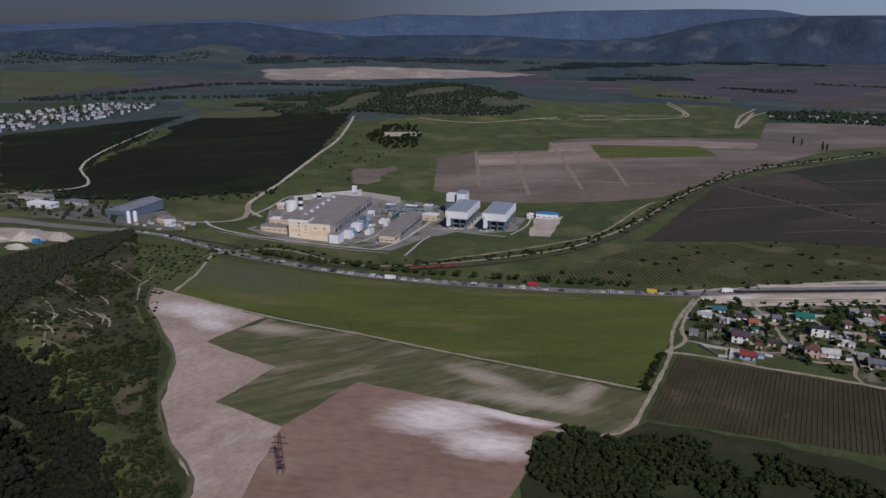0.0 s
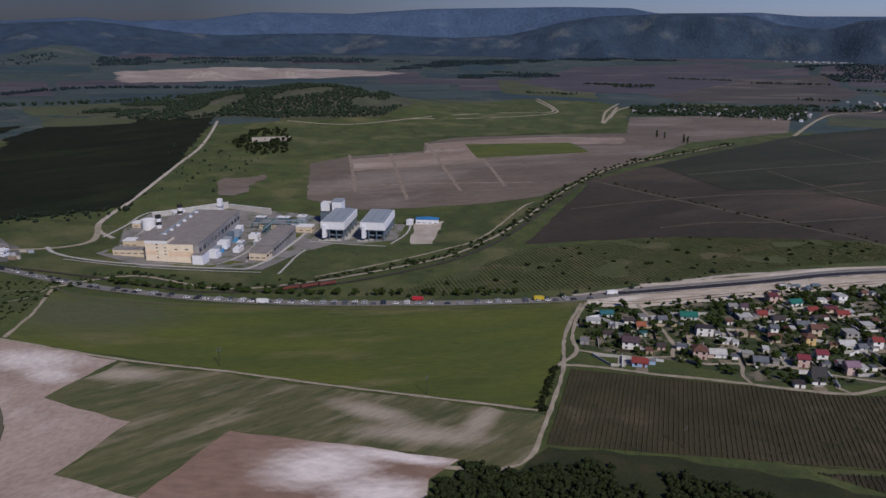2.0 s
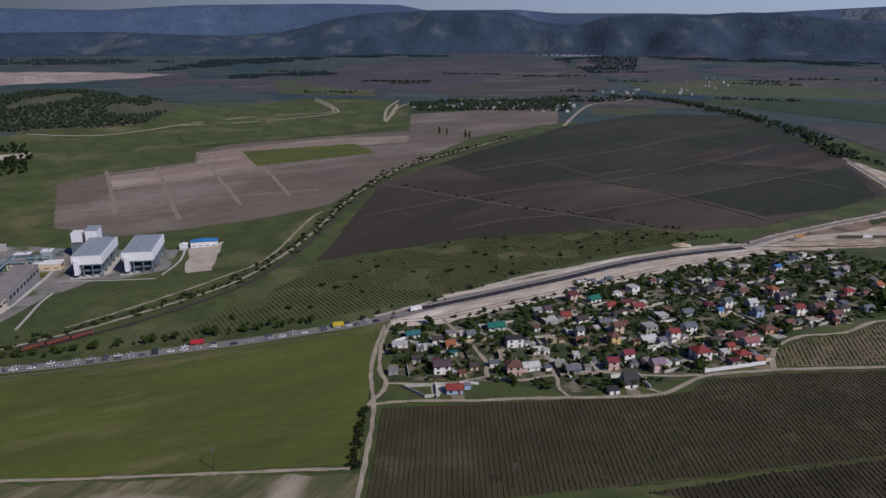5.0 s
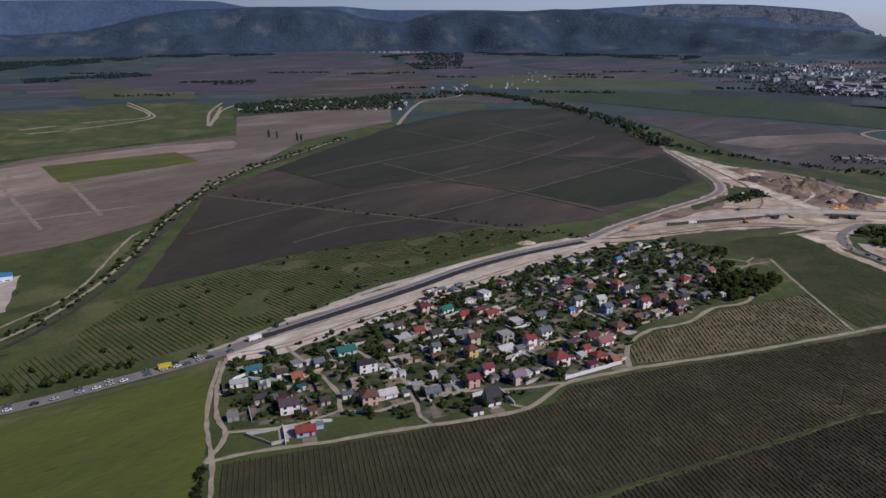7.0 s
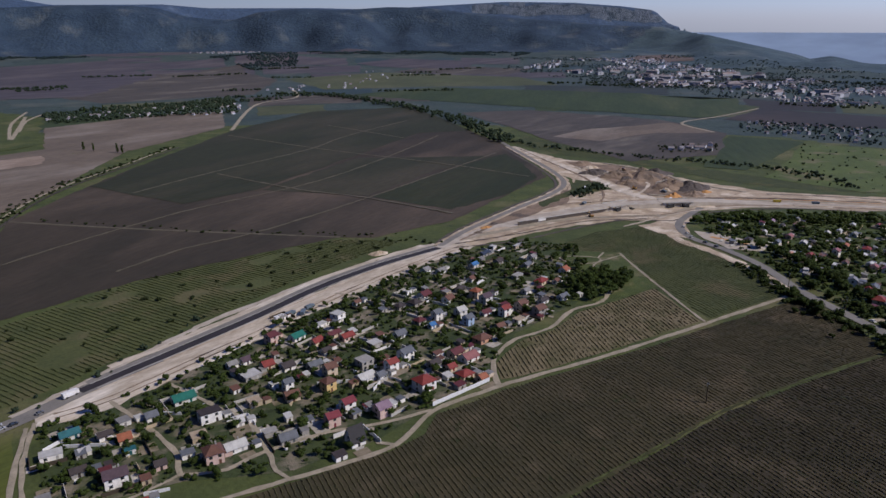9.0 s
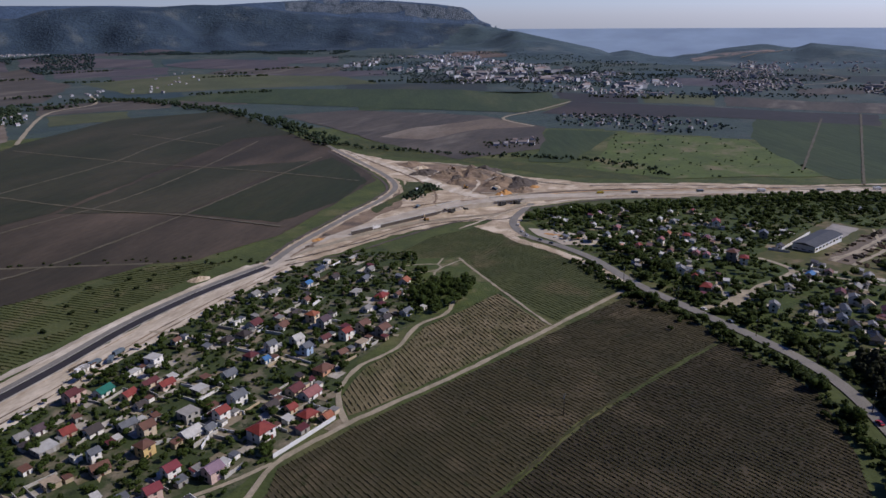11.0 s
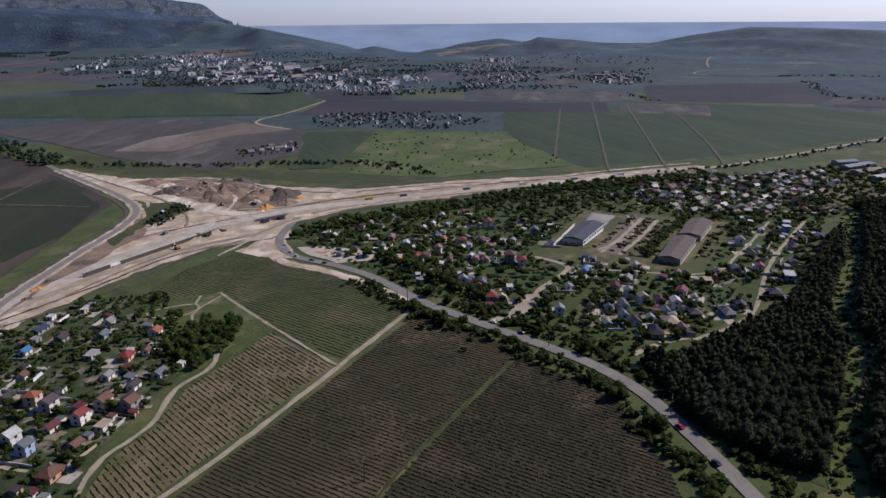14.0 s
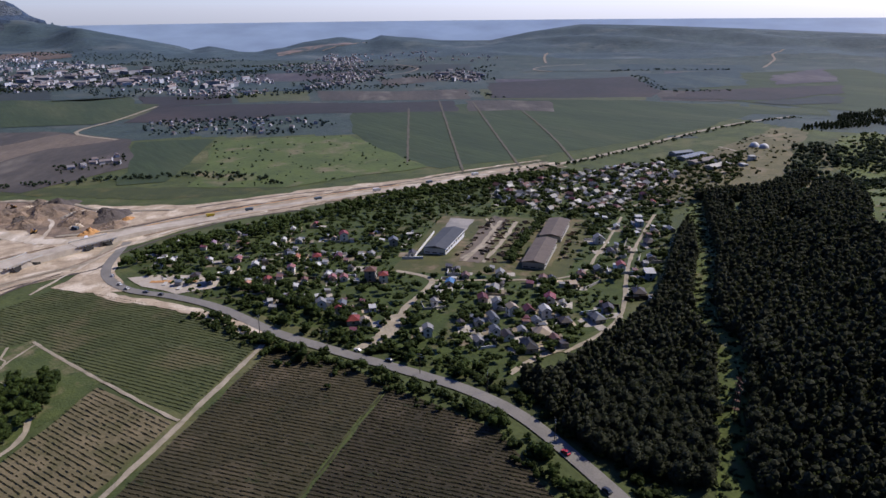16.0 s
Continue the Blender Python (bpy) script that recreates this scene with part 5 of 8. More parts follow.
pines = [p for p in scatter(FOREST, 6400, 2.7, lambda x, y: near_line(x, y, RIDE, 6.6) or (inside(x, y, UPSLOPE) and noise.noise(Vector((x / 15, y / 15, 3))) < 0.12) or inside(x, y, GLADE) or any(near_line(x, y, l, 4.5) for l in STRIPS) or (x > 560 and noise.noise(Vector((x / 26, y / 26, 11))) < -0.3 + max(0, x - 620) / 420) or near_line(x, y, EAST_ROAD, 9) or occupied(x, y, 2))]
pines.sort(key=lambda p: math.hypot(p[0] - 330, p[1] - 190))
field("glade", UPSLOPE, M_VERGE, 0.18, "grassy slope with scattered pines above the wood", "grass", edge=4, cell=12)
field("glade", GLADE, M_RIDE, 0.22, "fresh green glade on the wooded hill", "grass", edge=3, cell=12)
for pts in STRIPS:
    ribbon("clearing", pts, 7, M_YARDDRY, 0.24, "dry grassy clearing between the pines", "grass", wobble=1.6)
field("dry_meadow", [(700, 185), (715, 214), (800, 192), (890, 168), (980, 132), (1058, 84), (1139, 40), (1080, 20), (970, 50), (858, 84), (758, 124)], M_YARDDRY, 0.2, "dry tan meadow between village and pine wood", "meadow", edge=3, cell=15)
thicket("undergrowth", scatter(GLADE, 260, 4, lambda x, y: noise.noise(Vector((x / 20, y / 20, 4))) < 0.0), "bush", 22, 0.11, M_LEAF, (1.2, 4.5), "bushes scattered over the green glade")
thicket("undergrowth", scatter([(720, 200), (1000, 125), (1100, 50), (1000, 45), (800, 118)], 110, 6), "bush", 20, 0.11, M_SCRUB, (1.0, 3.5), "bushes on the dry meadow")
thicket("pine_wood", scatter(CREST, 420, 3.4, lambda x, y: noise.noise(Vector((x / 34, y / 34, 2))) < -0.2), "pine", 40, 0.05, M_SCRUB, (3, 9), "dark wood along the hill crest", "wood")
for x, y in pines[:230]:
    plant("pine", x, y, rnd_green.uniform(6.5, 10), "pines of the dark wood")
thicket("pine_wood", pines[230:], "pine", 64, 0.060, M_PINE, (6.5, 11.5), "dense dark pine wood on the hillside", "wood")

thicket("garden_trees", scatter(VILLAGE, 360, 3.6, lambda x, y: occupied(x, y, -0.8)), "broad", 80, 0.065, M_LEAF, (2.0, 4.2), "small green garden trees between the houses", "trees")
thicket("undergrowth", scatter(VILLAGE, 1300, 2.0, lambda x, y: occupied(x, y, -1)), "bush", 16, 0.13, M_LEAF, (0.8, 2.8), "shrubs and vegetable rows in the gardens")
thicket("undergrowth", scatter(VILLAGE_E, 2100, 2.8, lambda x, y: occupied(x, y, -1) or inside(x, y, YARD)), "bush", 16, 0.13, M_LEAF, (1.2, 3.4), "shrubs and small trees between the houses")
thicket("undergrowth", [p for p in along(EAST_ROAD[2:], 0.22, 8.5) if not near_line(*p, EAST_ROAD, 6.6)], "bush", 24, 0.11, M_LEAF, (1.4, 4.2), "dense green bushes lining the country road")
SCRUB_L = [(-440, 400), (-423, 377), (-336, 300), (-302, 261), (-262, 241), (-228, 201), (-200, 177), (-173, 161), (-140, 90), (-260, 60), (-420, 150), (-426, 260), (-436, 330)]
field("scrub_ground", SCRUB_L, mat("scrub_ground", (0.048, 0.050, 0.022), (0.030, 0.034, 0.015), 14, 1.5, bump=0.4, c=(0.105, 0.090, 0.055), csize=26, camt=0.45, spots=((0.32, 0.30, 0.26), 7, 0.10)), 0.14, "dry stony scrubland on the hill", "scrubland", edge=3, cell=12)
PATHS = [[(-387, 303), (-373, 311), (-345, 302), (-335, 299)], [(-314, 276), (-332, 296), (-334, 305), (-346, 316), (-354, 328)], [(-350, 341), (-347, 353), (-352, 375)], [(-372, 268), (-345, 262), (-330, 258)], [(-352, 246), (-330, 236), (-312, 216), (-292, 200)], [(-352, 375), (-368, 352), (-375, 330), (-373, 311)]]
for k in range(13):
    x, y = rnd_green.uniform(-352, -305), rnd_green.uniform(222, 268)
    PATHS.append([(x, y), (x + rnd_green.uniform(4, 9), y - rnd_green.uniform(-1, 4)), (x + rnd_green.uniform(10, 18), y - rnd_green.uniform(0, 8))])
for pts in PATHS:
    ribbon("track", pts, 0.6, M_TRACK, 0.3, "eroded pale path through the scrub", "track", wobble=0.35)
UPPER = [(-428, 352), (-351, 393), (-318, 299), (-268, 238), (-302, 191), (-342, 221)]
thicket("scrub", scatter(SCRUB_L, 3400, 2.3, lambda x, y: noise.noise(Vector((x / 30, y / 30, 7))) + 0.6 * noise.noise(Vector((x / 9, y / 9, 2))) < (0.22 if inside(x, y, UPPER) else -0.22)), "bush", 22, 0.11, M_SCRUB, (1.0, 3.2), "dark scrub covering the hillside", "scrub")
thicket("scrub", scatter(UPPER, 420, 3.0), "bush", 22, 0.11, M_SCRUB, (0.7, 2.0), "single low bushes on the stony slope", "scrub")
# black bushes added in place of the gully's shaded wall
thicket("scrub", along([(-330, 185), (-306, 189), (-274, 176), (-237, 156), (-214, 142), (-180, 120)], 0.12, 7), "bush", 22, 0.11, M_GULLY, (3.0, 6.0), "near-black bushes standing in for the shaded gully", "wood")
thicket("scrub", scatter([(-420, 225), (-428, 313), (-444, 392), (-428, 380), (-400, 335), (-376, 285), (-346, 218), (-380, 205)], 900, 2.6), "bush", 22, 0.11, M_PINE, (2.5, 4.5), "dark wood on the brow of the hill", "wood")
thicket("scrub", scatter([(-69, 249), (-58, 267), (-39, 266), (-19, 278), (25, 278), (60, 270), (120, 258), (130, 200), (0, 190), (-49, 219), (-67, 228)], 1300, 1.9, lambda x, y: noise.noise(Vector((x / 22, y / 22, 2))) + 0.5 * noise.noise(Vector((x / 6, y / 6, 5))) < -0.2 and x > -20), "bush", 34, 0.085, M_SCRUB, (1.0, 4.2), "dense dark scrub below the vineyard", "scrub")
ribbon("verge", [(-220, 470), (-175, 520), (-141, 560), (-116, 620), (-95, 700), (-79, 776), (-43, 890), (-2, 971), (64, 1062)], 13, M_VERGE, 0.13, "lush green verge of the old dirt road", "grass", wobble=2.5)
thicket("hedge", along([(-353, 384), (-332, 434), (-266, 434), (-220, 470), (-175, 520), (-141, 560), (-116, 620), (-95, 700), (-79, 776), (-43, 890), (-2, 971), (64, 1062), (140, 1175)], 2.4, 4.0), "bush", 16, 0.13, M_SCRUB, (0.8, 3.4), "bushes along the old dirt road", "hedge")
thicket("scrub", scatter(V_NORTH, 60, 9), "bush", 24, 0.11, M_SCRUB, (1.5, 3.5), "single bushes in the overgrown vineyard", "scrub")
thicket("hedge", along([(-36, 362), (-37, 340), (-38, 316)], 0.8, 0.8), "bush", 18, 0.12, M_SCRUB, (1.0, 2.6), "dark bushes between wheat and vineyard", "hedge")
thicket("hedge", along([(-20, 845), (60, 765), (187, 662)], 9.0, 3.0) + along([(187, 655), (227, 628), (250, 600)], 5, 6), "bush", 14, 0.13, M_SCRUB, (1.0, 3.0), "bushes on the strip between ploughed fields", "hedge")


# vine leaf of the south plot, darkened to go with its painted shade
M_VINESHADE = mat("shaded_vine_leaf", (0.042, 0.043, 0.017), (0.060, 0.057, 0.025), 26, 0.5, rough=0.8, islands=0.25, spec=0.15)
M_VINEG = mat("green_vine_leaf", (0.046, 0.060, 0.018), (0.062, 0.074, 0.024), 20, 0.5, rough=0.8, islands=0.3, spec=0.15)


def vines(name, poly, angle, row, step, tall, label, thick=0.3, leaf=M_VINE, gaps=1.0, kept=0.95):
    """Rows of low vine stocks, each a small uneven clump."""
    a = radians(angle)
    u, w = np.array((math.cos(a), math.sin(a))), np.array((-math.sin(a), math.cos(a)))
    P = np.array(poly)
    s, t = P @ u, P @ w
    spots = []
    for k in np.arange(t.min(), t.max(), row):
        for q in np.arange(s.min(), s.max(), step):
            x, y = u * (q + rnd_green.uniform(-0.2, 0.2)) + w * (k + rnd_green.normal() * 0.09)
            if rnd_green.rand() < kept + 0.1 * noise.noise(Vector((x / 9, y / 9, 8))) and noise.noise(Vector((x / 26, y / 26, 5))) < gaps and inside(x, y, poly):
                spots.append((x, y))
    n = len(spots)
    S = np.array(spots)
    Z = np.array([high(x, y) for x, y in spots]) + 0.1
    octa = np.array(((1, 0, .5), (0, 1, .5), (-1, 0, .5), (0, -1, .5), (0, 0, 1.05), (0, 0, 0)), float)
    v = octa[None] + rnd_green.uniform(-0.22, 0.22, (n, 6, 3))
    sc = rnd_green.uniform(0.75, 1.12, (n, 1))
    along_, across, up = v[..., 0] * step * 0.85 * sc, v[..., 1] * thick * sc, v[..., 2] * tall * sc
    X = S[:, None, 0] + along_ * u[0] + across * w[0]
    Y = S[:, None, 1] + along_ * u[1] + across * w[1]
    V = np.stack((X, Y, Z[:, None] + up), -1).reshape(-1, 3)
    f = np.array(((0, 1, 4), (1, 2, 4), (2, 3, 4), (3, 0, 4), (1, 0, 5), (2, 1, 5), (3, 2, 5), (0, 3, 5)))
    F = (f[None] + 6 * np.arange(n)[:, None, None]).reshape(-1, 3)
    return tagged(mesh_ob(name, V.tolist(), F.tolist(), leaf), label, "vines", kind="stuff")


thicket("undergrowth", along(RIDE, 0.8, 4.0), "bush", 20, 0.11, M_SCRUB, (0.7, 2.4), "bushes along the grassy ride")
LOWER = [(-69, 247), (-62, 266), (-40, 268), (-31, 287), (19, 292), (91, 283), (150, 243), (160, 228), (140, 150), (-20, 150), (-62, 190), (-66, 228)]
field("scrub_ground", LOWER, mat("rough_dark_grass", (0.028, 0.036, 0.012), (0.019, 0.026, 0.010), 9, 1.5, bump=0.2, c=(0.044, 0.042, 0.018), csize=18, camt=0.42), 0.1, "dark grass below the vineyard", "grass", edge=2)
vines("vine_rows", V_MAIN, 87, 2.05, 1.2, 0.38, "long parallel rows of low green vines", 0.30)
vines("vine_rows", V_SOUTH, 87, 2.05, 1.2, 0.42, "long rows of vines darkened with painted shade", 0.34, M_VINESHADE)
vines("vine_rows", V_STRIP, 72, 2.25, 1.5, 0.44, "short slanting rows of low vines", 0.30, kept=0.80)
vines("vine_rows", V_HILL, 80, 2.4, 1.2, 0.36, "close rows of green vines on a slope", 0.28, M_VINEG)
vines("vine_rows", V_NORTH, 118, 3.0, 1.6, 0.55, "overgrown green vine rows", 0.34, M_VINEG, 0.32)

# ---- power station ----
heap_later = []
M_BEIGE = mat("beige_cladding", (0.60, 0.51, 0.39), (0.53, 0.44, 0.33), 3, 0.5)
M_WHITE = mat("white_cladding", (0.72, 0.73, 0.75), (0.66, 0.67, 0.70), 3, 0.5, rough=0.6)
M_CREAM = mat("cream_cladding", (0.75, 0.65, 0.50), (0.68, 0.58, 0.45), 5, 0.5)
M_SALMON = mat("pale_orange_cladding", (0.73, 0.55, 0.39), (0.66, 0.49, 0.35), 5, 0.5)
M_ROOFG = mat("grey_roof_felt", (0.25, 0.228, 0.218), (0.20, 0.185, 0.178), 6, 0.8)
M_STEEL = mat("blue_grey_steel", (0.13, 0.17, 0.21), (0.09, 0.12, 0.15), 2, 0.4, rough=0.5)
M_LIGHTSTEEL = mat("light_steel", (0.30, 0.34, 0.38), (0.24, 0.28, 0.32), 2, 0.4, rough=0.45)
M_BLUE = mat("blue_sheet", (0.05, 0.22, 0.48), (0.04, 0.18, 0.40), 2, 0.5, rough=0.5)
M_BLACK = mat("black_paint", (0.02, 0.02, 0.022), (0.03, 0.03, 0.03), 2, 0.5)
M_PAVING = mat("grey_paving", (0.25, 0.24, 0.235), (0.19, 0.185, 0.18), 10, 1.0, c=(0.33, 0.31, 0.29), csize=25, camt=0.4)
M_YARD = mat("weedy_paving", (0.24, 0.23, 0.22), (0.18, 0.175, 0.165), 10, 1.0, c=(0.075, 0.088, 0.032), csize=16, camt=0.45)
M_PALEBLUE = mat("faded_blue_sheet", (0.10, 0.34, 0.62), (0.085, 0.29, 0.54), 2, 0.5, rough=0.5)


def stand(name, x, y, turn, label, category, group="", drop=0.0):
    e = new(name)
    e.matrix_world = pose(x, y, high(x, y) + drop, 0, 0, turn)
    return tagged(e, label, category, group)


def tube(bm, x, y, z0, z1, r0, r1, n=20):
    lo = [bm.verts.new((x + math.cos(k * math.tau / n) * r0, y + math.sin(k * math.tau / n) * r0, z0)) for k in range(n)]
    hi = [bm.verts.new((x + math.cos(k * math.tau / n) * r1, y + math.sin(k * math.tau / n) * r1, z1)) for k in range(n)]
    for k in range(n):
        bm.faces.new((lo[k], lo[(k + 1) % n], hi[(k + 1) % n], hi[k]))
    bm.faces.new(hi)
    return bm


def hall(x, y, turn, w, long, tall, wall, roof, label, bays=0, ends=3, category="hall", ridge=0.0):
    """A long hall with its front at local y = 0: walls, roof with a parapet, window strips."""
    e = stand("hall", x, y, turn, label, category)
    box_part("wall", (0, 0, -3, w, long, tall), wall, e)
    bm = bmesh.new()
    if ridge:
        v = [bm.verts.new(p) for p in ((-0.5, -0.5, tall + 0.05), (w / 2, -0.5, tall + ridge), (w + 0.5, -0.5, tall + 0.05), (w + 0.5, long + 0.5, tall + 0.05), (w / 2, long + 0.5, tall + ridge), (-0.5, long + 0.5, tall + 0.05))]
        for f in ((0, 1, 4, 5), (1, 2, 3, 4), (0, 2, 1), (3, 5, 4), (0, 5, 3, 2)):
            bm.faces.new([v[i] for i in f])
    else:
        box(bm, -0.3, -0.3, tall + 0.01, w + 0.3, long + 0.3, tall + 0.6)
    part("roof", bm, roof, e)
    for k in range(bays):
        c = long * (k + 0.5) / bays
        for s in (0, w):
            box_part("window", (s - 0.08, c - long / bays * 0.32, tall * 0.45, s + 0.08, c + long / bays * 0.32, tall * 0.72), M_GLASS, e)
    for k in range(ends):
        c = w * (k + 0.5) / ends
        box_part("window", (c - w / ends * 0.3, -0.08, tall * 0.3, c + w / ends * 0.3, 0.08, tall * 0.42), M_GLASS, e)
    return e


field("plant_yard", [(-398, 472), (-345, 455), (-265, 486), (-262, 540), (-283, 578), (-225, 582), (-198, 600), (-205, 652), (-260, 656), (-330, 668), (-420, 662), (-450, 612), (-440, 560), (-400, 500)], M_YARD, 0.14, "grey paved yard of the power station", "yard", edge=0.3)
for pts, w in (([(-405, 452), (-380, 452), (-353, 458), (-314, 470), (-276, 482)], 3.2), ([(-276, 482), (-274, 510), (-277, 540), (-283, 590), (-288, 625)], 3.2), ([(-402, 444), (-353, 450), (-300, 466), (-262, 478)], 1.6), ([(-270, 579), (-236, 578), (-200, 578)], 2.0),
               ([(-248, 478), (-254, 506), (-259, 530), (-261, 552)], 1.8), ([(-440, 470), (-424, 458), (-405, 452)], 3.2), ([(-300, 500), (-302, 540), (-310, 600)], 2.2), ([(-286, 500), (-288, 505)], 2.0), ([(-198, 586), (-195, 620), (-200, 652)], 1.8), ([(-430, 520), (-440, 560), (-452, 612), (-420, 640)], 2.2)):
    ribbon("road", pts, w, M_CONC, 0.4, "pale concrete perimeter road", "road")
ribbon("track", [(-352, 380), (-326, 371), (-306, 376), (-281, 384), (-244, 397), (-205, 410), (-164, 421), (-110, 436), (-50, 452)], 1.5, M_FAINT, 0.34, "faint track along the foot of the highway", "track", wobble=0.3)
ribbon("road", [(-470, 440), (-436, 466), (-428, 504), (-463, 555)], 5, M_TRACK, 0.35, "pale access road to the power station", "road")

main = hall(-352, 474, 13, 38, 104, 13, M_PAVING, M_ROOFG, "large cream turbine hall with a flat grey roof", bays=12, ends=0)
box_part("stair_block", (-2, -1, -3, 15, 13, 16), M_CREAM, main, "taller cream corner block")
box_part("stair_block_roof", (-2.3, -1.3, 16.01, 15.3, 13.3, 16.4), M_ROOFG, main)
box_part("front_cladding", (15.01, -0.6, -3, 34, -0.02, 12.9), M_CREAM, main, "cream front cladding")
box_part("front_band", (15.2, -0.75, 3.6, 33.8, -0.61, 7.2), M_SALMON, main, "pale orange cladding band")
box_part("front_band", (-1.8, -1.15, 5.0, 7.0, -1.01, 8.2), M_SALMON, main, "pale orange cladding band")
for k in range(5):
    box_part("window", (6.2, -1.09, 2.4 + k * 2.5, 7.8, -0.98, 3.2 + k * 2.5), M_GLASS, main)
    if k < 3:
        box_part("window", (12.4, -1.09, 5.0 + k * 2.5, 13.8, -0.98, 5.7 + k * 2.5), M_GLASS, main)
for k in range(2):
    box_part("window", (20 + k * 8, -0.70, 8.8, 22.2 + k * 8, -0.58, 9.5), M_GLASS, main)
box_part("side_cladding", (-0.4, 13.01, 4, -0.02, 104, 13), M_CREAM, main, "cream cladding band")
box_part("front_annex", (34.01, -4, -3, 42, 10, 6), M_WHITE, main, "white front annex")
box_part("front_annex_roof", (33.7, -4.3, 6.01, 42.3, 10.3, 6.4), M_ROOFG, main)
box_part("white_stripe", (-2.2, -1.2, 13.8, 15.2, -0.98, 15.7), M_WHITE, main, "white stripe under the roof edge")
for k in range(7):
    box_part("side_unit", (38.1, 16 + k * 12, -3, 38.1 + (7, 5, 8, 6, 4, 7, 5)[k], 25 + k * 12, (2.2, 1.6, 2.8, 2.0, 3.2, 1.8, 2.2)[k]), (M_WHITE, M_LIGHTSTEEL, M_WHITE, M_LIGHTSTEEL, M_STEEL, M_LIGHTSTEEL, M_WHITE)[k], main)
main_roof = next(o for o in main.children if o.name.startswith("roof"))
for k in range(5):
    box_part("roof_seam", (0.3, 14 + k * 19, 13.61, 37.7, 14.5 + k * 19, 13.85), M_ROOFG, main_roof)
box_part("roof_duct", (1.2, 16, 13.86, 3.0, 100, 14.9), M_LIGHTSTEEL, main_roof, "long grey duct on the roof")
for k in range(6):
    box_part("roof_vent", (3.4, 20 + k * 14, 13.61, 5.6, 22.5 + k * 14, 15.0), M_WHITE, main_roof)
hall(-376, 492, 13, 18, 86, 9.5, M_BEIGE, M_ROOFG, "lower beige boiler hall with a flat grey roof", bays=8, ends=3)
hall(-384, 474, 13, 30, 7, 4.5, M_BEIGE, M_PAVING, "low beige office wing with dark openings", bays=0, ends=6)
hall(-288, 508, 9, 14, 13, 6, M_BEIGE, M_ROOFG, "small beige annex with a flat roof", bays=2, ends=3)
hall(-290, 522, 9, 15, 60, 9, M_PAVING, M_ROOFG, "long grey workshop with a dark flat roof", bays=9, ends=3)
hall(-300, 604, 9, 20, 10, 5, M_BEIGE, M_WHITE, "low pale store building", bays=1, ends=3)
hall(-332, 606, 9, 22, 12, 5, M_BEIGE, M_ROOFG, "low pale switch house", bays=1, ends=4)
hall(-432, 560, 13, 18, 9, 4, M_BEIGE, M_WHITE, "small beige pump house", bays=1, ends=3)
hall(-395, 500, 13, 12, 9, 5, M_BEIGE, M_WHITE, "small beige gatehouse of the power station", bays=1, ends=2)


def cooler(x, y, turn, w, long, label):
    e = stand("cooling_block", x, y, turn, label, "cooling block", "air coolers of the power station")
    box_part("plinth", (-2, -3, -2, w + 3, long + 3, 0.4), M_CONC, e)
    for i in range(4):
        for j in range(5):
            cx, cy = 1 + (w - 2) * i / 3, 1 + (long - 2) * j / 4
            box_part("leg", (cx - 0.45, cy - 0.45, 0.4, cx + 0.45, cy + 0.45, 9.3), M_STEEL, e)
    for j in range(4):
        cy = 1 + (long - 2) * j / 4
        for s in (1, w - 1):
            for z0, z1 in ((0.4, 9.5), (9.5, 0.4)):
                bm = bmesh.new()
                v = [bm.verts.new(p) for p in ((s - 0.2, cy, z0), (s + 0.2, cy, z0), (s + 0.2, cy + (long - 2) / 4, z1), (s - 0.2, cy + (long - 2) / 4, z1))]
                u = [bm.verts.new(q.co + Vector((0, 0, 0.35))) for q in v]
                for f in ((v[3], v[2], v[1], v[0]), u, (v[0], v[1], u[1], u[0]), (v[1], v[2], u[2], u[1]), (v[2], v[3], u[3], u[2]), (v[3], v[0], u[0], u[3])):
                    bm.faces.new(f)
                part("brace", bm, M_STEEL, e)
    box_part("duct", (2, -2.5, 3, 5, 6, 14), M_WHITE, e, "white steam riser")
    box_part("machine_deck", (2.5, 2.5, 4.0, w - 2.5, long - 2.5, 5.2), M_STEEL, e)
    box_part("louvre_band", (0.4, 0.4, 9.2, w - 0.4, long - 0.4, 10.2), M_STEEL, e)
    box_part("wind_wall", (0, 0, 10.1, w, long, 16.6), M_WHITE, e, "white sheet wind wall")
    for k in range(5):
        box_part("roof_panel", (0.6 + k * (w - 1.2) / 5, 0.6, 16.61, 0.3 + (k + 1) * (w - 1.2) / 5, long - 0.6, 17.0 + 0.25 * (k % 2)), M_LIGHTSTEEL, e)
    return e


cooler(-262, 586, 8, 21, 50, "tall air-cooled condenser with white walls on steel legs")
cooler(-228, 592, 8, 22, 48, "second white air-cooled condenser on steel legs")
e = stand("boiler_block", -286, 640, 8, "blue-grey boiler block with white upper walls", "boiler block")
box_part("frame", (0, 0, -2, 24, 20, 12), M_STEEL, e)
box_part("upper_wall", (1, -1, 12.5, 9, 9, 20), M_WHITE, e, "white upper walls")
box_part("upper_wall", (12, -2, 12.5, 21, 12, 22), M_WHITE, e, "white upper walls")
box_part("roof", (11.6, -2.4, 22.01, 21.4, 12.4, 22.5), M_LIGHTSTEEL, e)
box_part("duct", (2, 9.2, 12.2, 10, 16, 15), M_LIGHTSTEEL, e)
for k, (x, y) in enumerate(((-416, 562), (-412, 601))):
    e = stand("storage_tank", x, y, 0, "round white storage tank", "tank", "storage tanks")
    part("shell", tube(bmesh.new(), 0, 0, -2, 9.5, 6, 6, 28), M_WHITE, e)
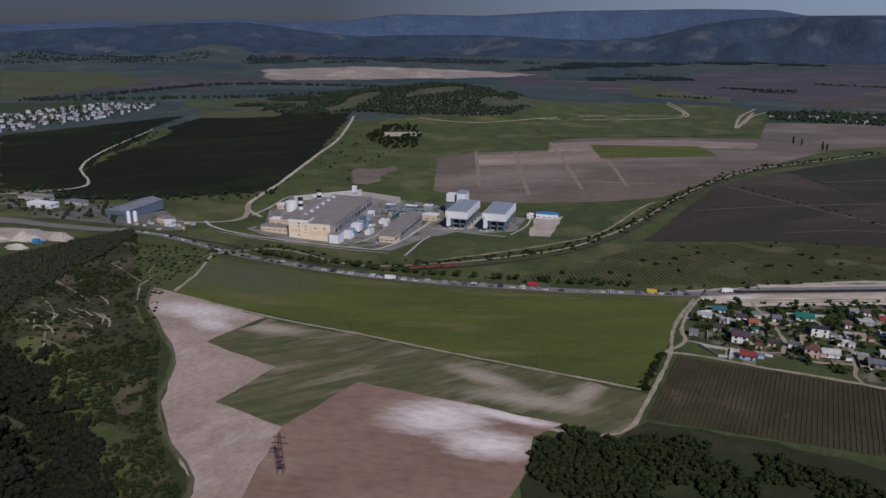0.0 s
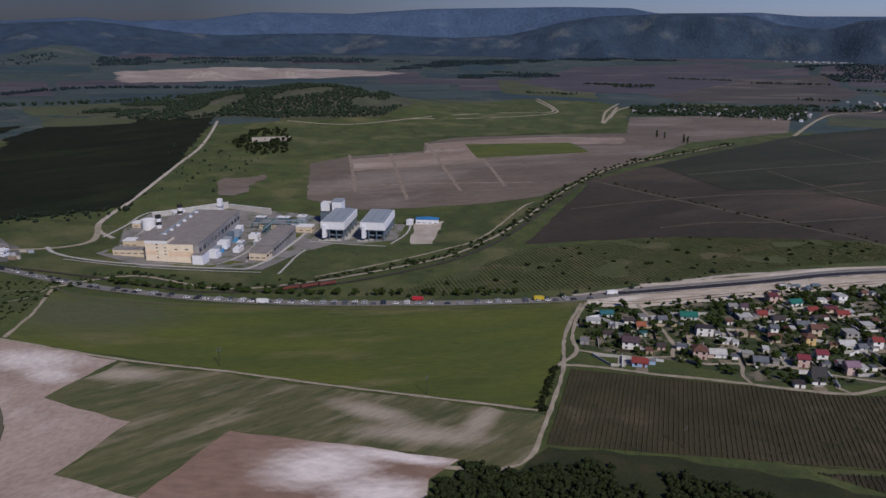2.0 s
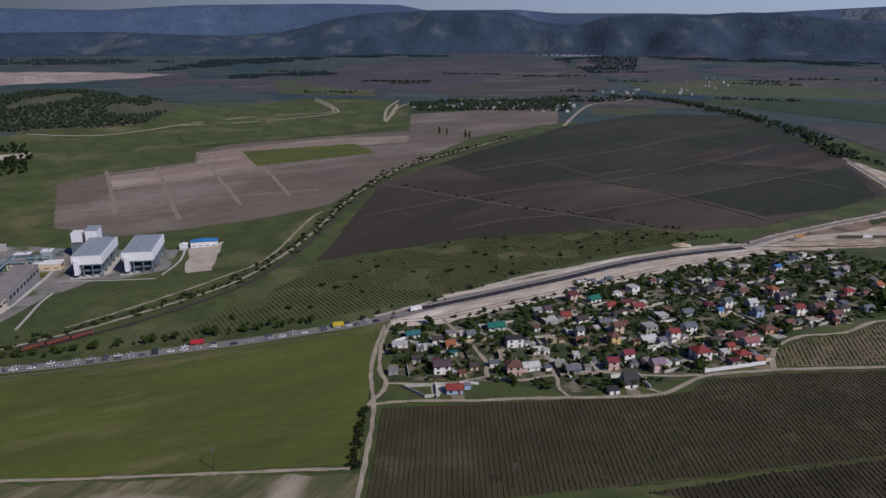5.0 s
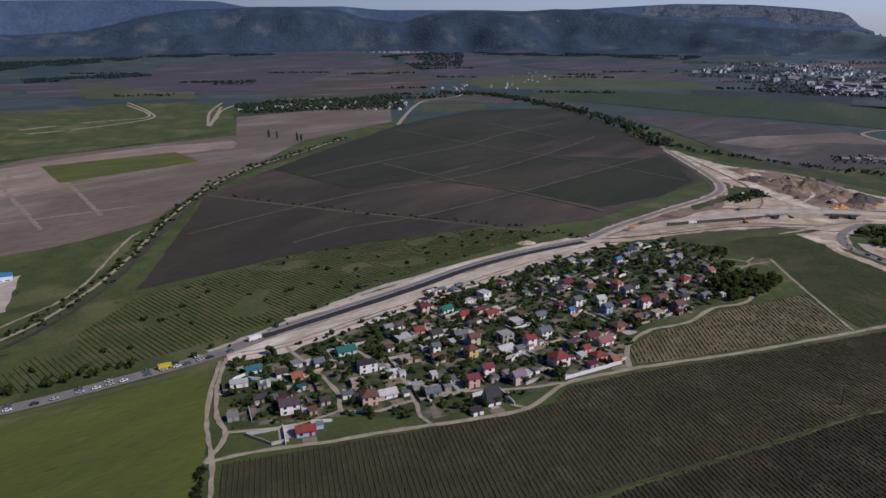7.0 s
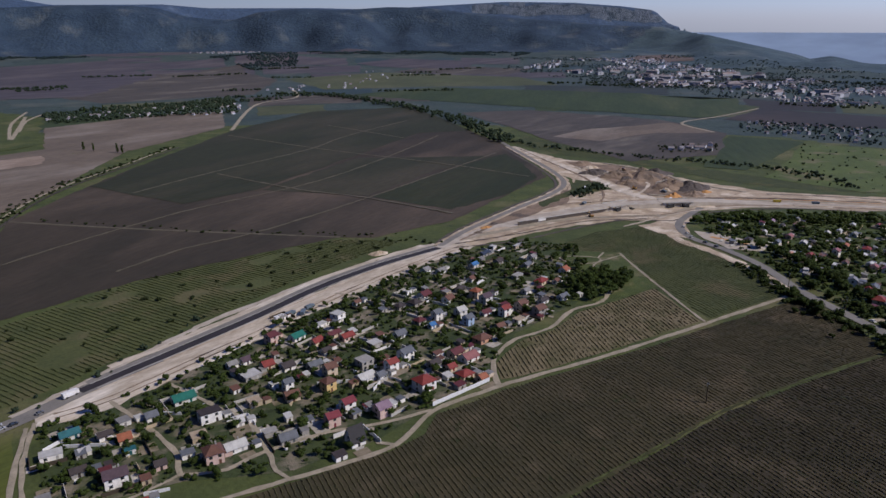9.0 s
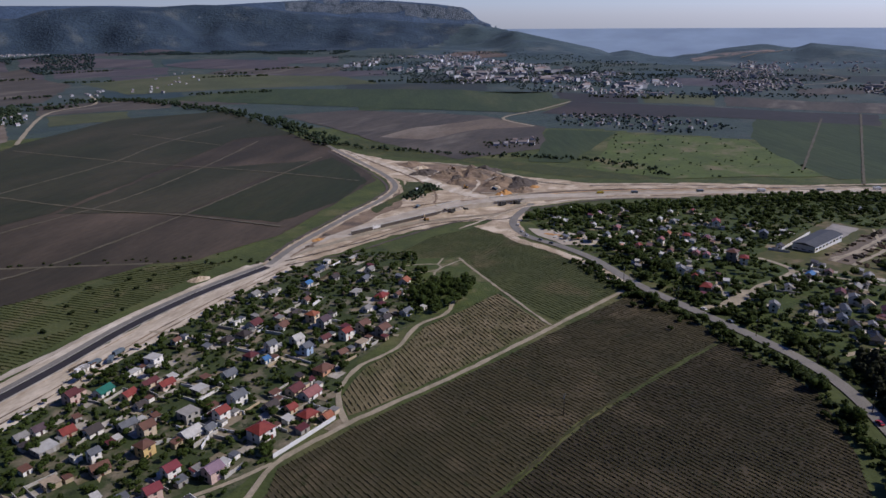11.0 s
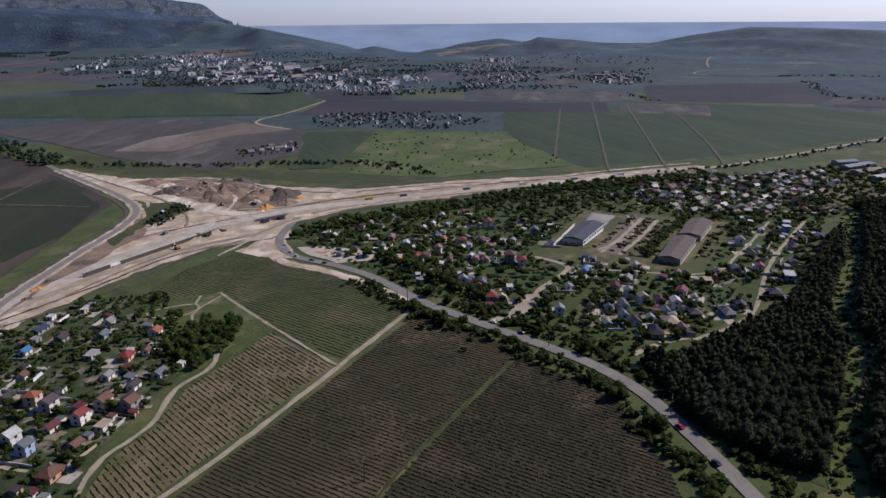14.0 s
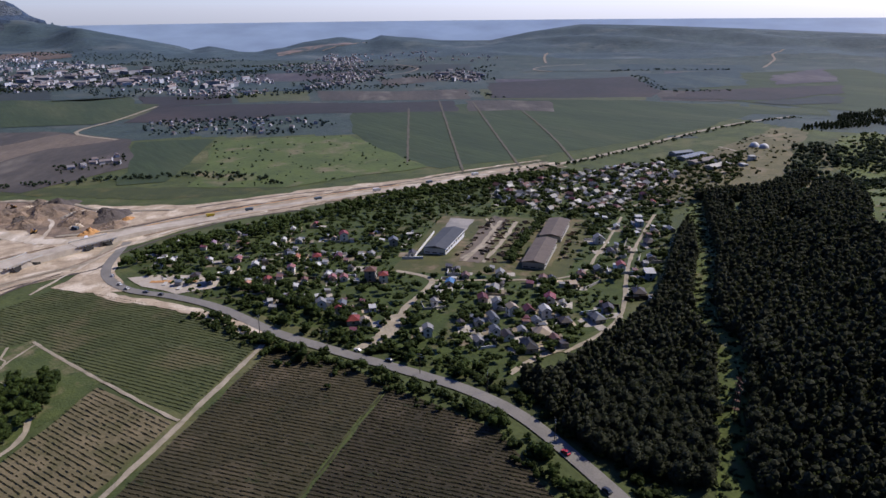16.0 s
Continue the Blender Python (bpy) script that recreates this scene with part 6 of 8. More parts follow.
    part("lid", tube(bmesh.new(), 0, 0, 9.5, 10.6, 6.1, 0.6, 28), M_WHITE, e)
for x, y in ((-380, 527), (-390, 572)):
    e = stand("chimney_stack", x, y, 0, "short stack with black and white bands", "chimney", "banded stacks")
    for k in range(4):
        part("band", tube(bmesh.new(), 0, 0, 13 + k * 2.7, 15.7 + k * 2.7, 2.3, 2.3, 18), M_BLACK if k % 2 else M_WHITE, e)
    part("foot", tube(bmesh.new(), 0, 0, -2, 13, 2.6, 2.3, 18), M_CONC, e)
e = stand("steam_tower", -372, 608, 13, "tall pale square tower with pipes", "tower")
box_part("shaft", (-2, -2, -2, 2, 2, 24), M_WHITE, e)
box_part("platform", (-3, -3, 17, 3, 3, 17.4), M_LIGHTSTEEL, e)
for x, y, w, d, t, m in ((-322, 520, 8, 6, 3, M_PALEBLUE), (-330, 556, 8, 6, 3, M_PALEBLUE), (-316, 505, 7, 9, 2.6, M_WHITE), (-310, 530, 5, 12, 3.4, M_WHITE), (-318, 548, 5, 8, 3.5, M_LIGHTSTEEL), (-320, 575, 8, 10, 3.2, M_WHITE), (-306, 555, 5, 9, 4, M_LIGHTSTEEL),
                         (-340, 625, 9, 6, 6, M_STEEL), (-318, 628, 12, 6, 7, M_STEEL), (-300, 630, 8, 8, 9, M_LIGHTSTEEL), (-345, 590, 6, 6, 5, M_LIGHTSTEEL)):
    e = stand("plant_unit", x, y, 11, "box-shaped %s plant unit with roof gear" % {M_PALEBLUE: "faded blue", M_WHITE: "white", M_STEEL: "blue-grey", M_LIGHTSTEEL: "grey steel"}[m], "plant unit", "machine units in the yard")
    box_part("casing", (-w / 2, -d / 2, -2, w / 2, d / 2, t), m, e)
    cap = box_part("cover", (-w / 2 - 0.2, -d / 2 - 0.2, t + 0.01, w / 2 + 0.2, d / 2 + 0.2, t + 0.3), M_WHITE if m != M_PALEBLUE else M_PALEBLUE, e)
    part("vent", tube(bmesh.new(), w * 0.2, 0, t + 0.3, t + 2, 0.7, 0.7, 12), M_LIGHTSTEEL, cap)
for a, b in (((-440, 600), (-395, 660)), ((-395, 660), (-345, 655))):
    L = math.hypot(b[0] - a[0], b[1] - a[1])
    e = stand("boundary_wall", a[0], a[1], math.degrees(math.atan2(b[1] - a[1], b[0] - a[0])), "long pale concrete boundary wall", "wall")
    box_part("panel", (0, -0.3, -2, L, 0.3, 4.5), M_CONC, e)
    box_part("coping", (0, -0.45, 4.51, L, 0.45, 4.7), M_WHITE, e)
for pts in ([(-392, 474), (-384, 480), (-392, 494), (-399, 490)], [(-330, 462), (-300, 474), (-302, 486), (-328, 474)], [(-300, 488), (-272, 494), (-274, 504), (-300, 500)], [(-420, 614), (-385, 626), (-398, 648), (-428, 636)], [(-300, 588), (-284, 588), (-287, 602), (-300, 600)]):
    field("lawn", pts, M_CROP, 0.22, "small green lawn inside the power station", "lawn", edge=0.4)
for pts in ([(-345, 470), (-308, 480), (-300, 510), (-309, 560), (-314, 610)], [(-398, 500), (-412, 540), (-430, 600)], [(-370, 596), (-330, 600), (-290, 606)]):
    ribbon("kerb", pts, 1.0, M_CONC, 0.4, "pale kerb inside the power station", "kerb")
M_RACK = mat("green_pipe_paint", (0.05, 0.17, 0.17), (0.04, 0.13, 0.14), 2, 0.5, rough=0.5)
for x, y, L, turn in ((-338, 604, 44, 10), (-332, 616, 36, 10), (-318, 590, 40, 98), (-308, 622, 24, 60)):
    e = stand("pipe_rack", x, y, turn, "green-blue steel rack carrying pipes", "pipe rack", "pipe racks of the power station")
    for k in range(int(L / 6) + 1):
        for s in (-1.4, 1.4):
            box_part("post", (k * 6 - 0.2, s - 0.2, -1, k * 6 + 0.2, s + 0.2, 5.2), M_RACK, e)
        box_part("beam", (k * 6 - 0.2, -1.6, 5.21, k * 6 + 0.2, 1.6, 5.5), M_RACK, e)
    for s in (-1.0, -0.2, 0.6, 1.2):
        box_part("pipe", (0, s - 0.25, 5.52, L, s + 0.25, 6.0), M_LIGHTSTEEL if s < 0 else M_RACK, e)
field("storage_yard", [(-198, 656), (-172, 668), (-163, 592), (-181, 588)], M_CHALK, 0.25, "bright stony storage yard", "yard", edge=1.5)
hall(-196, 654, 10, 21, 8, 5, M_WHITE, M_BLUE, "white shed with a bright blue roof", bays=0, ends=4, category="shed", ridge=1.0)
hall(-204, 650, 10, 6, 6, 4, M_WHITE, M_WHITE, "small white shed in the stony yard", bays=0, ends=2, category="shed", ridge=1.0)
# works at the west end of the highway
M_ROUGH = mat("rough_grassy_yard", (0.075, 0.082, 0.035), (0.052, 0.060, 0.027), 10, 1.5, c=(0.20, 0.19, 0.175), csize=18, camt=0.42)
M_SHEDROOF = mat("grey_steel_roof", (0.20, 0.22, 0.25), (0.16, 0.175, 0.20), 4, 0.6, rough=0.55)
field("works_yard", [(-690, 415), (-565, 400), (-560, 465), (-660, 485)], M_ROUGH, 0.24, "weedy yard with low sheds", "yard", edge=2)
for x, y, w, d, t, m, f, word in ((-604, 422, 26, 10, 4, M_WHITE, M_WHITE, "low white depot building with a flat roof"), (-640, 440, 30, 12, 4, M_CONC, M_ROOFG, "low grey depot shed with a flat roof"), (-585, 446, 18, 9, 3.5, M_CONC, M_SHEDROOF, "small grey workshop with a metal roof"), (-462, 436, 12, 8, 4, M_BEIGE, M_ROOFG, "small beige office beside the works yard"), (-446, 428, 7, 6, 4, M_WHITE, M_WHITE, "little white cabin in the works yard")):
    hall(x, y, 8, w, d, t, m, f, word, bays=2, ends=4)
for x, y, rad, t in ((-468, 322, 16, 4.5), (-452, 336, 12, 3.5), (-490, 312, 14, 4), (-446, 300, 9, 3)):
    heap_later.append((x, y, rad, t))
e = stand("stone_crusher", -447, 316, 20, "bright blue stone crusher on white rubble", "machine")
box_part("hopper", (-3, -1.6, 1.2, 1, 1.6, 3.4), M_BLUE, e)
box_part("chassis", (-4, -1.2, -0.5, 3, 1.2, 1.1), M_STEEL, e)
box_part("conveyor", (1.1, -0.5, 2, 6, 0.5, 2.5), M_BLUE, e)
M_ROUGHYARD = mat("worn_yard", (0.17, 0.165, 0.155), (0.12, 0.118, 0.108), 8, 1.2, c=(0.07, 0.078, 0.034), csize=14, camt=0.5)
field("works_yard", [(-560, 392), (-470, 405), (-425, 418), (-440, 450), (-500, 480), (-560, 470)], M_ROUGHYARD, 0.2, "grey yard full of building material", "yard", edge=2)
field("quarry_floor", [(-520, 285), (-470, 300), (-448, 345), (-470, 355), (-520, 350), (-580, 320)], M_CHALK, 0.3, "white quarry floor behind the hill", "quarry", edge=3)
hall(-513, 428, 8, 21, 50, 5.5, M_STEEL, M_SHEDROOF, "long grey steel shed with a dark open front", bays=0, ends=5, category="shed", ridge=2.5)
for x, y in ((-473, 417), (-470, 421)):
    e = stand("silo", x, y, 0, "tall white cement silo", "silo", "cement silos")
    part("shell", tube(bmesh.new(), 0, 0, -1, 9.5, 1.6, 1.6, 18), M_WHITE, e)
    part("cone", tube(bmesh.new(), 0, 0, 9.5, 10.5, 1.6, 0.5, 18), M_WHITE, e)
for k in range(26):
    x, y = -465 + rnd_house.uniform(0, 45), 412 + rnd_house.uniform(0, 40)
    e = stand("material_stack", x, y, rnd_house.uniform(0, 90), "stack of pale building material", "stack", "stacks in the works yard")
    w, d, t = rnd_house.uniform(1.5, 5), rnd_house.uniform(1.5, 3), rnd_house.uniform(1, 2.6)
    box_part("pallet", (-w / 2 - 0.1, -d / 2 - 0.1, -0.4, w / 2 + 0.1, d / 2 + 0.1, 0.2), M_BARK, e)
    box_part("load", (-w / 2, -d / 2, 0.2, w / 2, d / 2, t), (M_CONC, M_CHALK, M_SPOIL, M_LIGHTSTEEL)[k % 4], e)

# ---- road works ----
def heap(x, y, r, t, material, label):
    bm = bmesh.new()
    n, rings = 34, 12
    grid = []
    for i in range(rings + 1):
        q = i / rings
        row = []
        for k in range(n):
            a = k * math.tau / n
            j = 1 + 0.35 * noise.noise(Vector((math.cos(a) * 1.3 + x, math.sin(a) * 1.3 + y, 0)))
            px, py = x + math.cos(a) * r * q * j, y + math.sin(a) * r * q * j * 0.75
            z = t * (1 - q ** 1.5) * (1 + 0.55 * noise.noise(Vector((px / r * 2.2, py / r * 2.2, 5))) + 0.35 * noise.noise(Vector((px / r * 6, py / r * 6, 9)))) - 0.5 * q
            row.append(bm.verts.new((px, py, high(px, py) + z)))
        grid.append(row)
    for i in range(rings):
        for k in range(n):
            bm.faces.new((grid[i][k], grid[i + 1][k], grid[i + 1][(k + 1) % n], grid[i][(k + 1) % n]))
    bmesh.ops.remove_doubles(bm, verts=bm.verts[:], dist=0.01)
    me = bpy.data.meshes.new("earth_mound")
    bm.to_mesh(me)
    bm.free()
    me.materials.append(material)
    return tagged(new("earth_mound", me), label, "heap", "spoil heaps of the road works")


M_DARKSOIL = mat("dark_spoil", (0.07, 0.06, 0.058), (0.10, 0.085, 0.075), 10, 1.5, bump=0.4)
M_ORANGE = mat("orange_sand", (0.50, 0.27, 0.10), (0.42, 0.23, 0.10), 6, 1.0, bump=0.2)
for x, y, r, t, m, w in ((526, 751, 16, 5, M_DARKSOIL, "dark heap of topsoil"), (540, 722, 22, 7, M_SPOIL, "grey brown spoil heap"), (556, 700, 24, 8, M_SPOIL, "grey brown spoil heap"), (578, 712, 18, 6, M_DARKSOIL, "dark heap of topsoil"),
                         (545, 655, 20, 8, M_SPOIL, "grey brown spoil heap"), (560, 640, 18, 7, M_DARKSOIL, "dark heap of topsoil"), (514, 622, 8, 4, M_ORANGE, "orange heap of sand"), (536, 618, 13, 4, M_SPOIL, "flattened brown spoil heap"),
                         (548, 800, 14, 4, M_SPOIL, "low brown spoil heap"), (196, 600, 7, 2, M_EARTH, "low heap of sandy earth"), (520, 690, 14, 5, M_SPOIL, "low brown spoil heap"),
                         (552, 672, 9, 4, M_CHALK, "small pale heap of gravel"), (568, 685, 8, 3.5, M_SPOIL, "small brown spoil heap"), (532, 706, 8, 4, M_DARKSOIL, "dark heap of topsoil"), (562, 730, 9, 3.5, M_EARTH, "small heap of sandy earth"), (541, 775, 9, 3.5, M_EARTH, "small heap of sandy earth"),
                         (571, 655, 9, 4, M_DARKSOIL, "dark heap of topsoil"), (527, 645, 7, 3, M_EARTH, "small heap of sandy earth"), (583, 738, 8, 3, M_SPOIL, "small brown spoil heap"), (534, 738, 7, 3, M_CHALK, "small pale heap of gravel"), (556, 620, 6, 2.5, M_ORANGE, "small heap of orange sand"),
                         (300, 618, 6, 1.6, M_ORANGE, "small heap of orange sand"), (286, 608, 5, 1.5, M_SPOIL, "small brown spoil heap"), (312, 624, 5, 1.5, M_DARKSOIL, "dark heap of topsoil")):
    heap(x, y, r * 1.25, t * 0.9, m, w)
for x, y, rad, t in heap_later:
    heap(x, y, rad, t, M_CHALK, "white heap of quarried stone")["group"] = "heaps on the quarry floor"
ribbon("haul_road", [(545, 945), (530, 850), (508, 740), (488, 650), (500, 600)], 12, M_VERGEARTH, 0.3, "pale beaten haul road", "road works", wobble=1.5)
for side in (-9.5, -5, 6.2, 10.5):
    ribbon("wheel_ruts", [(-20, 474), (4, 478), (47, 498), (83, 514), (124, 535), (172, 557), (227, 579), (258, 590)], 1.0, M_SPOIL if side < 0 else M_EARTH, 0.3, "darker wheel ruts along the sandy verge", "verge", wobble=0.45, side=side)
ribbon("road", [(255, 598), (300, 602), (362, 606), (417, 588), (457, 570), (500, 585)], 7, M_TRACK, 0.3, "brown haul track beside the new carriageway", "road", wobble=0.8)
ribbon("road", [(500, 640), (540, 590), (600, 545), (660, 500)], 6, M_TRACK, 0.36, "brown haul track", "road", wobble=0.8)
for side, w, m, what in ((13, 5, M_TRACK, "brown haul track along the new road"), (-11, 3.5, M_SPOIL, "rough earth bank along the new road"), (20, 3, M_DARKSOIL, "dark earth bank along the new road"), (27, 4, M_EARTH, "sandy strip along the new road"), (-17, 3, M_TRACK, "worn wheel track along the new road")):
    ribbon("earth_strip", [(520, 583), (558, 563), (631, 505), (700, 440), (790, 370), (860, 308)], w, m, 0.31, what, "road works", wobble=1.1, side=side)
for x, y, turn in ((426, 488, 20), (431, 478, 60), (434, 494, 35), (421, 474, 10), (437, 484, 75)):
    e = stand("concrete_slab", x, y, turn, "stacked pale concrete road slabs", "slab", "slabs on the chalky apron")
    box_part("slab", (-3, -1.2, -0.2, 3, 1.2, 0.5), M_CONC, e)
    box_part("slab", (-2.8, -1.1, 0.51, 2.9, 1.15, 0.8), M_CONC, e)
field("works_apron", [(420, 500), (412, 470), (425, 452), (445, 462), (440, 505), (432, 520)], M_CHALK, 0.3, "chalky apron beside the village road", "road works", edge=1)
ribbon("sand_strip", [(428, 500), (433, 470)], 4, M_ORANGE, 0.5, "strip of yellow sand", "road works", wobble=0.5)


for pts, w, m in (([(262, 596), (300, 616), (345, 640), (398, 650), (440, 640), (480, 622)], 2.2, M_SPOIL), ([(300, 590), (350, 597), (402, 594), (446, 574), (492, 573)], 1.8, M_SPOIL), ([(255, 590), (320, 588), (380, 590), (430, 570)], 1.6, M_DARKSOIL),
                  ([(498, 640), (520, 610), (560, 588), (610, 552)], 2.2, M_SPOIL), ([(545, 930), (524, 840), (500, 740), (470, 672), (440, 640)], 2.0, M_SPOIL), ([(590, 600), (575, 660), (590, 720), (575, 790)], 4.5, M_TRACK), ([(588, 603), (573, 660), (587, 720), (571, 790)], 1.6, M_DARKSOIL),
                  ([(480, 640), (520, 664), (540, 690), (520, 730), (530, 790)], 3.0, M_VERGEARTH), ([(520, 600), (580, 566), (650, 508), (720, 440)], 1.8, M_ORANGE), ([(395, 560), (440, 566), (486, 570), (540, 556), (600, 516)], 2.4, M_VERGEARTH)):
    ribbon("wheel_ruts", pts, w, m, 0.46, "rutted track worn through the road works", "road works", wobble=0.7)
field("graded_earth", [(408, 557), (440, 557), (474, 562), (436, 532), (411, 505), (404, 530)], M_EARTH, 0.25, "trodden sandy earth at the road fork", "road works", edge=2)
field("graded_earth", [(294, 634), (384, 669), (464, 721), (418, 659), (348, 628), (290, 607)], M_SPOIL, 0.24, "brown rough-graded earth inside the junction", "road works", edge=2)
field("spoil_ground", [(540, 823), (585, 761), (567, 660), (531, 610), (500, 640), (512, 708)], M_SPOIL, 0.26, "dark rutted ground among the spoil heaps", "road works", edge=3)
field("grass_island", [(381, 650), (434, 677), (495, 676), (502, 708), (484, 733), (443, 693), (389, 668)], M_VERGE, 0.3, "grass island left between the new roads", "grass", edge=2)
ribbon("ditch", [(245, 601), (276, 624), (316, 646), (368, 673), (417, 697), (450, 722), (476, 772), (503, 854), (530, 947)], 3, M_DARKSOIL, 0.3, "dark drainage ditch beside the bypass", "ditch", wobble=0.6)
ribbon("ditch", [(250, 582), (300, 572), (353, 577), (410, 577), (444, 554), (480, 560), (560, 536), (612, 488)], 2.5, M_DARKSOIL, 0.3, "dark edge of the graded ground", "ditch", wobble=0.8)
ribbon("ditch", [(600, 585), (662, 526), (726, 434), (783, 369), (849, 305)], 3, M_DARKSOIL, 0.3, "dark edge of the haul road", "ditch", wobble=0.8)
ribbon("ditch", [(440, 552), (405, 515), (397, 470), (387, 432), (370, 392)], 8, M_EARTH, 0.28, "worn earth verge of the country road", "verge", wobble=1.0)
field("road_works", [(611, 495), (675, 530), (740, 450), (800, 380), (870, 312), (862, 300), (790, 350), (715, 418), (660, 470)], M_EARTH, 0.17, "bare earth along the new road", "road works", edge=2.5)
field("verge", [(559, 979), (566, 855), (603, 779), (614, 655), (647, 576), (696, 540), (668, 642), (625, 802), (615, 1010)], M_VERGE, 0.2, "bright grass strip behind the road works", "grass", edge=3)


def bridge(x, y, turn, long, label):
    e = stand("bridge", x, y, turn, label, "bridge", "concrete underpasses of the new road")
    box_part("abutment", (-9, -long / 2, -1, -3.2, long / 2, 3.6), M_CONC, e)
    box_part("abutment", (3.2, -long / 2, -1, 9, long / 2, 3.6), M_CONC, e)
    box_part("deck", (-14, -long / 2, 3.61, 14, long / 2, 4.3), M_CHALK, e, "pale unsurfaced deck")
    for s in (-1, 1):
        box_part("parapet", (-14, s * long / 2 - 0.3, 4.31, 14, s * long / 2 + 0.3, 5.1), M_CONC, e)
        for q in (-1, 1):
            # black triangle stands in for the shade of the underpass opening
            bm = bmesh.new()
            v = [bm.verts.new(p) for p in ((q * 3.3, s * long / 2, -1), (q * 9.5, s * (long / 2 + 4), -1), (q * 9.5, s * (long / 2 + 0.4), 3.2), (q * 3.3, s * long / 2, 3.6))]
            bm.faces.new(v)
            v2 = [bm.verts.new(p.co + Vector((0, -0.4 * s, 0))) for p in v]
            bm.faces.new(v2[::-1])
            part("wing_wall", bm, M_BLACK, e, "black wing wall in place of the shaded opening")
    return e


bridge(437, 612, -4, 15, "pale concrete underpass with dark wing walls")
bridge(487, 594, -24, 15, "second concrete underpass with dark wing walls")
# embankment that carries the carriageway over the underpasses
bm = bmesh.new()
line = glide([(300, 612), (340, 618), (380, 617), (433, 613), (487, 595), (530, 577), (585, 543)], 6)
prev = None
for i, q in enumerate(line):
    d = (line[min(i + 1, len(line) - 1)] - line[max(i - 1, 0)]).normalized()
    nrm = Vector((-d.y, d.x))
    run = i / (len(line) - 1)
    t = 4.2 * smooth(run * 2.6) * smooth((1 - run) * 2.8)
    row = [bm.verts.new((*(q + nrm * s), high(*q) + (t if abs(s) < 7 else -0.3))) for s in (-7.6, -6.5, 6.5, 7.6 + t)]
    if prev:
        for k in range(3):
            bm.faces.new((prev[k], row[k], row[k + 1], prev[k + 1]))
    prev = row
me = bpy.data.meshes.new("embankment")
bm.to_mesh(me)
bm.free()
me.materials.append(M_CHALK)
tagged(new("embankment", me), "pale concrete-grey road embankment under construction", "embankment", kind="structure")
e = stand("retaining_wall", 346, 609.5, -1, "long dark retaining wall of the new carriageway", "wall")
box_part("panel", (-20, -0.3, -1, 78, 0.3, 3.0), M_DARKSOIL, e)
box_part("coping", (-20, -0.5, 3.01, 78, 0.5, 3.4), M_CONC, e)


# ---- vehicles ----
def car_model(paint, label, name="car", size=(3.8, 1.6, 1.3)):
    L, W, H = size
    e = new(name)
    tagged(e, label, name)
    bm = bmesh.new()
    prof = ((-L / 2, 0.35), (-L / 2, 0.8), (-L * 0.32, 0.92), (L * 0.32, 0.92), (L / 2, 0.75), (L / 2, 0.35)) if name == "car" else ((-L / 2, 0.6), (-L / 2, H), (L * 0.3, H), (L * 0.3, H * 0.9), (L / 2, H * 0.85), (L / 2, 0.6))
    sides = [[bm.verts.new((x, s * W / 2, z)) for x, z in prof] for s in (-1, 1)]
    bm.faces.new(sides[0])
    bm.faces.new(sides[1][::-1])
    n = len(prof)
    for k in range(n):
        bm.faces.new((sides[0][k], sides[1][k], sides[1][(k + 1) % n], sides[0][(k + 1) % n]))
    bmesh.ops.recalc_face_normals(bm, faces=bm.faces[:])
    part("body", bm, paint, e)
    bm = bmesh.new()
    if name == "car":
        v = [bm.verts.new(p) for s in (-1, 1) for p in ((-L * 0.36, s * W * 0.46, 0.93), (-L * 0.24, s * W * 0.38, H), (L * 0.1, s * W * 0.38, H), (L * 0.27, s * W * 0.46, 0.93))]
        for f in ((0, 1, 2, 3), (7, 6, 5, 4), (0, 4, 5, 1), (2, 6, 7, 3)):
            bm.faces.new([v[i] for i in f])
        part("cabin_glass", bm, M_GLASS, e)
        box_part("roof", (-L * 0.24, -W * 0.38, H, L * 0.1, W * 0.38, H + 0.04), paint, e)
    else:
        box(bm, L / 2 - 0.1, -W * 0.42, H * 0.5, L / 2 + 0.03, W * 0.42, H * 0.8)
        part("windscreen", bm, M_GLASS, e)
    for x in (-L * 0.3, L * 0.3):
        for s in (-1, 1):
            bm = bmesh.new()
            bmesh.ops.create_cone(bm, cap_ends=True, segments=12, radius1=0.34 if name == "car" else 0.5, radius2=0.34 if name == "car" else 0.5, depth=0.22, matrix=pose(x, s * W / 2, 0.34 if name == "car" else 0.5, 90, 0, 0))
            part("wheel", bm, M_BLACK, e)
    return e


def paint(name, c):
    return mat(name, c, tuple(v * 0.9 for v in c), 3, 1, rough=0.3, spec=0.5)


P_RED, P_YEL, P_WHT = paint("red_paint", (0.45, 0.03, 0.04)), paint("yellow_paint", (0.55, 0.42, 0.03)), paint("white_paint", (0.72, 0.72, 0.72))
CARS = [car_model(P_WHT, "white car in the highway queue"), car_model(paint("silver_paint", (0.4, 0.41, 0.42)), "silver car in the highway queue"), car_model(paint("dark_paint", (0.03, 0.035, 0.045)), "dark blue car on the road"), car_model(P_RED, "red car on the road"), car_model(paint("grey_paint", (0.12, 0.12, 0.13)), "dark grey car on the road")]
USED = set()


def park(src, x, y, turn, group, lift=0.42):
    m = pose(x, y, high(x, y) + lift, 0, 0, turn)
    if src not in USED:
        USED.add(src)
        src.matrix_basis = m
        src["group"] = group
        return src
    o = copy_thing(src, m)
    o["group"] = group
    return o


rc = random.Random(4)
HWY = glide([(-458, 388), (-418, 399), (-380, 395), (-341, 393), (-305, 398), (-262, 406), (-223, 416), (-185, 426), (-148, 437), (-111, 446), (-75, 457), (-36, 470), (-20, 478)], 1.0)
k = 4
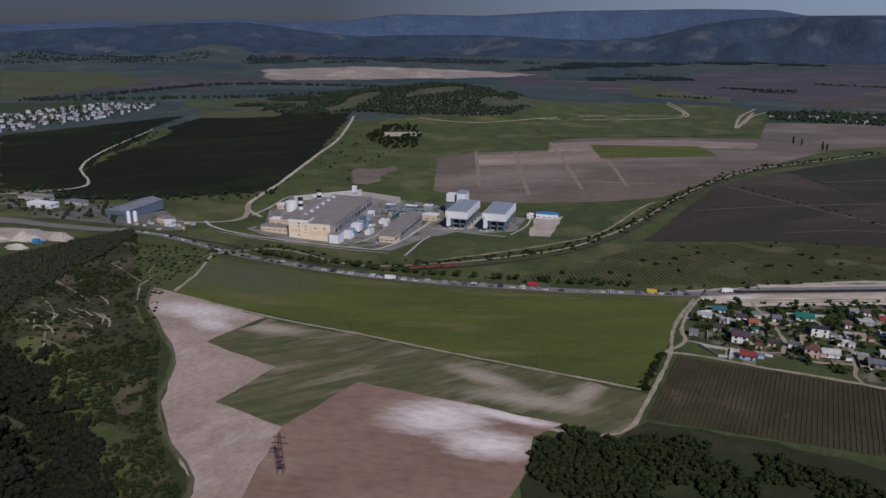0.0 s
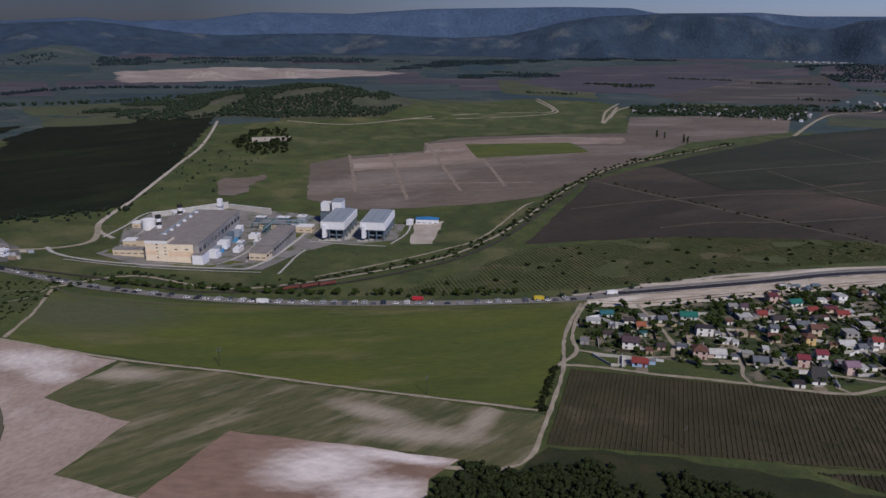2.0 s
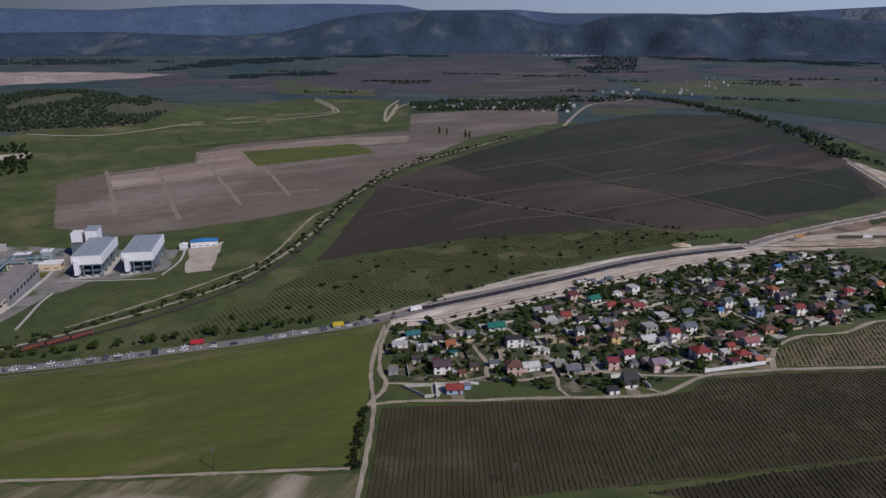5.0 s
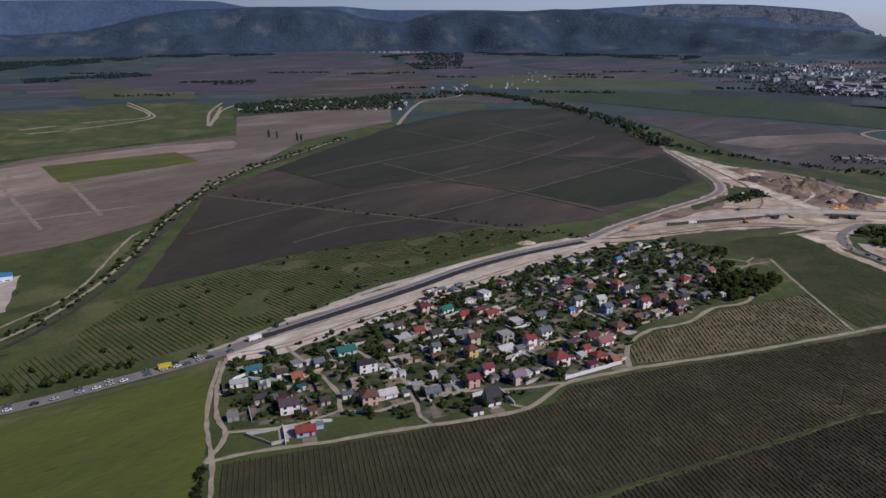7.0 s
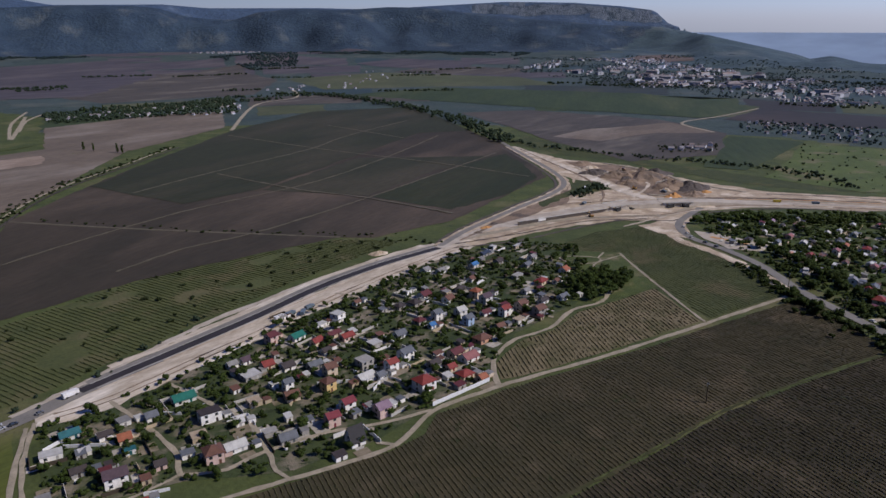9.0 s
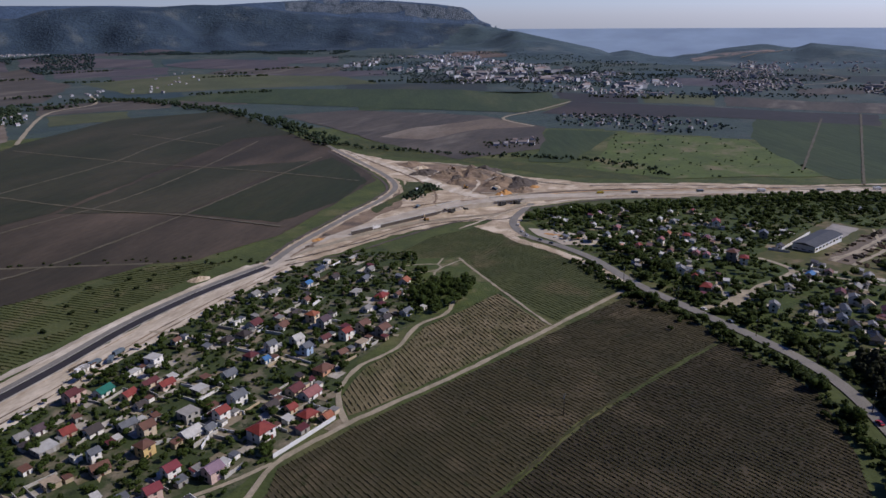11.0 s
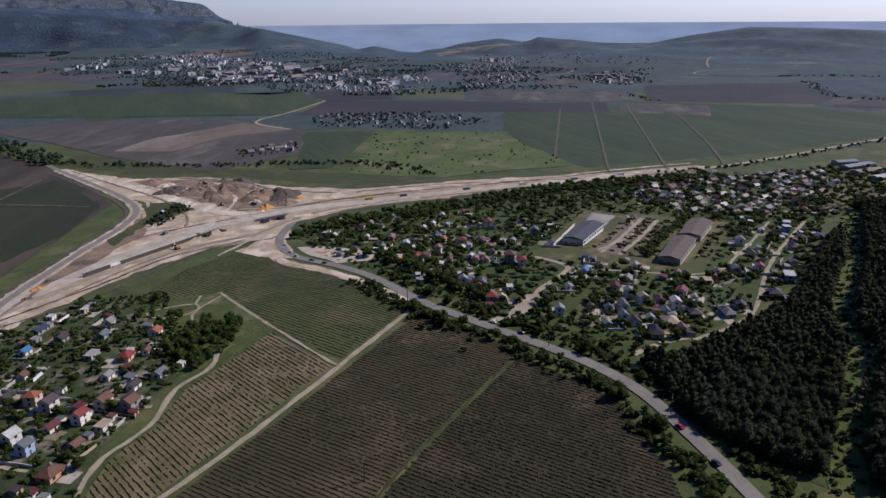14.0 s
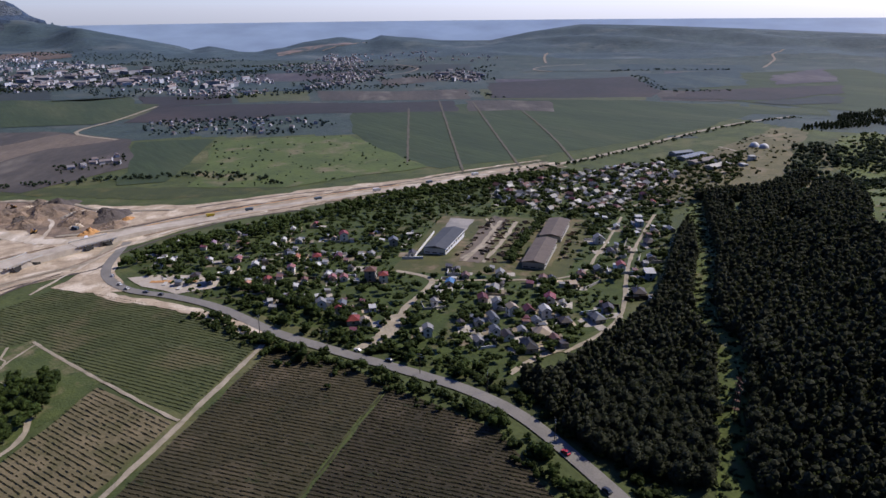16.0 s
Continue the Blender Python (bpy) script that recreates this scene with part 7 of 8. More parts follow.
while k < len(HWY) - 6:
    d = HWY[k + 4] - HWY[k]
    d.normalize()
    turn = math.degrees(math.atan2(d.y, d.x))
    nrm = Vector((-d.y, d.x))
    q = HWY[k] - nrm * 2.2
    park(CARS[rc.choice((0, 0, 0, 1, 1, 2, 4, 4))], q.x, q.y, turn, "cars queueing on the highway")
    if rc.random() < 0.62:
        q = HWY[k] + nrm * 2.2
        park(CARS[rc.choice((0, 1, 2, 4))], q.x, q.y, turn + 180, "cars queueing on the highway")
    k += rc.choice((5, 6, 6, 7, 8, 11))
for x, y, t in ((309, 231, 52), (420, 516, 60), (414, 506, 65), (433, 532, 45), (411, 490, 85), (409, 478, 85), (363, 335, 75), (357, 317, 75)):
    park(CARS[3 if x == 309 else rc.choice((0, 2, 4))], x, y, t, "cars on the country road")
park(CARS[2], 292, 215, 48, "cars on the country road")
TRUCKS = [car_model(P_RED, "red box truck on the highway", "truck", (7.2, 2.0, 2.6)), car_model(P_YEL, "yellow lorry of the road works", "truck", (6.6, 2.2, 2.7)), car_model(P_WHT, "white box truck on the highway", "truck", (7.6, 2.2, 2.9)), car_model(M_STEEL, "dark grey tipper of the road works", "truck", (6.6, 2.2, 2.4))]
park(TRUCKS[0], -133, 446, 14, "trucks on the road")
park(TRUCKS[1], -57, 463, 18, "trucks on the road")
park(TRUCKS[2], -225, 412, 14, "trucks on the road")
for x, y, t in ((-12, 483, 28),):
    park(TRUCKS[2], x, y, t, "trucks on the road")
for x, y, t, m in ((576, 555, -40, 1), (462, 690, 60, 2), (350, 610, 0, 2), (105, 520, 25, 3), (112, 518, 60, 3), (118, 524, 25, 3), (98, 517, 25, 2), (600, 533, -40, 3), (648, 492, -40, 3), (690, 452, -42, 2), (735, 415, -40, 3), (780, 380, -40, 2), (520, 640, 80, 3), (498, 610, 40, 2), (420, 640, 30, 3)):
    park(TRUCKS[m], x, y, t, "lorries of the road works", 0.3)


P_ORANGE = paint("orange_paint", (0.34, 0.19, 0.05))
for x, y, turn in ((505, 665, 200), (563, 745, 120), (395, 600, 80)):
    e = stand("excavator", x, y, turn, "orange tracked excavator at work on bare earth", "excavator", "machines of the road works", 0.3)
    for s in (-1.2, 1.2):
        box_part("track", (-2.0, s - 0.35, 0, 2.0, s + 0.35, 0.95), M_BLACK, e)
    box_part("body", (-2.0, -1.3, 1.0, 1.2, 1.3, 2.3), P_ORANGE, e)
    box_part("cab", (0.0, 0.3, 2.31, 1.5, 1.3, 3.2), M_GLASS, e, "dark glazed cab")
    for name, pts in (("boom", ((1.0, 1.6), (3.6, 4.6), (4.0, 4.3), (1.4, 1.2))), ("stick", ((3.7, 4.7), (6.0, 1.6), (5.6, 1.4), (3.5, 4.2))), ("bucket", ((6.1, 1.7), (6.4, 0.6), (5.2, 0.4), (5.4, 1.3)))):
        bm = bmesh.new()
        sd = [[bm.verts.new((px, q, pz)) for px, pz in pts] for q in (-0.25, 0.25)]
        bm.faces.new(sd[0]); bm.faces.new(sd[1][::-1])
        for k in range(4):
            bm.faces.new((sd[0][k], sd[1][k], sd[1][(k + 1) % 4], sd[0][(k + 1) % 4]))
        bmesh.ops.recalc_face_normals(bm, faces=bm.faces[:])
        part(name, bm, M_BLACK if name == "bucket" else P_ORANGE, e)


M_BARNROOF = mat("faded_brown_sheet", (0.135, 0.112, 0.100), (0.105, 0.088, 0.080), 4, 0.6)
# ---- barns and yard of the wooded village ----
hall(510, 338, -90, 15, 46, 5, M_WHITE, mat("blue_grey_roofing", (0.078, 0.086, 0.104), (0.062, 0.070, 0.088), 4, 0.6), "long white barn with a blue-grey roof", bays=8, ends=3, category="barn", ridge=1.6).matrix_world = pose(510, 349, high(530, 343), 0, 0, -91)
hall(498, 281, 0, 14, 50, 5, M_CONC, M_BARNROOF, "grey barn with a faded brown roof", bays=8, ends=3, category="barn", ridge=1.6).matrix_world = pose(497, 281, high(525, 273), 0, 0, -91)
hall(562, 280, 0, 15, 44, 5, M_CONC, M_BARNROOF, "second grey barn with a faded brown roof", bays=8, ends=3, category="barn", ridge=1.6).matrix_world = pose(560, 280, high(580, 272), 0, 0, -91)
field("barn_yard", YARD, mat("dry_grass", (0.084, 0.088, 0.030), (0.056, 0.064, 0.022), 12, 1.5, c=(0.165, 0.128, 0.080), csize=16, camt=0.42, spots=((0.034, 0.048, 0.016), 7, 0.3)), 0.16, "dry grass yard round the barns", "yard", edge=1)
field("barn_yard", [(499, 309), (615, 314), (623, 326), (560, 327), (500, 322)], M_BROWN, 0.22, "bare brown ground of the scrap yard", "yard", edge=2)
field("barn_yard", [(505, 267.5), (560, 266), (632, 265), (632, 262), (560, 262.5), (505, 264)], M_YARDDRY, 0.22, "dry strip beside the barns", "yard", edge=0.8)
field("paddock", [(634, 334), (677, 338), (694, 304), (642, 306)], M_RIDE, 0.2, "bright green paddock behind the barns", "grass", edge=1.5)
thicket("hedge", along([(504, 290), (560, 290), (626, 287)], 1.3, 1.8), "broad", 60, 0.085, M_LEAF, (2.2, 5.2), "row of green trees between scrap yard and barns", "hedge")
thicket("undergrowth", along([(599, 249), (630, 243), (668, 238)], 2.0, 3.5) + along([(520, 258), (560, 256), (605, 252)], 5, 3), "broad", 50, 0.085, M_LEAF, (1.6, 4.6), "trees and bushes behind the barns")
field("barn_yard", [(560, 352), (608, 358), (606, 338), (560, 336)], M_PAVING, 0.3, "grey paved apron behind the barn", "yard", edge=0.6)
for y in (304.5, 316.5):
    ribbon("track", [(500, y + 2), (550, y), (608, y + 1)], 3, M_TRACK, 0.32, "tan track between rows of scrap", "track", wobble=0.6)
for k in range(120):
    x, y = rc.uniform(502, 612), (rc.choice((324, 312, 309, 299, 297)) if k < 100 else 259) + rc.gauss(0, 1.3)
    e = stand("timber_pile", x, y, rc.uniform(-20, 20) - 90, "pile of weathered timber and scrap", "pile", "scrap piles in the barn yard")
    bm = bmesh.new()
    for j in range(5):
        w = rc.uniform(0.6, 1.5)
        box(bm, -w + rc.uniform(-1, 1), -0.6 + j * 0.3, -0.3, w + rc.uniform(-1, 1), -0.35 + j * 0.3, rc.uniform(0.5, 1.5))
    part("planks", bm, (M_SPOIL, M_BARK, M_TRACK, M_DARKSOIL, M_SPOIL)[k % 5], e)
for pts, w, what in ((LANES[2], 3.6, "pale village street"), (LANES[3], 2.4, "pale village lane"), (LANES[4], 2.0, "pale village lane"), ([(360, 262), (378, 253), (392, 242)], 3.5, "dirt lane at the edge of the wood"), ([(505, 322), (560, 312), (612, 330)], 2.4, "worn track across the barn yard")):
    ribbon("track", pts, w, M_TRACK, 0.32, what, "track", wobble=0.3)
field("junction", [(366, 338), (366, 328), (396, 322), (412, 326), (404, 336), (380, 333)], M_TRACK, 0.36, "dusty road junction", "road", edge=0.4)


# sheds and domes at the far end of the wooded village
for x, y, turn, long, roof, word in ((905, 182, -35, 42, M_SHEDROOF, "long grey farm shed with a metal roof"), (880, 172, -38, 38, M_ROOFG, "long farm shed with a dark roof"), (853, 156, -38, 30, M_CONC, "long farm shed with a pale roof"), (935, 190, -50, 26, M_SHEDROOF, "shorter grey farm shed")):
    hall(x, y, turn - 90, 11, long, 4, M_CONC, roof, word, bays=5, ends=2, category="shed", ridge=1.4)
for x, y in ((977, 95), (966, 86)):
    e = stand("storage_dome", x, y, 0, "white round storage dome", "dome", "domes beside the farm sheds")
    bm = bmesh.new()
    bmesh.ops.create_uvsphere(bm, u_segments=20, v_segments=10, radius=5.5)
    part("shell", bm, M_WHITE, e)
    part("ring", tube(bmesh.new(), 0, 0, -2, 0.8, 5.7, 5.7, 20), M_CONC, e)
M_DRYHILL = mat("dry_hill_grass", (0.135, 0.120, 0.058), (0.095, 0.094, 0.042), 16, 2, bump=0.2, c=(0.20, 0.165, 0.10), csize=30, camt=0.35)
field("dry_grass", [(740, 150), (786, 150), (840, 140), (952, 95), (1121, 61), (1124, 30), (827, 80), (790, 100)], M_DRYHILL, 0.3, "dry yellow grass on the hillside", "grass", edge=4)
field("dry_grass", [(640, 128), (660, 110), (720, 88), (800, 66), (815, 50), (728, 62), (671, 88), (632, 112)], M_DRYHILL, 0.3, "bare pale strip on the wooded hillside", "grass", edge=3)
for pts in ([(673, 229), (701, 212), (752, 188), (800, 168)], [(687, 204), (701, 211)], [(811, 148), (866, 130), (936, 114), (983, 133)]):
    ribbon("track", pts, 3, M_TRACK, 0.4, "pale lane at the far end of the village", "track", wobble=0.4)


# ---- fences, poles ----
def fence(pts, tall, material, label):
    e = new("fence")
    tagged(e, label, "fence", "garden walls and fences")
    e.matrix_world = pose(*pts[0], high(*pts[0]))
    for a, b in zip(pts, pts[1:]):
        n = max(1, int(math.hypot(b[0] - a[0], b[1] - a[1]) / 6))
        for k in range(n):
            p = Vector(a).lerp(Vector(b), k / n)
            q = Vector(a).lerp(Vector(b), (k + 1) / n)
            bm = box(bmesh.new(), 0, -0.12, -0.6, (q - p).length, 0.12, tall)
            o = part("panel", bm, material, e)
            o.matrix_basis = Matrix.Translation(Vector(pts[0]).to_3d() * -1 + Vector((0, 0, -high(*pts[0])))) @ pose(p.x, p.y, high(p.x, p.y), 0, 0, math.degrees(math.atan2(q.y - p.y, q.x - p.x)))
    return e


F_W, F_G = M_WHITE, M_CONC
for pts, t, m, w in (([(127, 384), (144, 387), (160, 390)], 2.0, F_W, "long white rendered garden wall"), ([(-19, 382), (2, 383)], 1.6, F_G, "pale concrete garden fence"), ([(-19, 382), (-9, 371), (-2, 372)], 1.6, F_G, "pale concrete garden fence"),
                     ([(8, 383.5), (17, 382)], 1.6, F_W, "white rendered garden wall"), ([(25, 407), (37, 406)], 1.5, F_G, "pale concrete garden fence"), ([(178, 491), (193, 499)], 2.0, F_W, "white rendered garden wall"), ([(150, 517), (161, 492)], 1.6, F_G, "grey concrete garden fence"),
                     ([(-24, 436), (-10, 446)], 1.8, F_W, "white rendered garden wall"), ([(90, 430), (105, 424)], 1.8, F_W, "white rendered garden wall"), ([(60, 398), (84, 396)], 1.5, F_G, "pale concrete garden fence"), ([(75, 450), (98, 458)], 1.6, F_G, "grey concrete garden fence"),
                     ([(120, 470), (142, 478)], 1.6, F_G, "grey concrete garden fence"), ([(110, 410), (125, 424)], 1.8, F_W, "white rendered garden wall"), ([(20, 450), (45, 458)], 1.6, F_G, "grey concrete garden fence"), ([(200, 505), (230, 516)], 1.6, F_G, "grey concrete garden fence"),
                     ([(230, 470), (246, 458)], 1.6, F_G, "grey concrete garden fence"), ([(500, 352), (560, 357)], 2.0, F_W, "white wall beside the barn"), ([(640, 232), (655, 240)], 1.8, F_W, "white rendered garden wall"), ([(500, 214), (540, 211)], 1.6, F_G, "grey concrete garden fence"),
                     ([(560, 222), (600, 220)], 1.6, F_G, "grey concrete garden fence"), ([(410, 250), (440, 245)], 1.6, F_G, "grey concrete garden fence"), ([(470, 240), (486, 232)], 1.6, F_G, "grey concrete garden fence")):
    fence(pts, t, m, w)


for lane in ([(101, 458), (108, 442), (116, 423), (125, 404)], [(150, 525), (162, 492), (170, 470), (178, 440)], [(201, 525), (204, 483), (219, 462), (230, 436)], [(121, 483), (126, 473), (137, 452), (144, 428), (153, 413)], [(20, 440), (32, 432), (40, 443), (48, 424)], [(-20, 440), (0, 430), (16, 424)]):
    for p, q in zip(lane, lane[1:]):
        side = (Vector(q) - Vector(p)).orthogonal().normalized()
        for s_ in (-2.6, 2.6):
            u, v = sorted((rc.uniform(0.0, 0.5), rc.uniform(0.55, 1.0)))
            ends_ = [tuple(Vector(p).lerp(Vector(q), f) + side * s_) for f in (u, v)]
            if rc.random() < 0.75 and not any(math.hypot(ex - hx, ey - hy) < hr + 0.4 for ex, ey in ends_ for hx, hy, hr in HOMES):
                m, word = rc.choice(((F_W, "white rendered garden wall by the lane"), (F_W, "white rendered garden wall by the lane"), (F_G, "grey concrete garden fence by the lane")))
                fence(ends_, rc.uniform(1.4, 1.9), m, word)
for x, y, turn, w, d, group in PLOTS:
    if rc.random() < 0.5 and math.hypot(x - 200, y - 400) < 420:
        c, q = math.cos(radians(turn)), math.sin(radians(turn))
        u, v = rc.choice((-1, 1)) * (w / 2 + rc.uniform(3, 5)), rc.choice((-1, 1)) * (d / 2 + rc.uniform(3, 6))
        ring = [(x + u * c + v * q * 0.8, y + u * q - v * c * 0.8), (x + u * c - v * q, y + u * q + v * c), (x - u * c * 0.7 - v * q, y - u * q * 0.7 + v * c)]
        if not any(math.hypot(px - hx, py - hy) < hr for px, py in ring for hx, hy, hr in HOMES):
            m, word = rc.choice(((F_W, "white rendered garden wall"), (F_G, "grey concrete garden fence"), (F_G, "grey concrete garden fence"), (M_BARK, "dark weathered board fence"), (WALLS["tan"], "sandy block garden wall")))
            fence(ring[:2] if rc.random() < 0.4 else ring, rc.uniform(1.3, 1.9), m, word)


M_YARDPALE = mat("pale_concrete_yard", (0.40, 0.37, 0.33), (0.28, 0.26, 0.225), 4, 0.8, c=(0.48, 0.45, 0.41), csize=7, camt=0.4)
M_YARDTAN = mat("trodden_earth_yard", (0.24, 0.20, 0.15), (0.17, 0.145, 0.10), 4, 0.8, c=(0.10, 0.095, 0.05), csize=6, camt=0.4)
for x, y, turn, w, d, group in PLOTS:
    c, q = math.cos(radians(turn)), math.sin(radians(turn))
    for n in range(2):
        u, v = rc.choice((-1, 1)) * (w / 2 + rc.uniform(2, 4.5)), rc.uniform(-0.6, 0.6) * d
        if n:
            u, v = rc.uniform(-0.6, 0.6) * w, rc.choice((-1, 1)) * (d / 2 + rc.uniform(2, 5))
        px, py = x + u * c - v * q, y + u * q + v * c
        a, b = rc.uniform(2.5, 5), rc.uniform(2.0, 4.5)
        if rc.random() < 0.62:
            field("yard", [(px + i * a * c - j * b * q, py + i * a * q + j * b * c) for i, j in ((-1, -1), (1, -1), (1, 1), (-1, 1))], M_YARDPALE if rc.random() < 0.5 else M_YARDTAN, 0.2 + 0.03 * n, "pale trodden yard beside a village house", "yard", edge=0.3)
    if rc.random() < 0.55:
        u, v = rc.choice((-1, 1)) * (w / 2 + rc.uniform(4.5, 8)), rc.choice((-1, 1)) * (d / 2 + rc.uniform(2, 5))
        px, py = x + u * c - v * q, y + u * q + v * c
        if not any(math.hypot(px - hx, py - hy) < hr * 0.8 + 1.5 for hx, hy, hr in HOMES) and not any(near_line(px, py, l, 3.5) for l in LANES) and not near_line(px, py, EAST_ROAD, 8):
            a, b, t = rc.uniform(1.4, 2.6), rc.uniform(1.2, 2.0), rc.uniform(1.9, 2.5)
            e = stand("garden_shed", px, py, turn, "small garden shed with a single-pitch roof", "shed", "sheds in the gardens")
            box_part("wall", (-a, -b, -0.6, a, b, t), WALLS[rc.choice(("white", "pale", "tan", "grey", "concrete"))], e)
            bm = bmesh.new()
            vs = [bm.verts.new(p) for p in ((-a - .25, -b - .25, t + .02), (a + .25, -b - .25, t + .02), (a + .25, b + .25, t + .6), (-a - .25, b + .25, t + .6), (-a - .25, -b - .25, t + .14), (a + .25, -b - .25, t + .14), (a + .25, b + .25, t + .72), (-a - .25, b + .25, t + .72))]
            for f in ((4, 5, 6, 7), (0, 3, 2, 1), (0, 1, 5, 4), (1, 2, 6, 5), (2, 3, 7, 6), (3, 0, 4, 7)):
                bm.faces.new([vs[i] for i in f])
            part("roof", bm, ROOFS[rc.choice(("grey", "pale", "slate", "brown", "dark", "maroon"))], e)
            box_part("door", (-0.45, -b - 0.05, 0, 0.45, -b - 0.005, 1.8), ROOFS["dark"], e)


M_WAGON = mat("faded_red_wagon", (0.17, 0.048, 0.034), (0.12, 0.038, 0.028), 3, 0.5, rough=0.6)
for k, u in enumerate((-13, 0, 13)):
    c, q = math.cos(radians(43)), math.sin(radians(43))
    e = stand("freight_wagon", -213 + u * c, 455 + u * q, 43, "low red open freight wagon on the railway", "wagon", "wagons on the railway", 0.55)
    box_part("body", (-6, -1.35, 0.9, 6, 1.35, 2.5), M_WAGON, e)
    box_part("load", (-5.7, -1.15, 2.51, 5.7, 1.15, 2.75), M_BALLAST, e)
    for s_ in (-4.2, 4.2):
        box_part("bogie", (s_ - 1.2, -1.0, 0.02, s_ + 1.2, 1.0, 0.88), M_BLACK, e)


def pole(x, y, tall, label):
    e = stand("power_pole", x, y, rc.uniform(0, 90), label, "pole", "power line poles")
    part("mast", tube(bmesh.new(), 0, 0, -1, tall, 0.2, 0.12, 10), M_BARK, e)
    for z in (tall - 0.5, tall - 1.6):
        box_part("crossarm", (-1.2, -0.08, z, 1.2, 0.08, z + 0.14), M_STEEL, e)


for x, y in ((-91, 318), (-198, 317), (227, 323), (343, 268), (350, 300), (362, 350), (372, 392), (316, 236), (22, 300)):
    pole(x, y, 10, "grey concrete power pole")
M_RUST = mat("rusty_steel", (0.10, 0.055, 0.04), (0.07, 0.04, 0.03), 1, 0.3)
for x, y in ((-149, 187), (342, 171)):
    e = stand("pylon", x, y, 20, "slim lattice power pylon", "pylon", "lattice pylons")
    for sx in (-1, 1):
        for sy in (-1, 1):
            bm = bmesh.new()
            v = [bm.verts.new((sx * r + dx, sy * r + dy, z)) for z, r in ((-1, 1.3), (17, 0.25)) for dx, dy in ((-.1, -.1), (.1, -.1), (.1, .1), (-.1, .1))]
            for k in range(4):
                bm.faces.new((v[k], v[(k + 1) % 4], v[4 + (k + 1) % 4], v[4 + k]))
            part("leg", bm, M_RUST, e)
    for z in (3, 6.5, 10, 13):
        r = 1.3 - 1.05 * (z + 1) / 18
        box_part("brace", (-r, -r, z, r, r, z + 0.12), M_RUST, e)
    for z, w in ((12.5, 3.2), (15, 2.4)):
        box_part("crossarm", (-w, -0.15, z, w, 0.15, z + 0.25), M_RUST, e)

# ---- the far valley ----
M_FARGREEN = mat("far_green_crops", (0.040, 0.060, 0.025), (0.028, 0.045, 0.020), 45, 8, bump=0.5, c=(0.057, 0.072, 0.032), csize=120, camt=0.4, streak=(50, 5))
M_FARBROWN = mat("far_brown_soil", (0.080, 0.071, 0.062), (0.054, 0.050, 0.047), 55, 8, bump=0.5, c=(0.150, 0.134, 0.116), csize=80, camt=0.34, streak=(20, 3))
M_FARDARK = mat("far_dark_soil", (0.038, 0.036, 0.039), (0.030, 0.030, 0.032), 120, 14, c=(0.052, 0.043, 0.042), csize=300, camt=0.4)
M_FARPALE = mat("far_pale_soil", (0.30, 0.26, 0.23), (0.23, 0.19, 0.17), 90, 12, c=(0.36, 0.32, 0.29), csize=200, camt=0.4)
M_FAROLIVE = mat("far_olive_grass", (0.077, 0.090, 0.043), (0.057, 0.068, 0.036), 120, 14, c=(0.097, 0.100, 0.057), csize=300, camt=0.4)
M_FARTREE = mat("far_trees", (0.030, 0.048, 0.030), (0.042, 0.060, 0.038), 10, 2, islands=0.4, spec=0.1, thin=0.25)
field("ploughland", [(26, 959), (248, 1290), (444, 1469), (639, 1442), (575, 1100), (492, 1122), (323, 976), (173, 855), (98, 833)], M_DARKG, 0.45, "darker green part of the ploughland", edge=2, cell=60)
M_RISE = mat("bright_rough_grass", (0.085, 0.115, 0.032), (0.060, 0.086, 0.026), 40, 5, bump=0.3, c=(0.17, 0.145, 0.09), csize=50, camt=0.34, spots=((0.036, 0.046, 0.019), 15, 0.42))
M_PLOTLINE = mat("trodden_plot_edge", (0.26, 0.215, 0.175), (0.19, 0.155, 0.12), 9, 2)
FAR = dict(edge=5, cell=60)
field("ploughland", [(264, 768), (305, 686), (384, 712), (455, 762), (492, 850), (508, 905), (440, 875), (366, 834)], M_DARKEST, 0.34, "nearly black freshly sown plot", edge=2)
field("ploughland", [(178, 852), (217, 868), (262, 774), (362, 842), (484, 900), (392, 940), (330, 970)], M_DARKG, 0.34, "dark green sown plot", edge=2)
field("far_field", [(676, 1308), (811, 1278), (920, 1051), (892, 884), (739, 760), (608, 784), (618, 953), (653, 1129)], M_FARBROWN, 0.45, "brown ploughed field beyond the road works", **FAR)
field("far_field", [(647, 989), (747, 1023), (906, 1010), (884, 895), (805, 939), (678, 921)], M_BROWN, 0.53, "paler tilled patch of the brown field", **FAR)
field("far_field", [(621, 1738), (786, 1415), (993, 1037), (1046, 1030), (1230, 1092), (1228, 1421), (893, 1815)], M_FARGREEN, 0.60, "dark green field before the town", **FAR)
field("far_field", [(1205, 1073), (1324, 773), (1209, 719), (1052, 884), (1018, 1000)], M_FARDARK, 0.47, "dark purple-brown field", **FAR)
field("far_field", [(1220, 703), (1505, 351), (1397, 20), (1158, 128), (950, 294), (806, 424), (830, 474), (1012, 614)], M_FARGREEN, 0.22, "broad dark green vineyards divided by tracks", **FAR)
field("far_field", [(872, 863), (920, 773), (683, 677), (657, 714)], M_FARGREEN, 0.49, "dark green vineyard plot", **FAR)
field("far_field", [(907, 764), (985, 606), (811, 440), (687, 545), (668, 642)], M_RISE, 0.45, "bright grassy rise with bushes", "pasture", **FAR)
field("far_field", [(1736, 583), (1955, 270), (1625, 198), (1520, 217), (1445, 510)], M_FARDARK, 0.51, "dark slate-coloured field below the hills", **FAR)
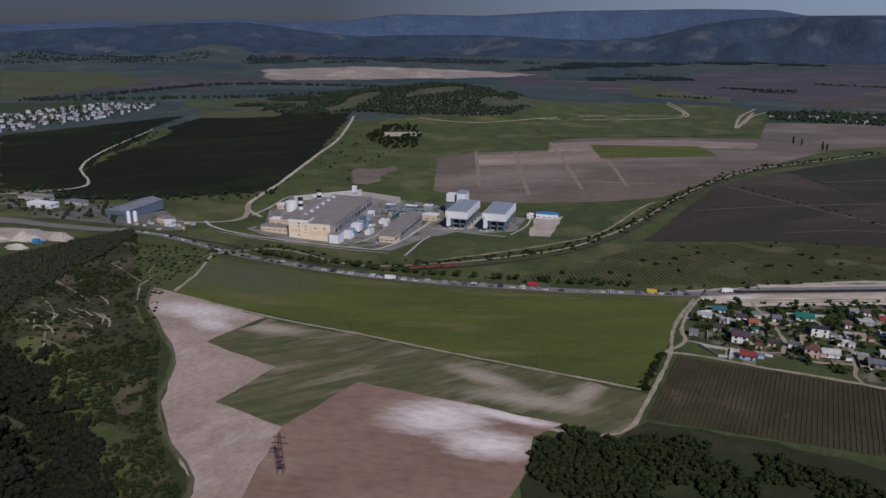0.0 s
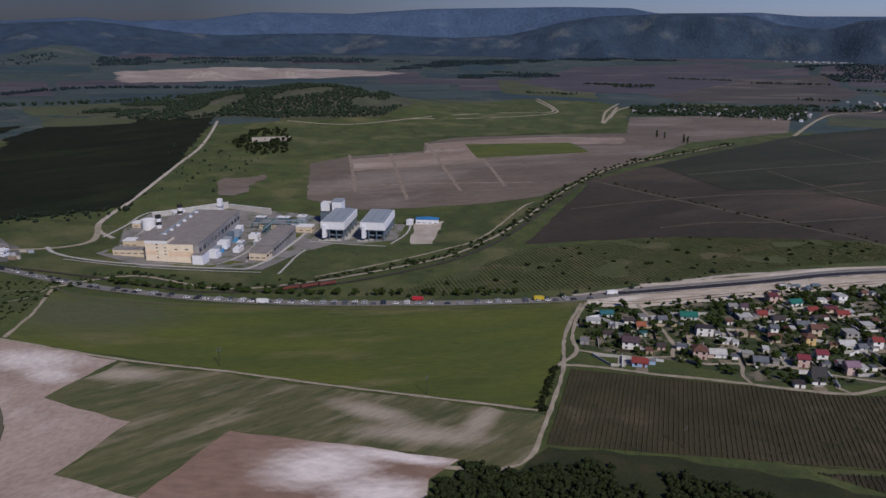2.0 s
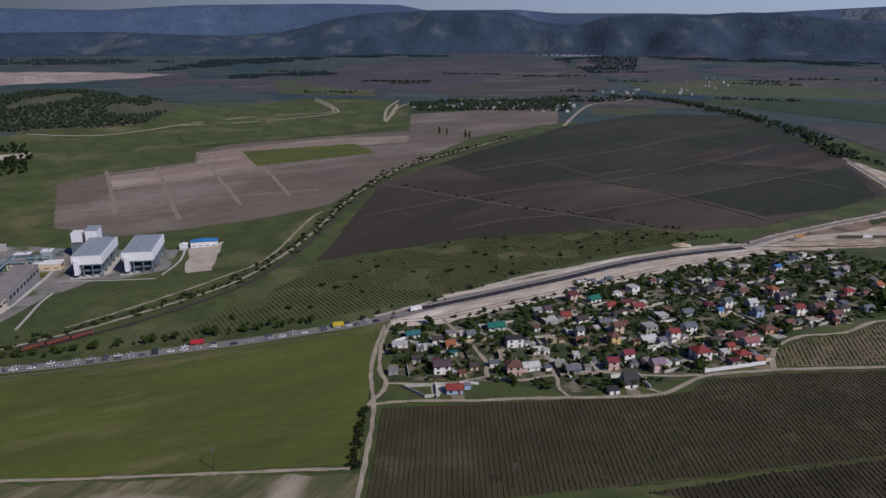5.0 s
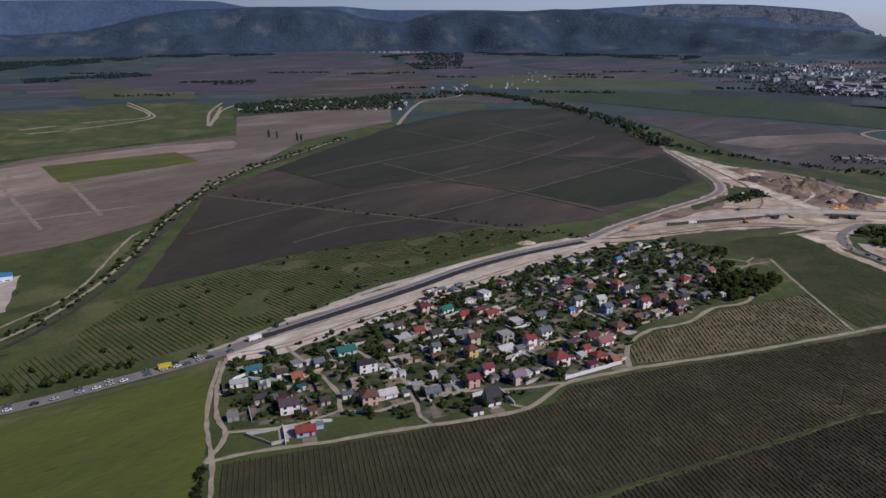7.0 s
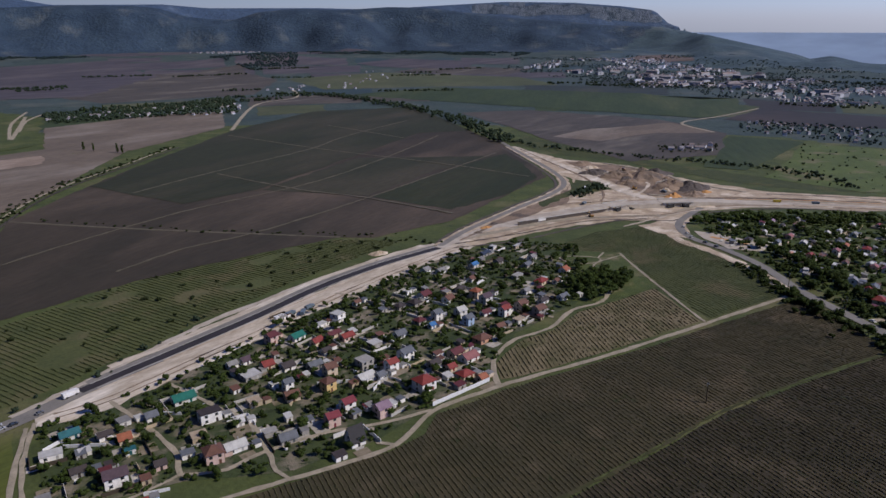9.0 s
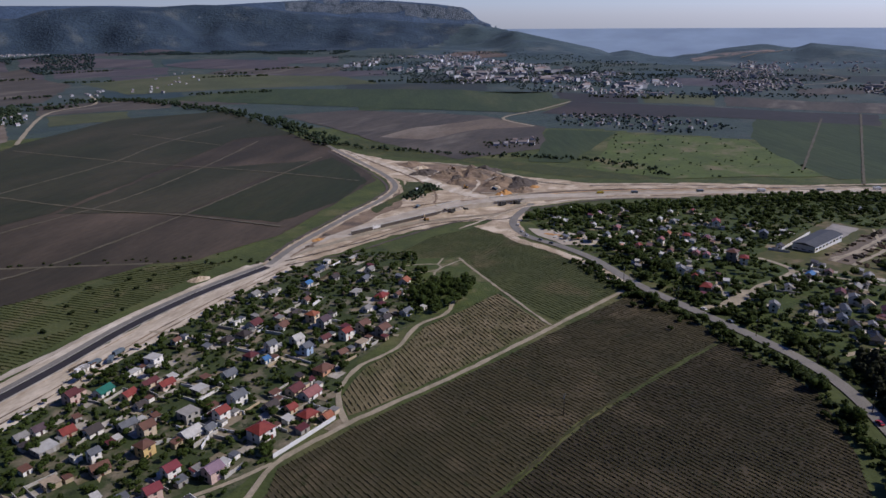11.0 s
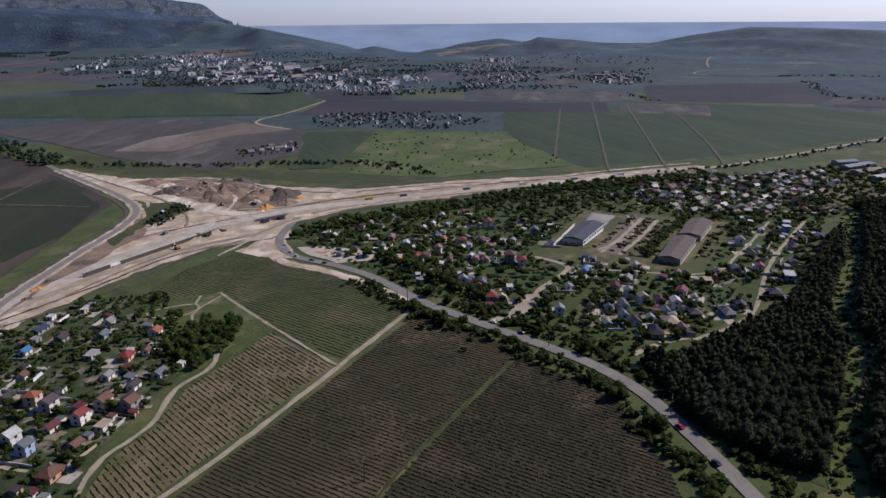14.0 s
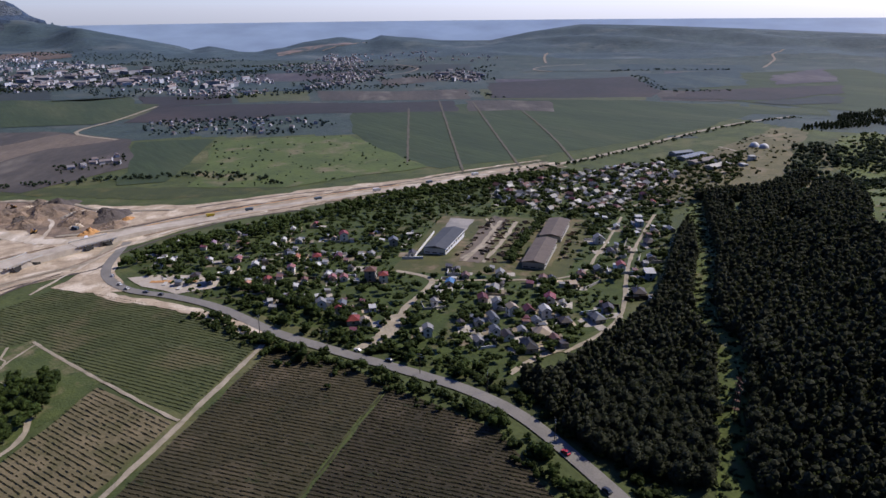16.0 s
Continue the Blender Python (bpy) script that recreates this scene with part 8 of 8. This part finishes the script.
field("far_field", [(1500, 100), (2000, 160), (2300, -300), (1700, -400), (1350, -150)], M_FARGREEN, 0.51, "dull green fields below the hills", **FAR)
field("far_field", [(-156, 2432), (94, 2650), (598, 2700), (611, 2282), (432, 1858), (104, 1831)], M_FARBROWN, 0.57, "wide purple-brown ploughed fields", **FAR)
field("far_field", [(-369, 2455), (-160, 2500), (-97, 1997), (-286, 1877)], M_FAROLIVE, 0.55, "olive pasture", **FAR)
field("far_field", [(-84, 1824), (-140, 2300), (-439, 2398), (-330, 1900)], M_FAROLIVE, 0.66, "olive pasture", **FAR)
field("far_field", [(-1700, 2181), (-1500, 2500), (-1150, 2600), (-800, 2580), (-853, 2429), (-1250, 1966), (-1418, 1844)], M_FARPALE, 0.6, "pale bare quarry land", edge=24, cell=60)
field("far_field", [(-2301, 1588), (-2000, 1750), (-1633, 1601), (-1478, 1009)], M_FAROLIVE, 0.57, "olive fields beyond the far village", **FAR)
field("far_field", [(640, 2300), (620, 1900), (860, 1850), (1200, 1700), (1280, 2000), (1000, 2400)], M_FAROLIVE, 0.55, "dull green fields before the hills", **FAR)
field("far_field", [(1040, 2400), (1300, 2100), (1500, 2250), (1300, 2550)], M_FARBROWN, 0.57, "reddish field at the foot of the hills", **FAR)
field("far_field", [(-1000, 1130), (-730, 1190), (-600, 1260), (-760, 1290), (-980, 1350), (-1150, 1250)], M_FAROLIVE, 0.47, "rough dry grassland", "pasture", **FAR)
ROCKY = [(-999, 1150), (-1017, 1319), (-978, 1439), (-930, 1650), (-700, 1600), (-554, 1510), (-417, 1398), (-433, 1243), (-555, 1175), (-697, 1180), (-810, 1125)]
field("bare_slope", [(2031, 2361), (2158, 2420), (2285, 2394), (2279, 2254), (2176, 2145), (2053, 2201)], mat("reddish_bare_slope", (0.13, 0.098, 0.085), (0.095, 0.078, 0.072), 60, 9, c=(0.07, 0.078, 0.066), csize=70, camt=0.35), 1.5, "reddish bare slope above the town", "slope", edge=9, cell=25)
for x, y, r, t in ((-1320, 2130, 95, 15), (-1120, 2300, 80, 12), (-1420, 2260, 70, 11)):
    heap(x, y, r, t, M_FARPALE, "pale spoil mound of the distant quarry")["group"] = "spoil mounds of the quarry"
field("rocky_slope", ROCKY, mat("rocky_hillside", (0.075, 0.080, 0.048), (0.050, 0.058, 0.038), 30, 5, bump=1.0, c=(0.11, 0.10, 0.075), csize=70, camt=0.4, spots=((0.30, 0.29, 0.27), 16, 0.22)), 0.6, "rocky slope of a low hill with sparse trees", "slope", edge=8, cell=39)
field("bare_patch", [(-462, 768), (-452, 735), (-430, 700), (-414, 704), (-408, 724), (-420, 745), (-416, 776), (-428, 800), (-441, 778)], M_BROWN, 0.5, "bare brown patch in the meadow", "ground", edge=4)
field("pasture", [(-325, 1071), (-418, 1377), (-381, 1495), (-269, 1764), (-85, 1764), (-6, 1618), (-25, 1278), (-184, 1160)], M_MEADOW, 0.62, "bright green hill pasture crossed by tracks", "pasture", edge=6, cell=60)
for pts, w in (([(-380, 1250), (-273, 1323), (-160, 1465), (-167, 1586), (-229, 1787)], 5), ([(-56, 1359), (-57, 1550), (-36, 1730)], 5), ([(-45, 1434), (-35, 1582), (-3, 1692)], 5)):
    ribbon("track", pts, w, M_TRACK, 0.8, "pale winding track over the pasture", "track", wobble=0.6)
field("gravel_patch", [(-560, 1010), (-510, 1040), (-500, 1000), (-540, 975)], M_CHALK, 0.6, "white gravel clearing among trees", "ground", edge=3, cell=60)
for pts, w, what in (
        ([(1277, 620), (828, 469)], 4, "pale track between vineyards"), ([(1389, 598), (797, 397)], 4, "pinkish track between vineyards"), ([(1383, 532), (830, 342)], 4, "pinkish track between vineyards"), ([(1280, 420), (1038, 337), (871, 289)], 4, "pinkish track between vineyards"),
        ([(-58, 722), (-12, 749), (99, 807), (229, 857), (353, 947), (506, 1083)], 4, "pale track across the ploughland"), ([(24, 664), (74, 691), (139, 706), (254, 764), (378, 839), (500, 915)], 4, "pale track across the ploughland"), ([(62, 904), (153, 969), (296, 1060), (389, 1151), (540, 1260)], 4, "pale track across the ploughland"), ([(156, 956), (210, 837), (256, 768), (300, 672)], 4, "pale track across the ploughland"), ([(233, 1241), (316, 1048), (404, 883), (450, 770)], 4, "pale track across the ploughland"), ([(401, 1272), (450, 1084)], 4, "pale track across the ploughland"),
        ([(-576, 1162), (-459, 1169), (-344, 1300), (-236, 1436), (-161, 1515), (-224, 1735)], 7, "pale winding hill track"), ([(-37, 1648), (-53, 1352)], 8, "white gravel track"), ([(-673, 445), (-642, 515), (-725, 580), (-788, 664), (-889, 850)], 4.5, "white path between dark fields"),
        ([(884, 902), (920, 1000), (1046, 1030), (1200, 1075)], 8, "pale farm road"), ([(248, 1290), (380, 1640), (500, 1750), (560, 2000)], 9, "grey country road"), 
        ([(-300, 1047), (-200, 954), (-58, 1032)], 5, "pale track between plots"), ([(-371, 931), (-328, 832), (-296, 757)], 6, "pale track between plots"), ([(-321, 954), (-232, 742)], 6, "pale track between plots"),
        ([(-295, 1042), (-183, 783)], 6, "pale track between plots"), ([(-243, 1086), (-138, 810)], 6, "pale track between plots"), ([(-339, 853), (-235, 903), (-67, 1025)], 6, "pale track between plots"), ([(-356, 764), (-236, 807), (-111, 833)], 6, "pale track between plots"), ([(-98, 746), (-108, 717), (-126, 614), (-153, 570), (-220, 480)], 3, "pale farm track")):
    ribbon("track", pts, 0.7 * w, M_FAINT if "plough" in what else M_PLOTLINE if "plots" in what else M_FAINT if "vineyards" in what else M_CHALK if "white path" in what else M_TRACK, 0.36 if "plots" in what else 0.75 if abs(pts[0][0]) + pts[0][1] > 1100 else 0.5, what, "track", wobble=0.8)

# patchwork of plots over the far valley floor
# field colours repeated with a bluish distance haze painted in
M_HAZEGREEN = mat("hazed_crops", (0.034, 0.060, 0.068), (0.025, 0.045, 0.056), 60, 12, bump=0.5, c=(0.053, 0.076, 0.072), csize=110, camt=0.4, streak=(15, 3))
M_HAZEBROWN = mat("hazed_soil", (0.076, 0.068, 0.080), (0.053, 0.050, 0.062), 60, 11, bump=0.5, c=(0.104, 0.093, 0.100), csize=100, camt=0.4, streak=(15, 3))
M_HAZEDARK = mat("hazed_dark_soil", (0.032, 0.042, 0.043), (0.026, 0.035, 0.036), 80, 12, c=(0.048, 0.053, 0.043), csize=160, camt=0.4)
M_HAZEOLIVE = mat("hazed_grass", (0.054, 0.078, 0.076), (0.040, 0.060, 0.064), 60, 12, c=(0.078, 0.092, 0.082), csize=120, camt=0.4, spots=((0.024, 0.038, 0.044), 22, 0.2))
rf = random.Random(21)
far_hedges = []
RINGS = (1330, 1500, 1700, 1930, 2180, 2440, 2720, 3010, 3240, 3440)
for i in range(9):
    a = -62.0
    while a < 100:
        wide = rf.uniform(5, 13) * (1.0 if i < 5 else 0.75)
        if rf.random() < (0.76 if i < 7 else 0.55) and not (i > 4 and a > 38):
            m, what = rf.choice(((M_HAZEOLIVE, "grassy olive"), (M_HAZEGREEN, "hazy green"), (M_HAZEOLIVE, "olive"), (M_HAZEGREEN, "dark green"), (M_HAZEBROWN, "dull brown")) if a < -14 else ((M_HAZEBROWN, "grey-brown"), (M_HAZEBROWN, "dull brown"), (M_HAZEOLIVE, "olive"), (M_HAZEGREEN, "dark green"), (M_HAZEOLIVE, "grassy olive")) if a < 30 else ((M_HAZEOLIVE, "olive"), (M_HAZEGREEN, "dark green"), (M_HAZEGREEN, "deep green"), (M_HAZEDARK, "dark slate"), (M_HAZEBROWN, "dull brown")))
            m = {M_HAZEOLIVE: M_FAROLIVE, M_HAZEGREEN: M_FARGREEN, M_HAZEBROWN: M_FARBROWN, M_HAZEDARK: M_FARDARK}[m] if i < 2 else m
            corners = []
            for q, r in ((0.04, RINGS[i] + 12), (0.5, RINGS[i] + rf.uniform(0, 30)), (0.96, RINGS[i] + 12), (0.96, RINGS[i + 1] - 10), (0.5, RINGS[i + 1] - rf.uniform(0, 60)), (0.04, RINGS[i + 1] - 10)):
                b = radians(a + wide * q)
                rr = r + 60 * math.sin(b * 3.1)
                corners.append((HUB[0] + rr * math.sin(b), HUB[1] + rr * math.cos(b)))
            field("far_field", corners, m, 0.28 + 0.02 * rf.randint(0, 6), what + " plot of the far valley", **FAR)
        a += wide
field("far_field", [(130, 3520), (180, 3640), (330, 3690), (560, 3660), (650, 3560), (520, 3440), (300, 3420)], M_HAZEBROWN, 0.9, "reddish brown field climbing the foothill", edge=8, cell=40)
field("far_field", [(660, 3570), (860, 3560), (960, 3440), (800, 3330), (620, 3400)], M_HAZEOLIVE, 0.9, "olive slope below the hill village", edge=8, cell=40)
field("far_field", [(-358, 2304), (-236, 3043), (299, 3261), (271, 2922), (325, 2608), (77, 2006), (-177, 2029)], M_HAZEBROWN, 0.75, "wide purple-brown ploughland", edge=9, cell=50)
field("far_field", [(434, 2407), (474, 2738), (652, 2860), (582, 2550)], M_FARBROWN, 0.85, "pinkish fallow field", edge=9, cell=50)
field("far_field", [(1056, 2758), (1280, 2870), (1500, 2600), (1302, 2381), (1077, 2590)], M_HAZEBROWN, 0.8, "reddish brown field at the hill foot", edge=9, cell=50)
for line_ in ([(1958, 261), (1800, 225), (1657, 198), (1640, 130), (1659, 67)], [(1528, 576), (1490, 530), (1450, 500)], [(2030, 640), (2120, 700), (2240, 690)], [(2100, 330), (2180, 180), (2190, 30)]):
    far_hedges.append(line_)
for pts, m, what in (([(1740, 860), (1960, 740), (1850, 660), (1620, 780)], M_FARBROWN, "brown field behind the vineyards"), ([(2050, 560), (2300, 560), (2380, 330), (2120, 300)], M_HAZEOLIVE, "pale olive slope below the hill"),
                     ([(1490, 197), (1636, 154), (1829, -167), (1639, -129), (1513, 9)], M_FARDARK, "dark slate-coloured plot"), ([(1477, 46), (1632, -133), (1485, -99), (1449, 6)], M_HAZEDARK, "dark green plot"),
                     ([(2024, 255), (2168, 8), (1795, 17), (1671, 188)], M_HAZEGREEN, "grey-green plot below the hill"), ([(2017, -54), (2280, -220), (1907, -182), (1808, -39)], M_HAZEBROWN, "dull tan plot below the hill")):
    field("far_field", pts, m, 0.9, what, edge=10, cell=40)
for pts in ([(2050, 480), (2120, 540), (2240, 520), (2330, 420)], [(2278, -70), (2605, -140), (2772, -156), (2903, -207)], [(2367, 542), (2630, 587), (2856, 608)], [(1850, 900), (1960, 860), (2120, 880), (2260, 1000)]):
    ribbon("track", pts, 7, M_PLOTLINE, 1.6, "pale track winding up the hillside", "track", wobble=1.0)
# leaf colour paled towards blue, painted haze over the town
M_TOWNTREE = mat("hazed_town_trees", (0.062, 0.092, 0.104), (0.080, 0.110, 0.120), 10, 2, islands=0.3, spec=0.05, thin=0.35)


def far_wood(spots, tall, label, name="woodland", material=None):
    thicket(name, spots, "far", 8, 0.2, material or M_FARTREE, tall, label, "wood")


def jitter(line, step, spread):
    return along(line, step, spread)


# woodland leaf with the haze of distance mixed into its colour
M_HAZEWOOD = mat("hazed_woodland", (0.030, 0.050, 0.058), (0.040, 0.062, 0.070), 20, 3, islands=0.35, spec=0.05, thin=0.3)
for poly, count, what in (
        ([(597, 3197), (760, 3330), (876, 3330), (900, 2990), (790, 2675), (643, 2659)], 560, "dark wood on a low foothill"), ([(-620, 2500), (-300, 2700), (-250, 2600), (-560, 2400)], 260, "dark wood between far fields"),
        ([(-900, 2650), (-300, 3300), (200, 3420), (-100, 3500), (-800, 3100)], 1100, "dark wood creeping down the foothills"), ([(-1900, 2300), (-1500, 2700), (-900, 3000), (-1300, 3100), (-2100, 2600)], 900, "dark wood beyond the quarry"),
        ([(-2500, 1700), (-2100, 2200), (-2200, 2500), (-2800, 2000)], 420, "dark wood on the far slopes"), ([(950, 3300), (1500, 2950), (1750, 2700), (1900, 2800), (1500, 3150), (1000, 3420)], 900, "dark wood below the tableland")):
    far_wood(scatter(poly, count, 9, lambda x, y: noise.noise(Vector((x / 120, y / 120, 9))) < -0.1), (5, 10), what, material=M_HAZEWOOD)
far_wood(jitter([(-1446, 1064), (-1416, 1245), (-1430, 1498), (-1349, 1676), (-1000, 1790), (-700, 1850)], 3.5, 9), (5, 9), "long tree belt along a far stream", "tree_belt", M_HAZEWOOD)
far_wood(scatter(ROCKY, 3200, 4.6, lambda x, y: noise.noise(Vector((x / 80, y / 80, 1))) < -0.1), (3, 7.5), "dark trees on a rocky hill", material=M_FARTREE)
far_wood(scatter([(-1252, 851), (-1261, 1078), (-1157, 1144), (-1075, 951), (-1057, 714)], 260, 7), (3, 6), "trees between the houses of the far village")
far_wood(scatter([(-760, 657), (-806, 765), (-893, 877), (-912, 843), (-888, 777), (-806, 662)], 60, 7), (2, 4.5), "bushes on the green strip between dark fields", "scrub")
far_wood(jitter([(482, 1837), (584, 1719), (627, 1344), (590, 1100), (560, 985)], 3, 11), (5, 9), "dense tree belt along the far road", "tree_belt")
far_wood(scatter([(-14, 1656), (95, 1721), (246, 1720), (365, 1808), (310, 1500), (212, 1530), (79, 1520), (3, 1518)], 560, 6.5), (4, 9), "trees round the far hamlet")
far_wood(scatter([(714, 848), (808, 824), (746, 772), (683, 806)], 44, 6), (2, 4.5), "trees round a farmstead")
far_wood(scatter([(1031, 984), (1140, 796), (1084, 666), (974, 687), (919, 885)], 210, 8, lambda x, y: noise.noise(Vector((x / 50, y / 50, 3))) < -0.15), (2.5, 5.5), "trees round the hamlet in the vineyards", material=M_HAZEWOOD)
far_wood(jitter([(560, 1000), (590, 900), (640, 800), (700, 700), (720, 640), (700, 560)], 2.5, 6), (2, 5), "bushes along the ditch", "tree_belt")
far_wood(scatter([(907, 764), (985, 606), (811, 440), (687, 545), (668, 642)], 110, 6), (1.2, 3), "scattered bushes on the grassy rise", "scrub")
far_wood(scatter([(-590, 1075), (-542, 1095), (-455, 921), (-483, 885), (-560, 950)], 110, 6, lambda x, y: math.hypot(x + 530, y - 1005) < 24), (4, 7.5), "clump of dark trees in the meadow", material=M_SCRUB)
far_wood(scatter([(-640, 900), (-560, 1060), (-470, 900), (-440, 700), (-500, 690)], 60, 8), (1.5, 4), "scattered trees on the meadow", "scrub")
far_wood(jitter([(-1450, 1050), (-1100, 1350), (-700, 1700)], 5, 10), (5, 9), "long tree belt beyond the far village", "tree_belt")
far_wood(scatter([(-690, 395), (-560, 392), (-470, 405), (-560, 480), (-680, 490)], 120, 6, lambda x, y: occupied(x, y, 4)), (2, 5), "bushes and trees round the works yards", "scrub")
far_wood(jitter([(-600, 470), (-520, 545), (-480, 610)], 2.5, 9), (2, 5), "bushes along the dark field", "tree_belt")
far_wood(jitter([(436, 668), (456, 682), (484, 694)], 0.8, 4.5), (2, 5), "green bushes inside the road junction", "scrub")
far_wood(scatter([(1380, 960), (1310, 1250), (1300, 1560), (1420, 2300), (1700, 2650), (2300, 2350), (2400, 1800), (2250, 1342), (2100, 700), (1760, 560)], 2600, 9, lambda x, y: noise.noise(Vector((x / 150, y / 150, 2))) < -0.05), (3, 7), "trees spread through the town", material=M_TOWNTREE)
far_wood(scatter([(640, 195), (700, 240), (830, 200), (960, 60), (1050, -60), (900, -120), (700, 60), (620, 150)], 700, 6, lambda x, y: y > 215 - 0.17 * x + 10 or noise.noise(Vector((x / 60, y / 60, 4))) < -0.1), (3, 7), "scattered trees on the open hillside", "scrub")
far_wood(jitter([(812, 340), (882, 280), (950, 238), (1055, 172), (1165, 90), (1262, 4)], 4.5, 3.5), (1.8, 4.5), "trees and bushes along the highway past the village", "tree_belt")
far_wood(jitter([(-45, 470), (0, 500), (60, 545)], 9, 3), (1.5, 3.5), "low bushes beside the highway", "scrub")
for line_ in far_hedges:
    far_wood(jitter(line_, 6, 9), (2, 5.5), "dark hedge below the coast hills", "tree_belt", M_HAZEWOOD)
for k in range(26):
    b, r = radians(rf.uniform(-18, 60)), rf.uniform(1500, 2700)
    x, y = HUB[0] + r * math.sin(b), HUB[1] + r * math.cos(b)
    c = b + math.pi / 2 + rf.uniform(-0.3, 0.3)
    L = rf.uniform(80, 260)
    far_wood(jitter([(x, y), (x + L * math.sin(c), y + L * math.cos(c))], 4, 6), (3, 8), "dark hedge between far plots", "tree_belt")
for s0, s1 in (((60, 1660), (190, 1700)), ((34, 1203), (77, 1155))):
    for k in range(9) if s0[0] == 60 else (0, 2, 7, 8):
        x, y = Vector(s0).lerp(Vector(s1), k / 8)
        plant("poplar", x, y, rnd_green.uniform(9, 13), "poplars by the far hamlet")


def settlement(poly, count, gap, label, size=(7, 12), blocks=0.0):
    """Far houses of a town, joined: small gabled blocks with a pale wall and a darker roof."""
    wv, wf, rv, rf = [], [], [], []
    for x, y in scatter(poly, count, gap, lambda x, y: noise.noise(Vector((x / 210, y / 210, 6))) < 0.06 if count > 160 else False):
        w, d, t = rnd_green.uniform(*size) / 2, rnd_green.uniform(*size) / 2.6, rnd_green.uniform(2.4, 4.4)
        if rnd_green.rand() < blocks:
            w, d, t = w * 2.8, d * 1.2, rnd_green.uniform(6, 10)
        a = rnd_green.uniform(0, math.pi)
        c, s, z = math.cos(a), math.sin(a), high(x, y)
        P = lambda u, v, q: (x + u * c - v * s, y + u * s + v * c, z + q)
        b = len(wv)
        wv += [P(-w, -d, -3), P(w, -d, -3), P(w, d, -3), P(-w, d, -3), P(-w, -d, t), P(w, -d, t), P(w, d, t), P(-w, d, t)]
        wf += [(b, b + 1, b + 5, b + 4), (b + 1, b + 2, b + 6, b + 5), (b + 2, b + 3, b + 7, b + 6), (b + 3, b, b + 4, b + 7)]
        b = len(rv)
        rise = d * 0.7 if t < 8 else 0.4
        rv += [P(-w - .4, -d - .4, t), P(w + .4, -d - .4, t), P(w + .4, d + .4, t), P(-w - .4, d + .4, t), P(-w, 0, t + rise), P(w, 0, t + rise)]
        rf += [(b, b + 1, b + 5, b + 4), (b + 2, b + 3, b + 4, b + 5), (b + 1, b + 2, b + 5), (b + 3, b, b + 4)]
    e = new("settlement")
    tagged(e, label, "town", kind="stuff")
    mesh_ob("wall", wv, wf, M_TOWNWALL, e)
    mesh_ob("roof", rv, rf, M_TOWNROOF, e)


# white walls greyed towards blue, haze painted into the colour
M_TOWNWALL = mat("hazed_town_walls", (0.52, 0.54, 0.60), (0.36, 0.38, 0.43), 40, 5, islands=0.4)
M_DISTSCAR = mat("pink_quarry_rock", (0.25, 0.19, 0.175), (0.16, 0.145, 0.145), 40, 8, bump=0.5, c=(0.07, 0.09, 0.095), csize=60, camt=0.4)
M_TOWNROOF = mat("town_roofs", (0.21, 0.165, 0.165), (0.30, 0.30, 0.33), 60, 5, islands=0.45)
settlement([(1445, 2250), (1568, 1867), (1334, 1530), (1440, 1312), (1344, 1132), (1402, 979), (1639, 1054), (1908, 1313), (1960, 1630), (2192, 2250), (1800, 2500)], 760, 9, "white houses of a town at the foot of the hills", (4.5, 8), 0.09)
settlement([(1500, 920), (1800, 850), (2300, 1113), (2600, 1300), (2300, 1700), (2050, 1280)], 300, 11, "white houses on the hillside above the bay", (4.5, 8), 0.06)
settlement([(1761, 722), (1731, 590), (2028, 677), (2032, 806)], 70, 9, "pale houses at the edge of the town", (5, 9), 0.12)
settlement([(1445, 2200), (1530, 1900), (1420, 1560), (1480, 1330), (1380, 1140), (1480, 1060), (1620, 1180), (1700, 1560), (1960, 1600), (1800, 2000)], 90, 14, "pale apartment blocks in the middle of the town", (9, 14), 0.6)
settlement([(-1252, 851), (-1261, 1078), (-1157, 1144), (-1075, 951), (-1057, 714)], 140, 11, "white houses of a far village", (4.5, 7.5))
settlement([(-14, 1600), (95, 1640), (246, 1650), (360, 1700), (310, 1500), (212, 1520), (79, 1510), (3, 1512)], 42, 12, "white houses of a far hamlet", (4, 7.5), 0.03)
settlement([(722, 838), (790, 820), (746, 785), (700, 806)], 11, 9, "pale buildings of a farmstead", (5, 8))
settlement([(1025, 960), (1130, 796), (1075, 676), (984, 697), (929, 885)], 48, 12, "pale houses of a hamlet in the vineyards", (4, 6.5))
settlement([(2288, 1255), (2345, 1040), (2445, 689), (2621, 725), (2825, 1122), (2694, 1448)], 90, 14, "pale houses spread over the coast slopes", (5, 8))
for pts in ([(2705, 1648), (2799, 1598), (2893, 1542), (2969, 1447), (3070, 1490), (2984, 1585), (2897, 1648), (2784, 1691)],):
    field("bare_slope", pts, M_DISTSCAR, 1.2, "pinkish bare quarry scar on the coast hill", "slope", edge=8, cell=20)
ribbon("track", [(2785, 1491), (2969, 1447), (3238, 1450)], 8, M_PLOTLINE, 1.6, "pale track climbing the coast hill", "track", wobble=1.0)
settlement([(560, 3560), (800, 3560), (900, 3450), (700, 3420)], 60, 12, "pale houses of a village on the hill slope", (4, 7))
settlement([(470, 1950), (560, 2050), (800, 2000), (700, 1850)], 14, 16, "pale sheds along the far road", (5, 8))
settlement([(640, 1900), (900, 2450), (1200, 2500), (1000, 2200)], 16, 20, "few pale houses at the foot of the hills", (4, 7))
